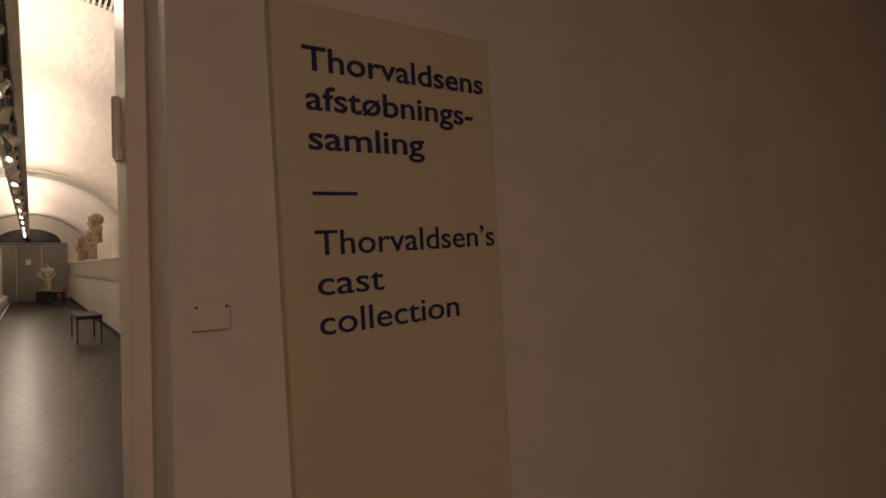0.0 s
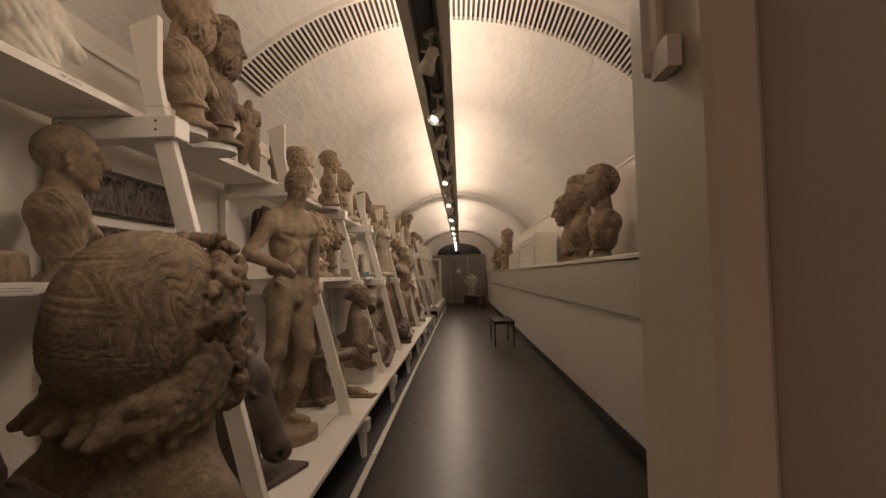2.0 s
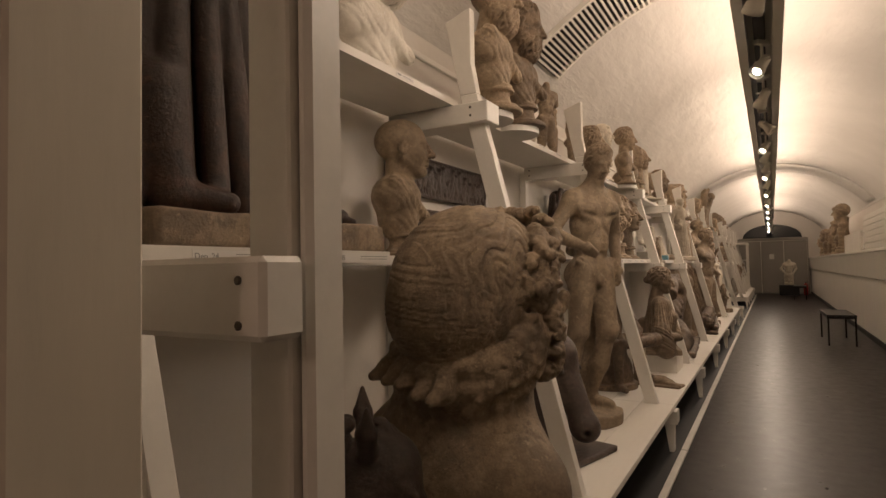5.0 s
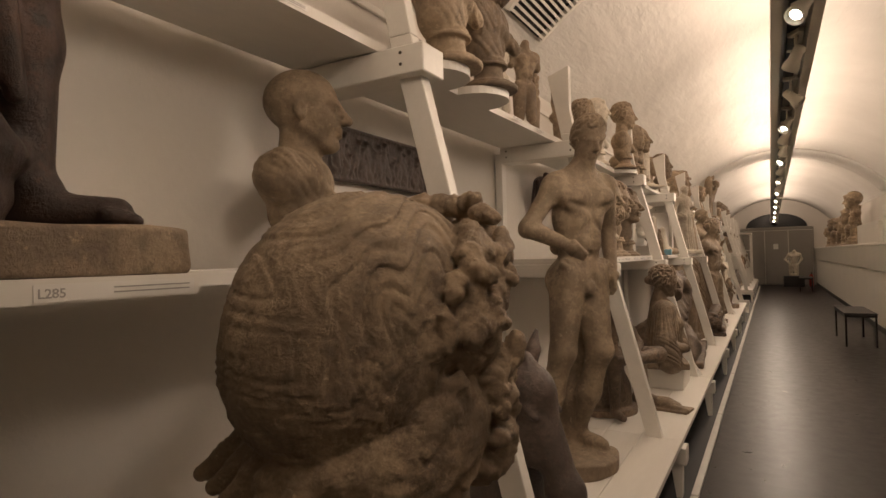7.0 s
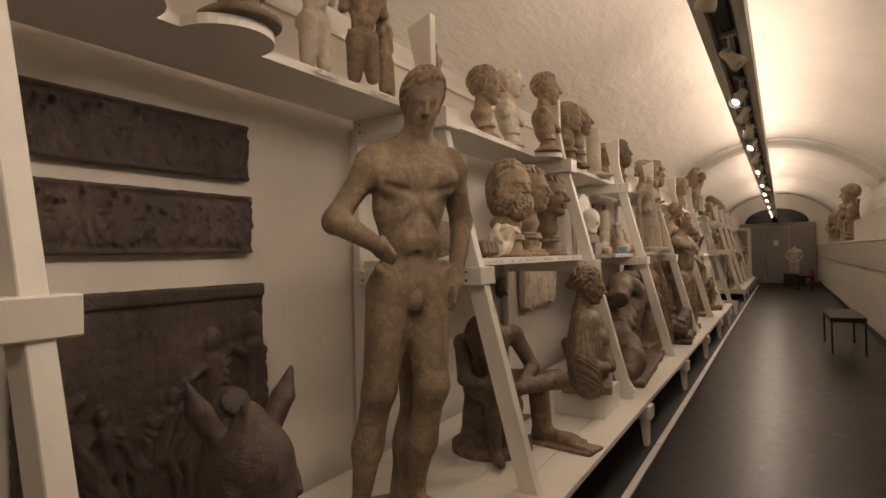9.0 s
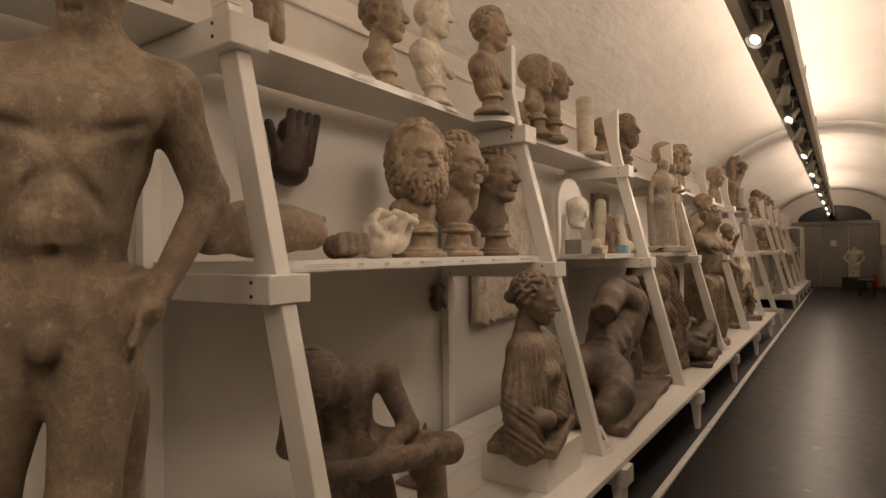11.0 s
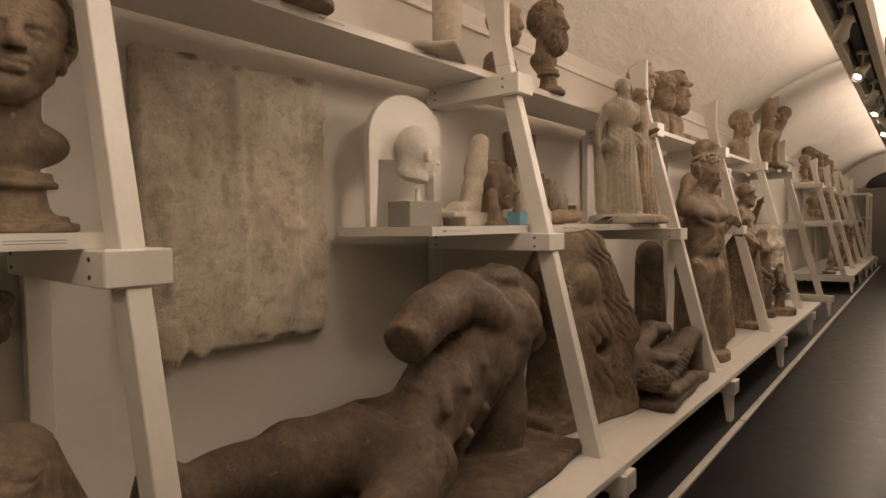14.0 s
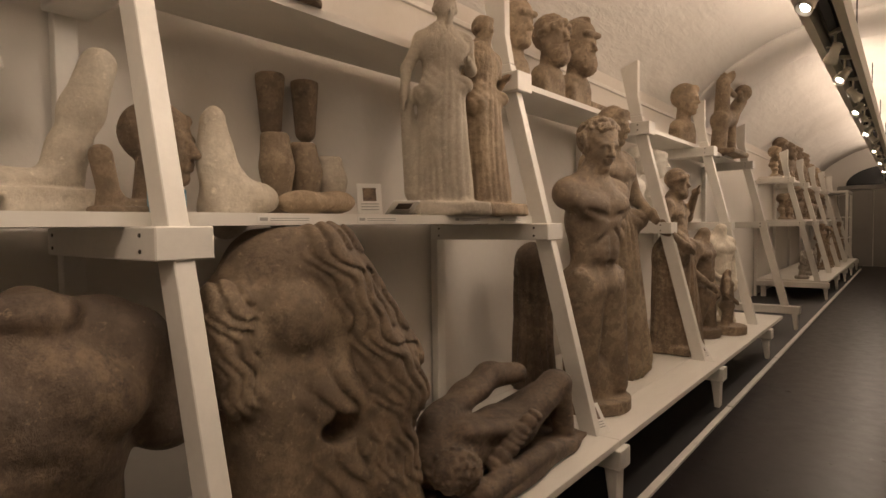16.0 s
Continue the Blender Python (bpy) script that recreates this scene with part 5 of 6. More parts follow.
statue("portrait_bust", bust(0.245, "locks", None, "wide", 0.09, yaw=6, drape=True), 0.0066, C_TAN, pose(-1.34, 6.84, Z_TOP, 0, 0, 10), "tan plaster bust of an old man on a round shelf", "bust", "portrait busts")

# middle shelf: hand, ram's head, fist, white claw, three large heads
c = Clay().limb((0, 0, 0.12), (0, 0.02, 0.30), 0.06, 0.075, 0.03)
for i in range(4):
    c.limb((0.02, -0.055 + 0.037 * i, 0.26), (0.06, -0.07 + 0.04 * i, 0.06), 0.021, 0.018, 0.01)
c.limb((0.0, 0.07, 0.25), (0.03, 0.13, 0.12), 0.024, 0.018, 0.02)
statue("hand_cast", c, 0.006, C_BRONZE, pose(-1.75, 5.78, 2.10, 180, 0, 0) @ Matrix.Diagonal((1, 1.2, 1.0, 1)), "dark plaster cast of a hand hung on the wall", "hand")
c = Clay().blob((0, 0, 0.11), (0.09, 0.22, 0.10), 0.03, False, ("worn", 0.004, 26))
c.blob((0.02, 0.19, 0.10), (0.07, 0.07, 0.065), 0.03).limb((0.0, 0.12, 0.17), (0.03, 0.25, 0.155), 0.03, 0.016, 0.02).blob((0, -0.2, 0.07), (0.05, 0.08, 0.05), 0.03)
statue("animal_fragment", c, 0.0085, C_BROWN, pose(-1.42, 5.36, Z_MID, 0, 0, 0), "brown plaster fragment of a lying animal", "fragment")
c = Clay().blob((0, 0, 0.05), (0.05, 0.06, 0.048), 0.02)
for i in range(4):
    c.limb((0.045, -0.045 + 0.03 * i, 0.075), (0.06, -0.045 + 0.03 * i, 0.03), 0.018, 0.016, 0.006)
c.limb((-0.04, 0, 0.045), (-0.1, 0.0, 0.045), 0.04, 0.045, 0.02)
statue("fist_cast", c, 0.006, C_BROWN, pose(-1.33, 5.68, Z_MID, 0, 0, -20) @ Matrix.Diagonal((1.1, 1.1, 1.1, 1)), "brown plaster cast of a clenched fist", "hand")
c = Clay().blob((0, 0, 0.06), (0.08, 0.12, 0.06), 0.02, False, ("worn", 0.012, 50))
rng = random.Random(21)
for i in range(11):                             # bent fingers and broken ends
    y = -0.12 + 0.024 * i
    p = (rng.uniform(-0.03, 0.05), y, 0.07)
    q = (p[0] + rng.uniform(-0.01, 0.05), y + rng.uniform(-0.03, 0.04), rng.uniform(0.12, 0.19))
    c.limb(p, q, 0.026, 0.021, 0.008, False, ("worn", 0.005, 60))
    c.limb(q, (q[0] + rng.uniform(0.0, 0.05), q[1] + rng.uniform(-0.02, 0.05), q[2] + rng.uniform(-0.03, 0.05)), 0.021, 0.016, 0.006, False, ("worn", 0.004, 70))
statue("white_hand_cast", c, 0.007, C_PALE, pose(-1.34, 5.90, Z_MID, 0, 0, 10), "pale plaster fragment of clasped hands, fingers up", "hand")
statue("bearded_god", bust(0.375, "mane", "locks", "neck", 0.13, yaw=-20), 0.0058, C_TAN, pose(-1.37, 6.20, Z_MID, 0, 0, -4) @ Matrix.Diagonal((0.96, 0.96, 0.89, 1)), "tan plaster head of a long-haired bearded god on a turned foot", "head", "large heads")
statue("woman_portrait", bust(0.335, "locks", None, "neck", 0.14, yaw=10, bun=True), 0.0058, C_TAN, pose(-1.38, 6.545, Z_MID, 0, 0, -8) @ Matrix.Diagonal((1.06, 1.06, 0.97, 1)), "tan plaster head of a woman with waved hair on a foot", "head", "large heads")
statue("youth_portrait", bust(0.34, "locks", None, "neck", 0.12, yaw=0, nod=-4, tilt=-6), 0.0058, C_BROWN, pose(-1.37, 6.92, Z_MID, 0, 0, -8) @ Matrix.Diagonal((1.05, 1.05, 0.95, 1)), "brown plaster head of a curly-haired youth on a foot", "head", "large heads")

# platform: seated boy on a rock, giant foot, draped woman on a white box
c = Clay().place(0, 0, 0)
c.limb((0, 0, 0.02), (0, 0, 0.40), 0.23, 0.19, 0.05, False, ("worn", 0.02, 22))
c.drum((0, 0, 0.03), 0.29, 0.03, 0.02)
c.blob((-0.04, 0, 0.47), (0.15, 0.19, 0.11), 0.05)
c.limb((-0.05, 0, 0.50), (0.07, -0.04, 0.76), 0.125, 0.135, 0.06)
c.blob((0.07, -0.04, 0.81), (0.11, 0.19, 0.10), 0.05)
for q in (-1, 1):
    c.blob((-0.02, -0.04 + q * 0.09, 0.80), (0.05, 0.07, 0.10), 0.03)
    c.limb((0.10, -0.03 + q * 0.05, 0.56), (0.13, -0.04 + q * 0.06, 0.70), 0.055, 0.05, 0.03)
for z in (0.55, 0.60, 0.65):
    c.limb((0.20, -0.12, z), (0.20, 0.07, z), 0.007, 0.007, 0.012, True)
for a, b, d, ra, rb, rc in (((0.08, 0.16, 0.82), (0.17, 0.25, 0.60), (0.33, 0.06, 0.50), 0.062, 0.048, 0.034), ((0.08, -0.24, 0.79), (0.20, -0.29, 0.57), (0.33, -0.08, 0.47), 0.062, 0.048, 0.034)):
    c.blob(a, 0.068, 0.03).limb(a, b, ra, rb, 0.02).limb(b, d, rb, rc, 0.015)
    c.blob(d, (0.04, 0.035, 0.035), 0.015)
    for q in range(4):
        c.limb((d[0] + 0.01, d[1], d[2] + 0.02 * q - 0.03), (d[0] + 0.05, d[1] - 0.05, d[2] + 0.02 * q - 0.04), 0.014, 0.011, 0.005)
c.limb((0.0, 0.12, 0.47), (0.24, 0.42, 0.50), 0.092, 0.07, 0.03).limb((0.24, 0.42, 0.50), (0.37, 0.02, 0.50), 0.066, 0.042, 0.025)
c.limb((0.37, 0.02, 0.50), (0.40, -0.16, 0.53), 0.042, 0.028, 0.02).blob((0.39, -0.12, 0.50), (0.04, 0.06, 0.03), 0.02)
c.limb((0.0, -0.10, 0.46), (0.34, -0.15, 0.47), 0.09, 0.068, 0.03).limb((0.34, -0.15, 0.47), (0.30, -0.12, 0.10), 0.062, 0.04, 0.03)
c.limb((0.30, -0.12, 0.06), (0.44, -0.15, 0.05), 0.04, 0.03, 0.02)
c.limb((0.10, -0.06, 0.84), (0.20, -0.12, 0.82), 0.075, 0.07, 0.03)
c.place(0.24, -0.17, 0.83, 0, 74, -16, 0.32)
head(c, "bald", None, neck=False)
c.blob((-0.08, 0, 0.17), (0.42, 0.38, 0.40), 0.02, False, ("tress", 0.022, 52))
c.place()
statue("seated_boy", c, 0.0062, C_DARK, pose(-1.27, 5.62, Z_LOW, 0, 0, -38) @ Matrix.Diagonal((0.78, 0.78, 0.78, 1)), "brown plaster cast of a seated boy bent over his foot", "statue")


def foot(c, L=0.3, ankle=0.3):
    c.limb((0, 0, 0.12 * L + 0.03), (-0.02, 0, ankle), 0.16 * L, 0.17 * L, 0.03)
    c.limb((-0.05 * L, 0, 0.12 * L), (0.5 * L, 0, 0.13 * L), 0.12 * L, 0.10 * L, 0.04)
    c.blob((0.55 * L, 0.0, 0.09 * L), (0.22 * L, 0.16 * L, 0.09 * L), 0.03)
    for i in range(5):
        y = (-0.13 + 0.068 * i) * L
        c.limb((0.66 * L, y, 0.08 * L), ((0.92 - 0.035 * i * i * 0.5) * L, y * 1.1, 0.045 * L), 0.05 * L, (0.045 - 0.003 * i) * L, 0.006)
    c.slab((0.32 * L, 0, -0.02 * L + 0.012), (0.62 * L, 0.24 * L, 0.012), 0.006, 0.01)
    return c


statue("foot_cast", foot(Clay(), 0.36, 0.30), 0.008, C_BROWN, pose(-1.06, 5.86, Z_LOW, 0, 0, -10), "brown plaster cast of a giant foot cut above the ankle", "foot")
plinth = tagged(part("white_plinth", box_bm(-0.17, 0.17, -0.2, 0.2, 0, 0.17, 0.004), M_SHELF, m=pose(-1.02, 6.635, Z_LOW)), "white painted box plinth on the platform", "plinth")

c = Clay().slab((0, 0, 0.03), (0.17, 0.25, 0.03), 0.01, 0.01, False, ("worn", 0.003, 30))
c.blob((0, 0, 0.24), (0.15, 0.215, 0.36), 0.03, False, ("fold", 0.013, 34))
c.limb((-0.01, -0.11, 0.51), (-0.01, 0.11, 0.51), 0.085, 0.085, 0.06)
for s in (-1, 1):
    c.limb((-0.01, s * 0.14, 0.52), (-0.015, s * 0.225, 0.26), 0.07, 0.07, 0.04, False, ("fold", 0.008, 20))
    c.limb((-0.015, s * 0.225, 0.26), (0.02, s * 0.25, 0.06), 0.07, 0.085, 0.03, False, ("swag", 0.010, 150))
    c.blob((0.095, s * 0.075, 0.385), (0.06, 0.065, 0.062), 0.03, False, ("fold", 0.003, 30))
c.limb((0.03, -0.235, 0.2), (0.12, -0.20, 0.185), 0.048, 0.045, 0.02)
c.limb((0.07, 0.13, 0.52), (0.155, -0.10, 0.17), 0.028, 0.04, 0.015, False, ("swag", 0.006, 200))
c.limb((0.09, 0.10, 0.48), (0.165, 0.03, 0.17), 0.02, 0.03, 0.02)
c.limb((0.02, -0.13, 0.55), (0.13, 0.02, 0.40), 0.022, 0.02, 0.02)
c.place(0.02, 0, 0.775, 0, 8, -6, 0.285)
head(c, "locks", None, bun=True)
c.place()
statue("draped_woman", c, 0.0066, C_BROWN, pose(-1.02, 6.655, Z_LOW + 0.17, 0, 0, 14) @ Matrix.Diagonal((0.95, 1.18, 0.885, 1)), "brown plaster half figure of a draped woman, hands missing", "statue")
c = Clay().blob((0, 0, 0.09), (0.07, 0.045, 0.09), 0.02).blob((0, 0, 0.2), (0.05, 0.045, 0.05), 0.02).limb((0, -0.03, 0.22), (0, -0.045, 0.28), 0.02, 0.006, 0.01).limb((0, 0.03, 0.22), (0, 0.045, 0.28), 0.02, 0.006, 0.01).slab((0, 0, 0.01), (0.1, 0.07, 0.01), 0.004, 0.01)
statue("small_animal", c, 0.007, C_BROWN, pose(-1.4, 6.22, Z_LOW), "small brown plaster animal with pointed ears", "animal figure")
c = Clay().blob((0, 0, 0.08), (0.035, 0.05, 0.065), 0.02, False, ("curl", 0.00372, 140)).limb((0.01, -0.03, 0.15), (0.01, 0.03, 0.15), 0.03, 0.03, 0.02).limb((0.03, 0.0, 0.1), (0.05, 0.02, 0.04), 0.012, 0.01, 0.01)
statue("small_mask", c, 0.006, C_DARK, pose(WALL_L + 0.036, 6.95, 1.05), "small dark plaster mask hung on the wall", "mask")

# ================= fourth bay =================
statue("small_mask", head(Clay().place(0, 0, 0.12, 0, -15, 0, 0.24), "short", neck=False), 0.009, C_TAN, pose(-1.5, 7.42, Z_TOP, 0, 0, 0), "tan plaster head lying against the trestle", "head")
statue("portrait_bust", bust(0.28, "short", None, "neck", 0.12, yaw=4), 0.0066, C_TAN, pose(-1.40, 7.55, Z_TOP, 0, 0, 4), "tan plaster portrait head of a stern man on a foot", "bust", "portrait busts")
statue("portrait_bust", bust(0.29, "bald", None, "neck", 0.13, yaw=0, nod=-4), 0.0066, C_TAN, pose(-1.40, 7.80, Z_TOP, 0, 0, 16), "tan plaster portrait head of a bald man on a foot", "bust", "portrait busts")
statue("foot_cast", foot(Clay(), 0.30, 0.56), 0.0095, C_PALE, pose(-1.52, 8.74, Z_TOP, 0, 0, -60) @ Matrix.Diagonal((1.35, 1.5, 0.92, 1)), "pale plaster cast of a foot and shin", "foot")

c = Clay().slab((0, 0.44, 0.62), (0.035, 0.44, 0.62), 0.03, 0.01, False, ("worn", 0.005, 14))
c.limb((0.045, 0.74, 1.1), (0.045, 0.72, 0.15), 0.014, 0.012, 0.02, True)
c.limb((0.03, 0.40, 1.15), (0.032, 0.42, 0.1), 0.02, 0.016, 0.04)
for i in range(34):
    r = random.Random(i)
    c.blob((0.045, r.uniform(0, 0.88), r.choice((0.0, 1.24)) + r.uniform(-0.03, 0.03)), (0.05, r.uniform(0.02, 0.06), r.uniform(0.012, 0.03)), 0.012, True)
    c.blob((0.045, 0.88 + r.uniform(-0.01, 0.02), r.uniform(0, 1.24)), (0.05, r.uniform(0.01, 0.03), r.uniform(0.02, 0.06)), 0.012, True)
    c.blob((0.032, r.uniform(0.05, 0.8), r.uniform(0.05, 1.15)), (0.012, r.uniform(0.02, 0.08), r.uniform(0.03, 0.1)), 0.02)
statue("stone_slab_cast", c, 0.0115, C_STAINED, pose(WALL_L + 0.045, 7.36, 0.93) @ Matrix.Diagonal((1, 0.94, 0.91, 1)), "large pale stained plaster slab relief on the wall", "relief", "reliefs on the wall")

# helmeted head on a stand before a white arched back
arch = thing("helmet_display", pose(0, 0.05, 0), "white arched backing with a helmeted head on a grey block", "display")
pts = [(8.20, Z_MID + 0.001), (8.20, 1.80)] + [(8.46 - 0.26 * math.cos(math.pi * i / 14), 1.80 + 0.22 * math.sin(math.pi * i / 14)) for i in range(1, 12)] + [(8.70, 1.80), (8.48, 1.72), (8.26, 1.70), (8.24, Z_MID + 0.001)]
part("arched_back", bevelled(prism_bm(pts, 0.035, "x", -1.60), 0.004), M_SHELF, arch)
part("block", box_bm(-1.56, -1.42, 8.30, 8.52, Z_MID + 0.0005, Z_MID + 0.115, 0.004), painted("grey_block_paint", (0.30, 0.28, 0.25), 0.6, 0.15, 8.0, 0.5, 60.0), arch, "grey block")
part("rod", tube_bm([(0.012, 0), (0.012, 0.06)], 12), M_SHELF, arch, "", pose(-1.5, 8.44, Z_MID + 0.116))
c = Clay().place(0, 0, 0.155, 0, 0, 0, 0.235)
head(c, "bald", None, neck=False)
c.blob((-0.07, 0, 0.17), (0.44, 0.37, 0.41), 0.01)
c.limb((-0.2, 0.0, -0.05), (-0.34, 0, -0.30), 0.29, 0.17, 0.04)
c.limb((0.30, -0.17, 0.16), (0.30, 0.17, 0.16), 0.05, 0.05, 0.02)
c.limb((-0.08, 0, -0.25), (-0.10, 0, -0.5), 0.23, 0.25, 0.06)
c.slab((-0.08, 0, -0.72), (0.7, 0.7, 0.2), 0.02, 0.02, True, rot=(0, 12, 0))
for s in (-1, 1):
    c.blob((-0.02, s * 0.36, -0.05), (0.08, 0.05, 0.13), 0.015)
    c.blob((0.0, s * 0.41, -0.04), (0.035, 0.03, 0.07), 0.012, True)
statue("helmeted_cast", c.place(), 0.0055, C_WHITE, pose(-1.50, 8.505, Z_MID + 0.175, 0, 0, 76), "white plaster head in a smooth helmet on a rod", "head")
statue("bearded_god", bust(0.28, "locks", "locks", "neck", 0.12, yaw=0), 0.0065, C_BROWN, pose(-1.45, 9.62, Z_TOP, 0, 0, 0), "brown plaster bearded head on a small foot", "head")
statue("portrait_bust", bust(0.26, "short", None, "herm", 0.0, yaw=0), 0.010, C_TAN, pose(-1.55, 9.30, Z_TOP, 0, 0, 0), "tan plaster head with short hair on the shelf", "bust", "portrait busts")

# reclining torso
W = ("worn", 0.008, 26)
c = Clay()
c.blob((0.0, 0.40, 0.60), (0.20, 0.28, 0.24), 0.06, False, W, (-32, 0, 0))
c.limb((0.0, 0.28, 0.50), (0.02, -0.10, 0.33), 0.20, 0.155, 0.08, False, W)
c.blob((0.01, -0.26, 0.28), (0.17, 0.20, 0.16), 0.07, False, W)
for q in (0.0, 0.26):                           # chest muscles, cut off by a groove
    c.blob((0.13, 0.27 + q, 0.70 - 0.16 * q), (0.085, 0.15, 0.10), 0.025, False, W, (-35, 0, 0))
c.limb((0.24, 0.22, 0.60), (0.20, 0.58, 0.48), 0.012, 0.012, 0.03, True)
c.limb((0.25, 0.40, 0.74), (0.20, -0.16, 0.30), 0.012, 0.010, 0.035, True)
for i in range(4):                              # belly and ribs
    y, z = 0.22 - 0.12 * i, 0.50 - 0.065 * i
    for d in (-0.055, 0.055):
        c.blob((0.155 - 0.012 * i, y + d * 0.55, z + d), (0.042, 0.05, 0.048), 0.02)
    c.limb((0.10, y + 0.08, z + 0.17), (0.17, y + 0.02, z + 0.09), 0.030, 0.022, 0.02)
    c.limb((0.10, y + 0.02, z - 0.20), (0.17, y + 0.04, z - 0.10), 0.032, 0.022, 0.02)
c.limb((0.11, -0.02, 0.44), (0.15, -0.26, 0.26), 0.012, 0.010, 0.03, True)
c.limb((-0.04, -0.28, 0.30), (-0.10, -0.62, 0.32), 0.15, 0.12, 0.06, False, W)
c.limb((-0.10, -0.62, 0.32), (-0.16, -0.98, 0.31), 0.12, 0.095, 0.05, False, W)
c.limb((-0.10, -0.5, 0.05), (-0.10, -0.6, 0.25), 0.10, 0.09, 0.05, False, W)
c.blob((-0.16, -1.00, 0.34), (0.10, 0.08, 0.11), 0.03, False, ("worn", 0.015, 40))
c.limb((0.13, -0.24, 0.22), (0.22, -0.55, 0.16), 0.13, 0.11, 0.05, False, W).limb((0.22, -0.55, 0.16), (0.20, -0.80, 0.10), 0.105, 0.085, 0.04, False, W)
c.blob((0.16, -0.26, 0.30), (0.05, 0.06, 0.05), 0.03, False, ("curl", 0.008, 90))
c.limb((0.02, 0.17, 0.78), (0.05, -0.08, 0.72), 0.115, 0.10, 0.05, False, W).limb((0.05, -0.08, 0.72), (0.06, -0.21, 0.66), 0.10, 0.09, 0.03, False, W)
c.slab((0.08, -0.31, 0.60), (0.2, 0.09, 0.2), 0.02, 0.01, True, rot=(24, 0, 0))
c.blob((0.02, 0.66, 0.72), (0.12, 0.12, 0.12), 0.05, False, W).limb((0.0, 0.66, 0.72), (0.03, 0.76, 0.52), 0.11, 0.095, 0.05, False, W)
c.limb((0.0, 0.36, 0.80), (0.03, 0.60, 0.78), 0.085, 0.085, 0.05)
c.blob((0.06, 0.44, 0.84), (0.09, 0.11, 0.05), 0.03, False, ("worn", 0.014, 46))
c.limb((0.0, 0.45, 0.05), (0.0, 0.52, 0.45), 0.16, 0.15, 0.06, False, ("worn", 0.015, 20))
c.slab((0.05, -0.05, 0.03), (0.30, 0.80, 0.03), 0.02, 0.02, False, ("worn", 0.008, 15))
statue("reclining_torso", c, 0.0088, C_DARK, pose(-1.2, 8.22, Z_LOW, 0, 0, 4), "dark plaster cast of a reclining headless male torso", "torso")

# ================= fifth bay =================
statue("foot_cast", foot(Clay().place(0, 0, 0.05), 0.30, 0.13).limb((-0.01, 0, 0.10), (-0.06, 0, 0.24), 0.045, 0.052, 0.03).limb((-0.06, 0, 0.24), (-0.11, 0, 0.38), 0.056, 0.048, 0.03).place().slab((0.04, 0, 0.022), (0.12, 0.07, 0.022), 0.006, 0.01), 0.007, C_PALE, pose(-1.46, 8.84, Z_MID, 0, 0, -82), "pale plaster cast of a foot and shin on a base", "foot", "feet and legs")
statue("foot_cast", foot(Clay(), 0.18, 0.16), 0.0075, C_BROWN, pose(-1.38, 8.93, Z_MID, 0, 0, 95), "brown plaster cast of a small foot on a base", "foot", "feet and legs")
c = Clay().place(0, 0, 0.22, 0, 0, 0, 0.27)
head(c, "short", None)
statue("capped_man", c.place().drum((-0.03, 0, 0.02), 0.08, 0.02, 0.02), 0.0075, C_BROWN, pose(-1.50, 9.13, Z_MID, 0, 0, 35), "brown plaster head with a smooth cap of hair", "head")
c = Clay().limb((0, 0, 0.02), (0.0, -0.05, 0.3), 0.09, 0.045, 0.04, False, ("worn", 0.012, 36)).blob((0.02, 0.08, 0.05), (0.08, 0.09, 0.05), 0.03, False, ("worn", 0.01, 40))
statue("rough_fragment", c, 0.008, C_PALE, pose(-1.42, 9.31, Z_MID), "pale rough plaster fragment of drapery", "fragment")
leg_cast = Clay().limb((0, 0, 0.0), (0.0, 0, 0.16), 0.045, 0.062, 0.02).limb((0, 0, 0.16), (-0.01, 0, 0.27), 0.062, 0.052, 0.02).drum((0, 0, 0.3), 0.1, 0.03, 0.01, True)
for y, s, mat, rz in ((9.56, 1.0, C_TAN, 0), (9.69, 0.92, C_TAN, 30), (9.82, 0.78, C_PALE, 70)):
    statue("limb_cast", leg_cast, 0.0075, mat, pose(-1.5, y, Z_MID, 0, 0, rz) @ Matrix.Diagonal((1, 1, s * 1.15, 1)), "tan plaster fragment of a leg standing on the shelf", "leg", "feet and legs")
c = Clay().blob((0, 0, 0.045), (0.07, 0.17, 0.045), 0.02, False, ("worn", 0.006, 40)).blob((0.03, 0.1, 0.05), (0.05, 0.07, 0.04), 0.02)
statue("limb_cast", c, 0.0075, C_TAN, pose(-1.36, 9.62, Z_MID, 0, 0, 5), "tan plaster fragment of a lying leg", "leg", "feet and legs")
for y in (9.72, 9.90):
    c = Clay().limb((0, 0, 0.03), (0.0, 0, 0.24), 0.045, 0.062, 0.02).drum((0, 0, 0.29), 0.1, 0.03, 0.01, True)
    statue("hanging_limb_cast", c, 0.0075, C_BROWN, pose(WALL_L + 0.07, y + 0.01, 1.755, 0, 0, 0), "brown plaster leg fragment hung on the wall", "leg", "feet and legs")


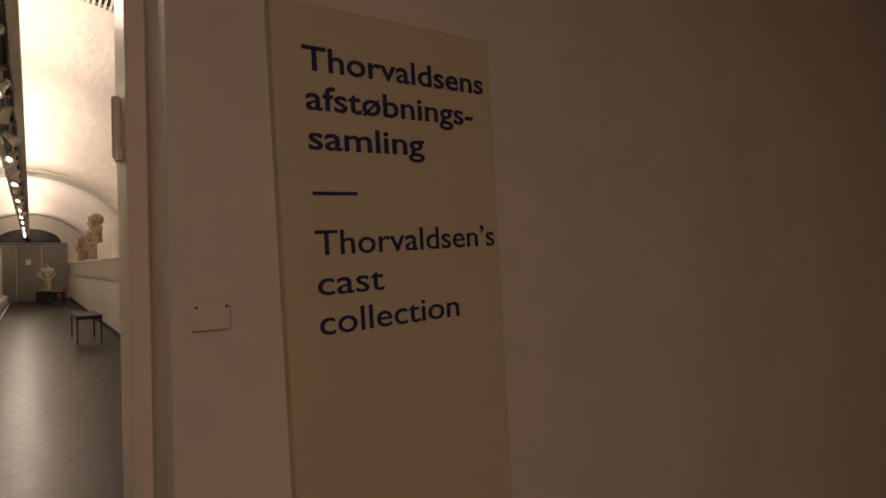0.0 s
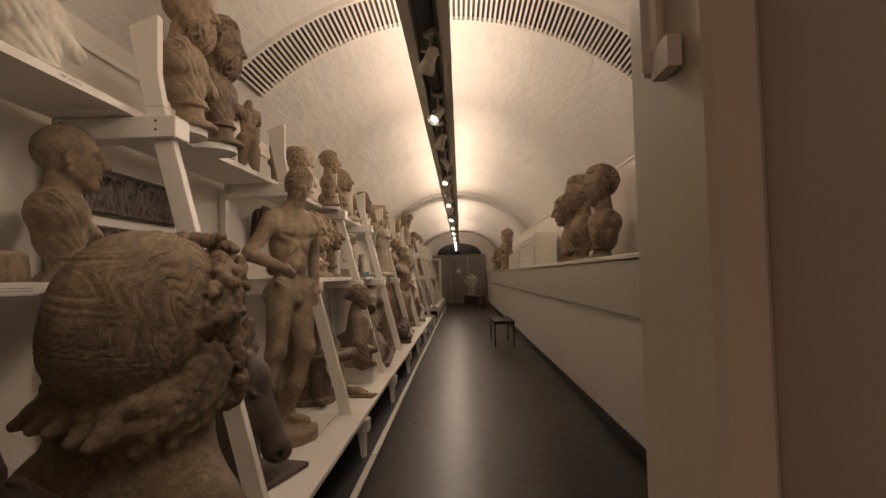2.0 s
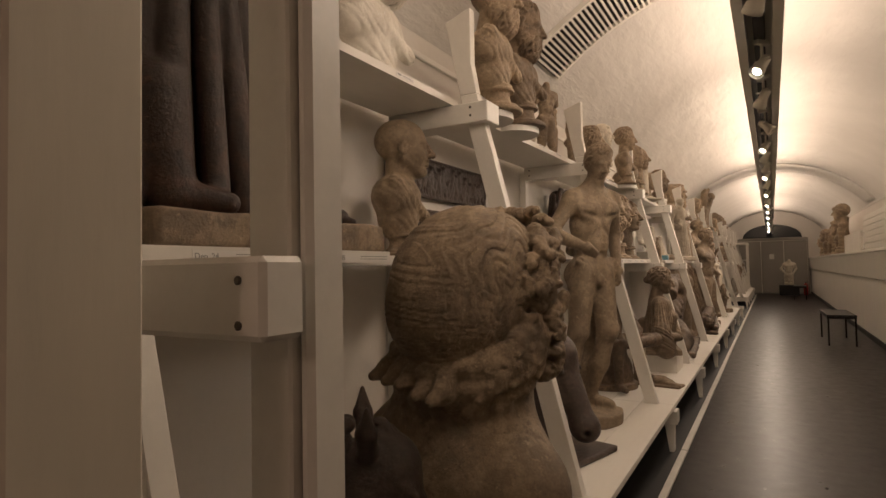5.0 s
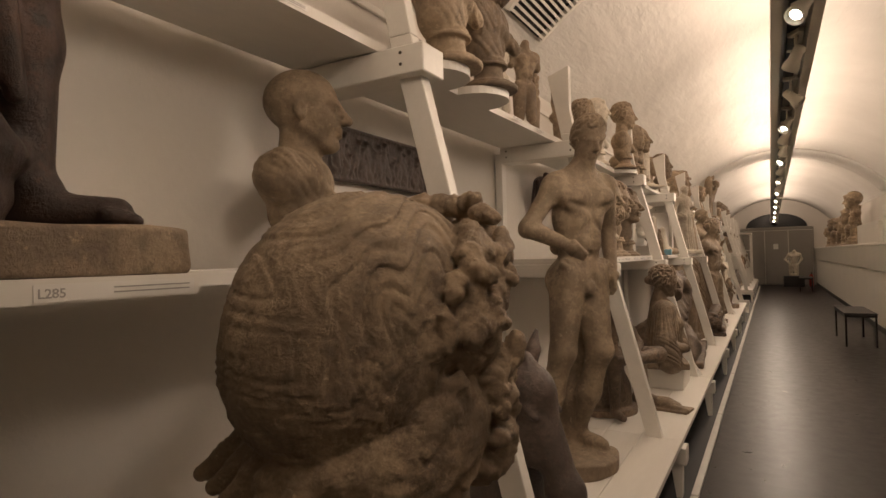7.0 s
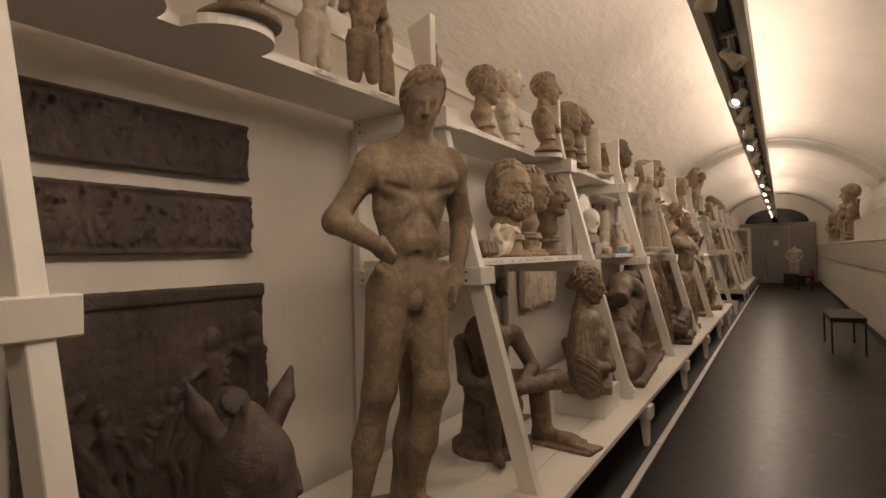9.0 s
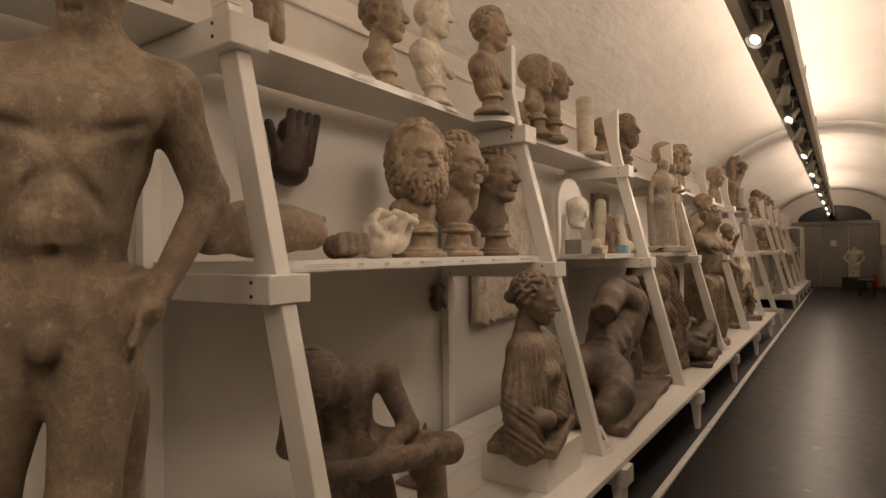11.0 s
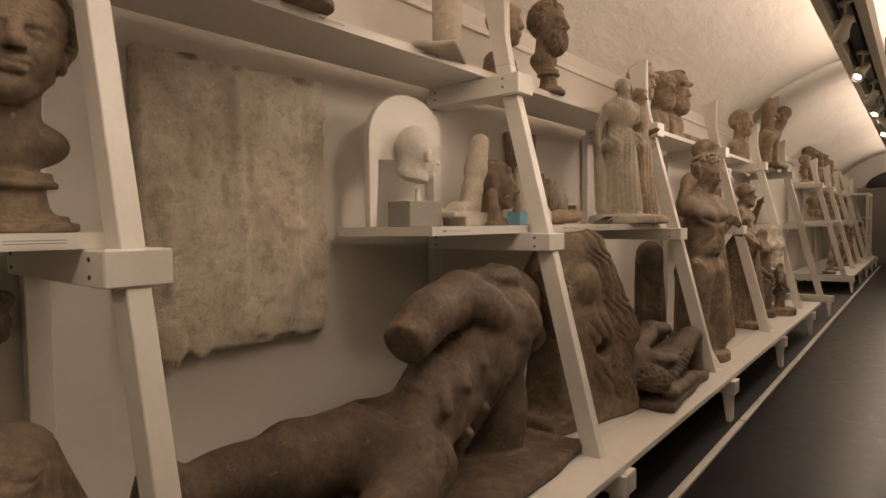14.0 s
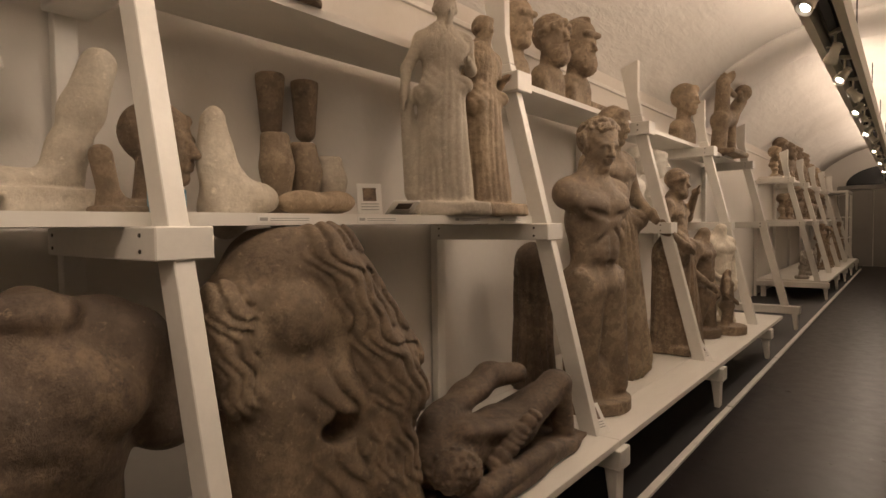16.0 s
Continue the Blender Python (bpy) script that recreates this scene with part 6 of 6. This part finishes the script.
def kore(h, **kw):
    c = Clay().place(0, 0, 0.05, s=h)
    nude(c, "waved", draped=True, nod=2, left=((0.0, 0.155, 0.65), (0.085, 0.11, 0.66)), right=((-0.01, -0.165, 0.64), (0.02, -0.185, 0.52)))
    c.limb((0, 0, 0.78), (0.01, 0, 0.05), 0.080, 0.098, 0.03, False, ("fold", 0.0085, 26))
    c.blob((0.03, 0.0, 0.72), (0.06, 0.1, 0.09), 0.03, False, ("fold", 0.005225, 36))
    c.limb((0.07, -0.06, 0.6), (0.085, -0.06, 0.2), 0.02, 0.024, 0.02, False, ("swag", 0.0035, 118.8))
    c.limb((-0.02, -0.17, 0.52), (-0.02, -0.13, 0.06), 0.03, 0.05, 0.03)
    c.place()
    base_block(c, 0.15, 0.17, 0.06, 0.02, 0)
    return c


statue("draped_maiden", kore(0.93), 0.0085, C_PALE, pose(-1.28, 10.27, Z_MID, 0, 0, -32), "pale tan plaster cast of an archaic draped maiden", "statue", "draped maidens")
statue("draped_maiden", kore(0.92), 0.0085, C_TAN, pose(-1.28, 10.56, Z_MID, 0, 0, -8), "tan plaster cast of a draped maiden, arm held out", "statue", "draped maidens")

c = Clay()
c.slab((0, 0, 0.04), (0.22, 0.38, 0.04), 0.02, 0.02, False, ("worn", 0.006, 25))
c.limb((0.02, -0.12, 0.1), (0.04, -0.10, 0.50), 0.18, 0.17, 0.06)
c.limb((0.05, 0.10, 0.1), (0.04, 0.05, 0.50), 0.15, 0.17, 0.05, False, ("swag", 0.018, 80))
c.blob((0.0, -0.05, 0.72), (0.19, 0.27, 0.26), 0.06, False, ("worn", 0.004, 24))
c.blob((0.0, -0.02, 0.93), (0.15, 0.19, 0.12), 0.06)
c.limb((0.10, 0.05, 0.95), (0.13, 0.33, 0.45), 0.085, 0.09, 0.03, False, ("swag", 0.012, 150))
c.limb((0.02, 0.12, 0.95), (0.05, 0.38, 0.55), 0.09, 0.08, 0.03, False, ("swag", 0.012, 150))
c.limb((0.10, 0.26, 0.5), (0.13, 0.30, 0.10), 0.10, 0.09, 0.03, False, ("swag", 0.012, 150))
c.limb((0.10, 0.16, 0.52), (0.16, 0.22, 0.20), 0.07, 0.06, 0.03, False, ("swag", 0.011, 170))
c.limb((0.12, -0.27, 0.80), (0.15, -0.24, 0.55), 0.075, 0.055, 0.03, False, ("swag", 0.011, 170))
c.blob((0.17, -0.06, 0.76), (0.06, 0.09, 0.10), 0.03)
c.blob((0.19, 0.06, 0.40), (0.10, 0.07, 0.05), 0.02, True)
c.blob((-0.02, -0.02, 1.06), (0.10, 0.13, 0.06), 0.02, True)
statue("draped_torso", c, 0.0078, C_BROWN, pose(-1.22, 9.42, Z_LOW, 0, 0, -12), "dark brown plaster torso wrapped in torn drapery", "torso")

c = Clay()
c.slab((0, 0, 0.03), (0.22, 0.48, 0.03), 0.02, 0.01, False, ("worn", 0.012, 20))
c.limb((-0.04, -0.34, 0.20), (0.0, 0.02, 0.20), 0.13, 0.11, 0.05, False, ("worn", 0.006, 26))
c.blob((-0.03, -0.26, 0.25), (0.13, 0.15, 0.12), 0.04)
c.limb((0.05, -0.30, 0.32), (0.11, 0.04, 0.22), 0.05, 0.045, 0.02)
c.limb((-0.08, -0.32, 0.34), (-0.10, 0.10, 0.44), 0.068, 0.07, 0.02, False, ("worn", 0.006, 34)).limb((-0.10, 0.10, 0.44), (-0.06, 0.24, 0.42), 0.07, 0.06, 0.02)
c.blob((0.0, 0.05, 0.19), (0.13, 0.14, 0.12), 0.04)
c.limb((0.04, 0.05, 0.20), (0.10, 0.34, 0.36), 0.095, 0.072, 0.03).limb((0.10, 0.34, 0.36), (0.13, 0.36, 0.08), 0.07, 0.05, 0.025)
c.limb((-0.06, 0.10, 0.18), (-0.04, 0.44, 0.24), 0.09, 0.065, 0.03).limb((-0.04, 0.44, 0.24), (0.02, 0.46, 0.06), 0.06, 0.05, 0.02)
c.limb((0.16, -0.36, 0.10), (0.17, 0.10, 0.08), 0.052, 0.045, 0.02).limb((0.17, 0.10, 0.08), (0.18, 0.24, 0.06), 0.045, 0.03, 0.02)
c.blob((0.08, -0.40, 0.20), (0.09, 0.085, 0.09), 0.03, False, ("curl", 0.008, 90))
c.limb((0.12, -0.2, 0.14), (0.16, 0.02, 0.30), 0.035, 0.03, 0.015, False, ("swag", 0.008, 160))
statue("reclining_figure", c, 0.0085, C_DARK, pose(-1.0, 10.28, Z_LOW, 0, 0, 4) @ Matrix.Diagonal((1, 1.1, 0.8, 1)), "dark grey plaster cast of a small reclining figure", "statue")

# ================= sixth bay and beyond =================
c = Clay().place(0, 0, -0.28, s=1.95)
nude(c, "bald", legs=False, arms=False, nod=14, head_yaw=-14, lean=0.015)
keep = c.m.copy()
c.m = c.m @ np.array(Matrix.Translation((0.022, 0.015, 0.915)) @ Matrix.Rotation(radians(-14), 4, "Z") @ Matrix.Rotation(radians(14), 4, "Y") @ Matrix.Diagonal((0.148, 0.148, 0.148, 1)), np.float32)
c.blob((-0.08, 0, 0.15), (0.40, 0.345, 0.37), 0.02)
locks(c, (-0.075, 0, 0.15), (0.41, 0.355, 0.38), scalp, 110, 0.08, 4)
c.m = keep
for s in (-1, 1):
    c.limb((0.01, s * 0.05, 0.49), (0.02 + 0.01 * s, s * 0.06, 0.21), 0.062, 0.045, 0.03)
c.place()
c.limb((0, 0, 0.0), (0.0, 0, 0.2), 0.13, 0.11, 0.04)
c.drum((0, 0, 0.035), 0.22, 0.036, 0.02)
statue("athlete_torso", c, 0.0085, C_BROWN, pose(-1.04, 11.29, Z_LOW, 0, 0, -14) @ Matrix.Diagonal((1, 1, 0.97, 1)), "brown plaster cast of an armless curly-haired athlete", "statue")


def draped_standing(h, **kw):
    c = Clay().place(0, 0, 0.05, s=h)
    nude(c, draped=True, **kw)
    c.place()
    base_block(c, 0.2, 0.2, 0.07)
    return c


ARM_A = dict(left=((0.02, 0.16, 0.65), (0.10, 0.12, 0.60)), right=((-0.02, -0.16, 0.64), (0.02, -0.17, 0.52)))
ARM_B = dict(left=((0.03, 0.17, 0.72), (0.09, 0.10, 0.84)), right=((0.0, -0.17, 0.66), (0.09, -0.12, 0.58)))
statue("draped_statue", draped_standing(1.78, hair="waved", nod=4, **ARM_A), 0.0115, C_TAN, pose(-1.25, 12.0, Z_LOW, 0, 0, -12), "tan plaster cast of a standing draped woman", "statue", "draped statues")
statue("dark_fragment", Clay().limb((0, 0, 0.0), (0, 0, 0.7), 0.13, 0.10, 0.05, False, ("fold", 0.0209, 12)).blob((0, 0, 0.8), (0.11, 0.12, 0.12), 0.05), 0.012, C_DARK, pose(-1.50, 11.44, Z_LOW), "dark plaster fragment of drapery behind the athlete", "fragment")
statue("draped_statue", draped_standing(1.42, hair="curly", beard="full", nod=4, **ARM_B), 0.0115, C_BROWN, pose(-1.12, 13.0, Z_LOW, 0, 0, 0), "brown plaster cast of a draped man holding up an arm", "statue", "draped statues")
for i, (y, hair, beard, helm, hh, mat) in enumerate(((11.30, "bald", "short", True, 0.27, C_TAN), (11.75, "curly", "full", False, 0.30, C_TAN), (12.15, "short", "full", True, 0.32, C_TAN))):
    statue("warrior_portrait", bust(hh, hair, beard, "herm", 0.0, yaw=-6, helmet=helm), 0.0095, mat, pose(-1.52, y, Z_TOP, 0, 0, -6), "tan plaster head of a bearded warrior" + (" in a helmet" if helm else " with a band"), "head", "warrior heads")
relief_panel("wall_relief", 13.0, 14.2, Z_TOP + 0.02, Z_TOP + 0.24, C_TAN, "long tan plaster relief standing on the top shelf", 7, 0.04, 0.014)


def crouched(h):
    c = Clay().place(0, 0, -0.3 * h + 0.08, s=h)
    nude(c, headed=False, legs=False, left=((-0.02, 0.17, 0.66), (0.05, 0.1, 0.55)), right=((-0.02, -0.17, 0.66), (0.06, -0.1, 0.58)))
    for s in (-1, 1):
        c.limb((0.01, s * 0.05, 0.49), (0.03 * s, s * 0.06, 0.30), 0.06, 0.045, 0.03)
    c.place()
    c.drum((0, 0, 0.04), 0.17, 0.04, 0.02)
    return c


statue("male_torso", crouched(1.5), 0.012, C_BROWN, pose(-1.1, 13.75, Z_LOW, 0, 0, 0), "brown plaster headless torso with folded arms", "torso", "nude torsos")
statue("male_torso", crouched(0.85), 0.011, C_BROWN, pose(-0.95, 14.05, Z_LOW, 0, 0, 20), "small brown plaster torso on a round base", "torso", "nude torsos")
statue("male_torso", crouched(1.55), 0.012, C_PALE, pose(-1.12, 14.40, Z_LOW, 0, 0, -20), "pale plaster torso leaning beside the trestle", "torso", "nude torsos")
statue("pale_vase_bust", bust(0.24, "curly", None, "wide", 0.12), 0.011, C_WHITE, pose(-1.5, 13.25, Z_MID, 0, 0, 0), "white plaster bust on the middle shelf", "bust", "pale busts")
statue("pale_vase_bust", bust(0.26, "waved", None, "wide", 0.10), 0.011, C_WHITE, pose(-1.5, 13.75, Z_MID, 0, 0, 0), "white plaster bust of a woman on the middle shelf", "bust", "pale busts")
statue("portrait_bust", bust(0.34, "waved", None, "herm", 0.0), 0.011, C_TAN, pose(-1.5, 14.95 - 0.3, Z_TOP, 0, 0, -20), "tan plaster bust of a woman on the top shelf", "bust", "portrait busts")


# ================= far block of shelves =================
far_a = draped_standing(1.3, hair="curly", **ARM_A).skin("far_draped_figure", 0.022)
far_b = Clay().place(0, 0, 0.05, s=1.35)
nude(far_b, "short", **ARM_B)
far_b.place()
far_b = base_block(far_b, 0.2, 0.2, 0.06).skin("far_standing_figure", 0.02)
far_c = bust(0.3, "curly", "full", "wide", 0.14).skin("far_bust", 0.016)
far_d = crouched(1.1).skin("far_torso", 0.02)
far_e = bust(0.28, "waved", None, "neck", 0.14).skin("far_portrait", 0.015)
for me, mat in ((far_a, C_TAN), (far_b, C_TAN), (far_c, C_BROWN), (far_d, C_GREY), (far_e, C_TAN)):
    me.materials.append(mat)
rng = random.Random(5)
FAR_Y0, FAR_Y1 = trestle_y(8) - 0.3, trestle_y(12) - 0.5


def far_row(meshes, z, x, step, label, group, y0=FAR_Y0, y1=FAR_Y1, shrink=1.0):
    y = y0 + 0.2
    while y < y1:
        me, word, cat = meshes[rng.randrange(len(meshes))]
        ob = new(word, me)
        s = shrink * rng.uniform(0.9, 1.06)
        ob.matrix_basis = pose(x + rng.uniform(-0.05, 0.05), y, z, 0, 0, rng.uniform(-35, 20)) @ Matrix.Diagonal((s, s, s, 1))
        tagged(ob, label % cat, cat, group)
        y += step * rng.uniform(0.85, 1.2)


far_row([(far_a, "far_draped_figure", "statue"), (far_b, "far_standing_figure", "statue"), (far_d, "far_torso", "torso")], Z_LOW, -1.1, 0.75, "tan plaster %s on the far platform", "far statues", shrink=0.72)
far_row([(far_c, "far_bust", "bust"), (far_e, "far_portrait", "head"), (far_d, "far_torso", "torso")], Z_MID, -1.42, 0.5, "brown plaster %s on the far middle shelf", "far busts", shrink=0.9)
far_row([(far_c, "far_bust", "bust"), (far_e, "far_portrait", "head")], Z_TOP, -1.55, 0.55, "tan plaster %s on the far top shelf", "far heads")

# wrestling children on the top shelf
c = Clay()
c.slab((0, 0, 0.03), (0.2, 0.4, 0.03), 0.01, 0.01)
c.limb((0, -0.3, 0.05), (0, -0.2, 0.40), 0.09, 0.09, 0.04).limb((0, 0.25, 0.05), (0.02, 0.15, 0.45), 0.08, 0.08, 0.04)
c.limb((0, -0.25, 0.42), (0.02, 0.15, 0.50), 0.11, 0.10, 0.05).limb((0.0, -0.15, 0.5), (0.05, -0.3, 0.85), 0.09, 0.08, 0.04)
c.blob((0.06, -0.2, 0.95), 0.10, 0.03, False, ("curl", 0.006, 90)).limb((0.03, -0.3, 0.85), (0.1, 0.02, 0.75), 0.045, 0.035, 0.02)
c.limb((0.03, 0.15, 0.5), (0.1, 0.35, 0.72), 0.09, 0.08, 0.04).blob((0.12, 0.42, 0.84), 0.10, 0.03, False, ("curl", 0.006, 90))
c.limb((0.1, 0.35, 0.7), (0.15, 0.1, 0.78), 0.045, 0.035, 0.02)
statue("wrestling_statue", c, 0.013, C_TAN, pose(-1.45, 16.1, Z_TOP, 0, 0, 0), "tan plaster group of wrestling children on the top shelf", "statue")
shelf("top_shelf", -1.40, trestle_y(5), trestle_y(6) + 0.05, Z_TOP, "white painted top shelf with a group of children", 0.034)
copy_thing(trestle, pose(0, trestle_y(6), 0))
p = thing("platform", pose(0, 0, 0), "low white plank platform that carries large casts", "platform", "low platforms")
part("plank", box_bm(X_BACK + 0.055, -0.70, trestle_y(5) + 0.002, 15.45, Z_LOW - 0.032, Z_LOW, 0.002), M_SHELF, p)

# ================= ledge on the other side =================
statue("ledge_bust", bust(0.45, "short", None, "herm", 0.14, yaw=0, nod=6), 0.0095, C_BROWN, pose(1.60, 8.9, LEDGE_Z, 0, 0, 180), "brown plaster bust of a bald man on the ledge", "bust", "busts on the ledge")
statue("ledge_bust", bust(0.46, "locks", None, "wide", 0.12, yaw=0, nod=2, drape=True), 0.0095, C_BROWN, pose(1.58, 7.9, LEDGE_Z, 0, 0, 176), "large brown plaster bust with cropped hair on the ledge", "bust", "busts on the ledge")
statue("ledge_bust", bust(0.45, "locks", None, "wide", 0.10, yaw=0, drape=True), 0.0095, C_BROWN, pose(1.62, 7.0, LEDGE_Z, 0, 0, 184), "large brown plaster bust with curly hair on the ledge", "bust", "busts on the ledge")
statue("ledge_portrait", bust(0.42, "curly", None, "neck", 0.62, yaw=0), 0.014, C_TAN, pose(1.52, 18.4, LEDGE_Z, 0, 0, 180), "tan plaster head on a tall thin stand on the ledge", "head")
for y, me, s in ((20.0, far_c, 1.3), (21.3, far_e, 1.2), (22.4, far_c, 1.1), (24.2, far_c, 1.2), (26.0, far_e, 1.2)):
    ob = new("ledge_bust", me)
    ob.matrix_basis = pose(1.58, y, LEDGE_Z, 0, 0, 170) @ Matrix.Diagonal((s, s, s, 1))
    tagged(ob, "tan plaster bust on the far part of the ledge", "bust", "busts on the ledge")
statue("upright_relief", Clay().slab((0, 0, 0.48), (0.06, 0.3, 0.48), 0.03, 0.02, False, ("worn", 0.02, 14)), 0.016, C_TAN, pose(1.66, 19.0, LEDGE_Z), "tan rough plaster relief leaning on the wall", "relief")

panel = thing("white_panel_box", pose(1.62, 12.3, LEDGE_Z), "pale slatted box of stored plaster plates on the ledge", "box")
part("box_body", box_bm(-0.2, 0.2, -1.2, 1.2, 0.0, 0.62, 0.006), M_LEDGE, panel)
for i in range(6):
    part("slat", box_bm(-0.212, -0.2005, -1.19, 1.19, 0.03 + 0.1 * i, 0.10 + 0.1 * i, 0.003), M_LEDGE, panel)
panel2 = tagged(part("white_panel_box", box_bm(-0.2, 0.2, -1.4, 1.4, 0, 0.40, 0.006), M_LEDGE, m=pose(1.64, 15.6, LEDGE_Z)), "low pale box on the ledge beside the busts", "box")

win = thing("window_1", pose(WALL_R - 0.002, 5.15, LEDGE_Z + 0.06), "white painted glazed window in the side wall, reflection put into the pane colour", "window", kind="structure")
WL, WH = 1.35, 1.0
for y0, y1, z0, z1 in ((0, 0.06, 0, WH), (WL - 0.06, WL, 0, WH), (0.061, WL - 0.061, 0, 0.06), (0.061, WL - 0.061, WH - 0.06, WH)):
    part("window_frame", box_bm(-0.05, 0.0, y0, y1, z0, z1, 0.004), M_FRAME, win)
part("mullion", box_bm(-0.045, -0.005, WL / 2 - 0.02, WL / 2 + 0.02, 0.061, WH - 0.061, 0.003), M_FRAME, win)
for y0, y1 in ((0.061, WL / 2 - 0.021), (WL / 2 + 0.021, WL - 0.061)):
    part("glazing_bar", box_bm(-0.04, -0.008, y0, y1, 0.48, 0.51, 0.002), M_FRAME, win)
    for z0, z1 in ((0.061, 0.479), (0.511, WH - 0.061)):
        # opaque panes: the pale reflection is put into their base colour
        part("pane", box_bm(-0.026, -0.022, y0, y1, z0, z1, 0), plain("pale_reflection_glass", (0.22, 0.21, 0.18), 0.05), win, "glass with a pale reflection in its colour")
part("window_sill", box_bm(-0.09, 0.0, -0.03, WL + 0.03, -0.055, -0.001, 0.004), M_FRAME, win)
setting("trim_conduit", box_bm(WALL_R - 0.022, WALL_R - 0.001, Y_IN + 0.1, Y_END - 0.1, 2.60, 2.63, 0.004), M_FRAME, "white conduit along the wall top", "conduit")

# end of the aisle: dark plinth with a pale torso, red extinguisher
tagged(part("dark_plinth", box_bm(-0.35, 0.35, -0.3, 0.3, 0, 0.42, 0.006), M_BLACK, m=pose(0.55, 28.2, 0)), "low black plinth before the end door", "plinth")
statue("seated_torso", crouched(1.6), 0.02, C_PALE, pose(0.55, 28.2, 0.42, 0, 0, -90), "pale plaster torso on the black plinth", "torso")
ext = thing("fire_extinguisher", pose(1.12, 28.0, 0.0), "red fire extinguisher standing by the end door", "extinguisher")
part("cylinder", tube_bm([(0.03, 0), (0.075, 0.03), (0.08, 0.4), (0.05, 0.47), (0.025, 0.5)], 16), M_RED, ext, "", None, True)
part("valve", box_bm(-0.02, 0.02, -0.06, 0.03, 0.501, 0.56, 0.004), M_BLACK, ext)


# ================= labels on the shelf edges =================
def label_strip(x, y0, y1, z, code=None, h=0.022):
    s = thing("shelf_label", pose(x, 0, z), "small white printed label on the shelf edge", "label", "shelf labels")
    part("card", box_bm(0.0005, 0.0015, y0, y1, -h, 0.0, 0), M_CARD, s)
    if code:
        me = text_mesh("code", code, h * 0.75, M_PRINT, 0.0003, 0.0002)
        ob = new("code", me)
        ob.parent = s
        ob.matrix_basis = pose(0.0019, y0 + 0.006, -h * 0.78, 90, 0, 90)
        y0 += 0.07
    else:
        part("code_bar", box_bm(0.0016, 0.0021, y0 + 0.008, y0 + 0.035, -h * 0.7, -h * 0.25, 0), M_PRINT, s)
    for dz in (0.3, 0.6):
        part("print_line", box_bm(0.0016, 0.0021, y0 + 0.045, y1 - 0.01, -h * dz - 0.0022, -h * dz, 0), M_PRINT, s)


label_strip(-1.13, 1.52, 1.80, Z_MID - 0.008, "Dep. 24", 0.026)
label_strip(-1.13, 1.98, 2.24, Z_MID - 0.008, "L285", 0.026)
for y, wide, code in ((5.2, 0.33, "L70"), (5.56, 0.125, "L92"), (5.70, 0.17, "L88"), (5.92, 0.17, None), (6.22, 0.17, None), (6.5, 0.17, None), (6.8, 0.17, None)):
    label_strip(-1.16, y, y + wide, Z_MID - 0.008, code)
for y in (8.3, 9.25, 9.65, 10.2, 10.55):
    label_strip(-1.16 if y > 9 else -1.20, y, y + 0.2, Z_MID - 0.008)
for y in (2.7, 4.4, 4.75, 5.8, 6.2, 6.5, 7.5, 7.85, 8.5):
    label_strip(-1.40, y, y + 0.14, Z_TOP - 0.006, None, 0.018)


def sign_card(m, label):
    s = thing("info_card", m, label, "card", "info cards")
    part("card", box_bm(-0.002, 0.002, -0.055, 0.055, 0, 0.15, 0), M_CARD, s)
    part("picture", box_bm(0.0022, 0.003, -0.03, 0.03, 0.07, 0.13, 0), C_DARK, s, "dark printed picture")
    for z in (0.055, 0.042, 0.029):
        part("print_line", box_bm(0.0022, 0.003, -0.04, 0.04, z, z + 0.004, 0), M_PRINT, s)


sign_card(pose(-1.50, 10.04, Z_MID, 0, -12, -30), "white card with a dark picture standing on the shelf")
sign_card(pose(-1.32, 10.02, Z_MID + 0.004, 0, 70, -30), "white card with print lying on the shelf")
for k in (1, 3, 4):
    sign_card(pose(leg_x(0.42) + 0.03, trestle_y(k) + 0.02, Z_LOW + 0.002, 0, -35, -20), "small white card leaning on the foot of a trestle")
tagged(part("blue_box", box_bm(-0.04, 0.04, -0.04, 0.04, 0, 0.07, 0.004), plain("pale_blue_card", (0.16, 0.33, 0.42), 0.6), m=pose(-1.32, 9.06, Z_MID)), "small pale blue box under the head", "box")
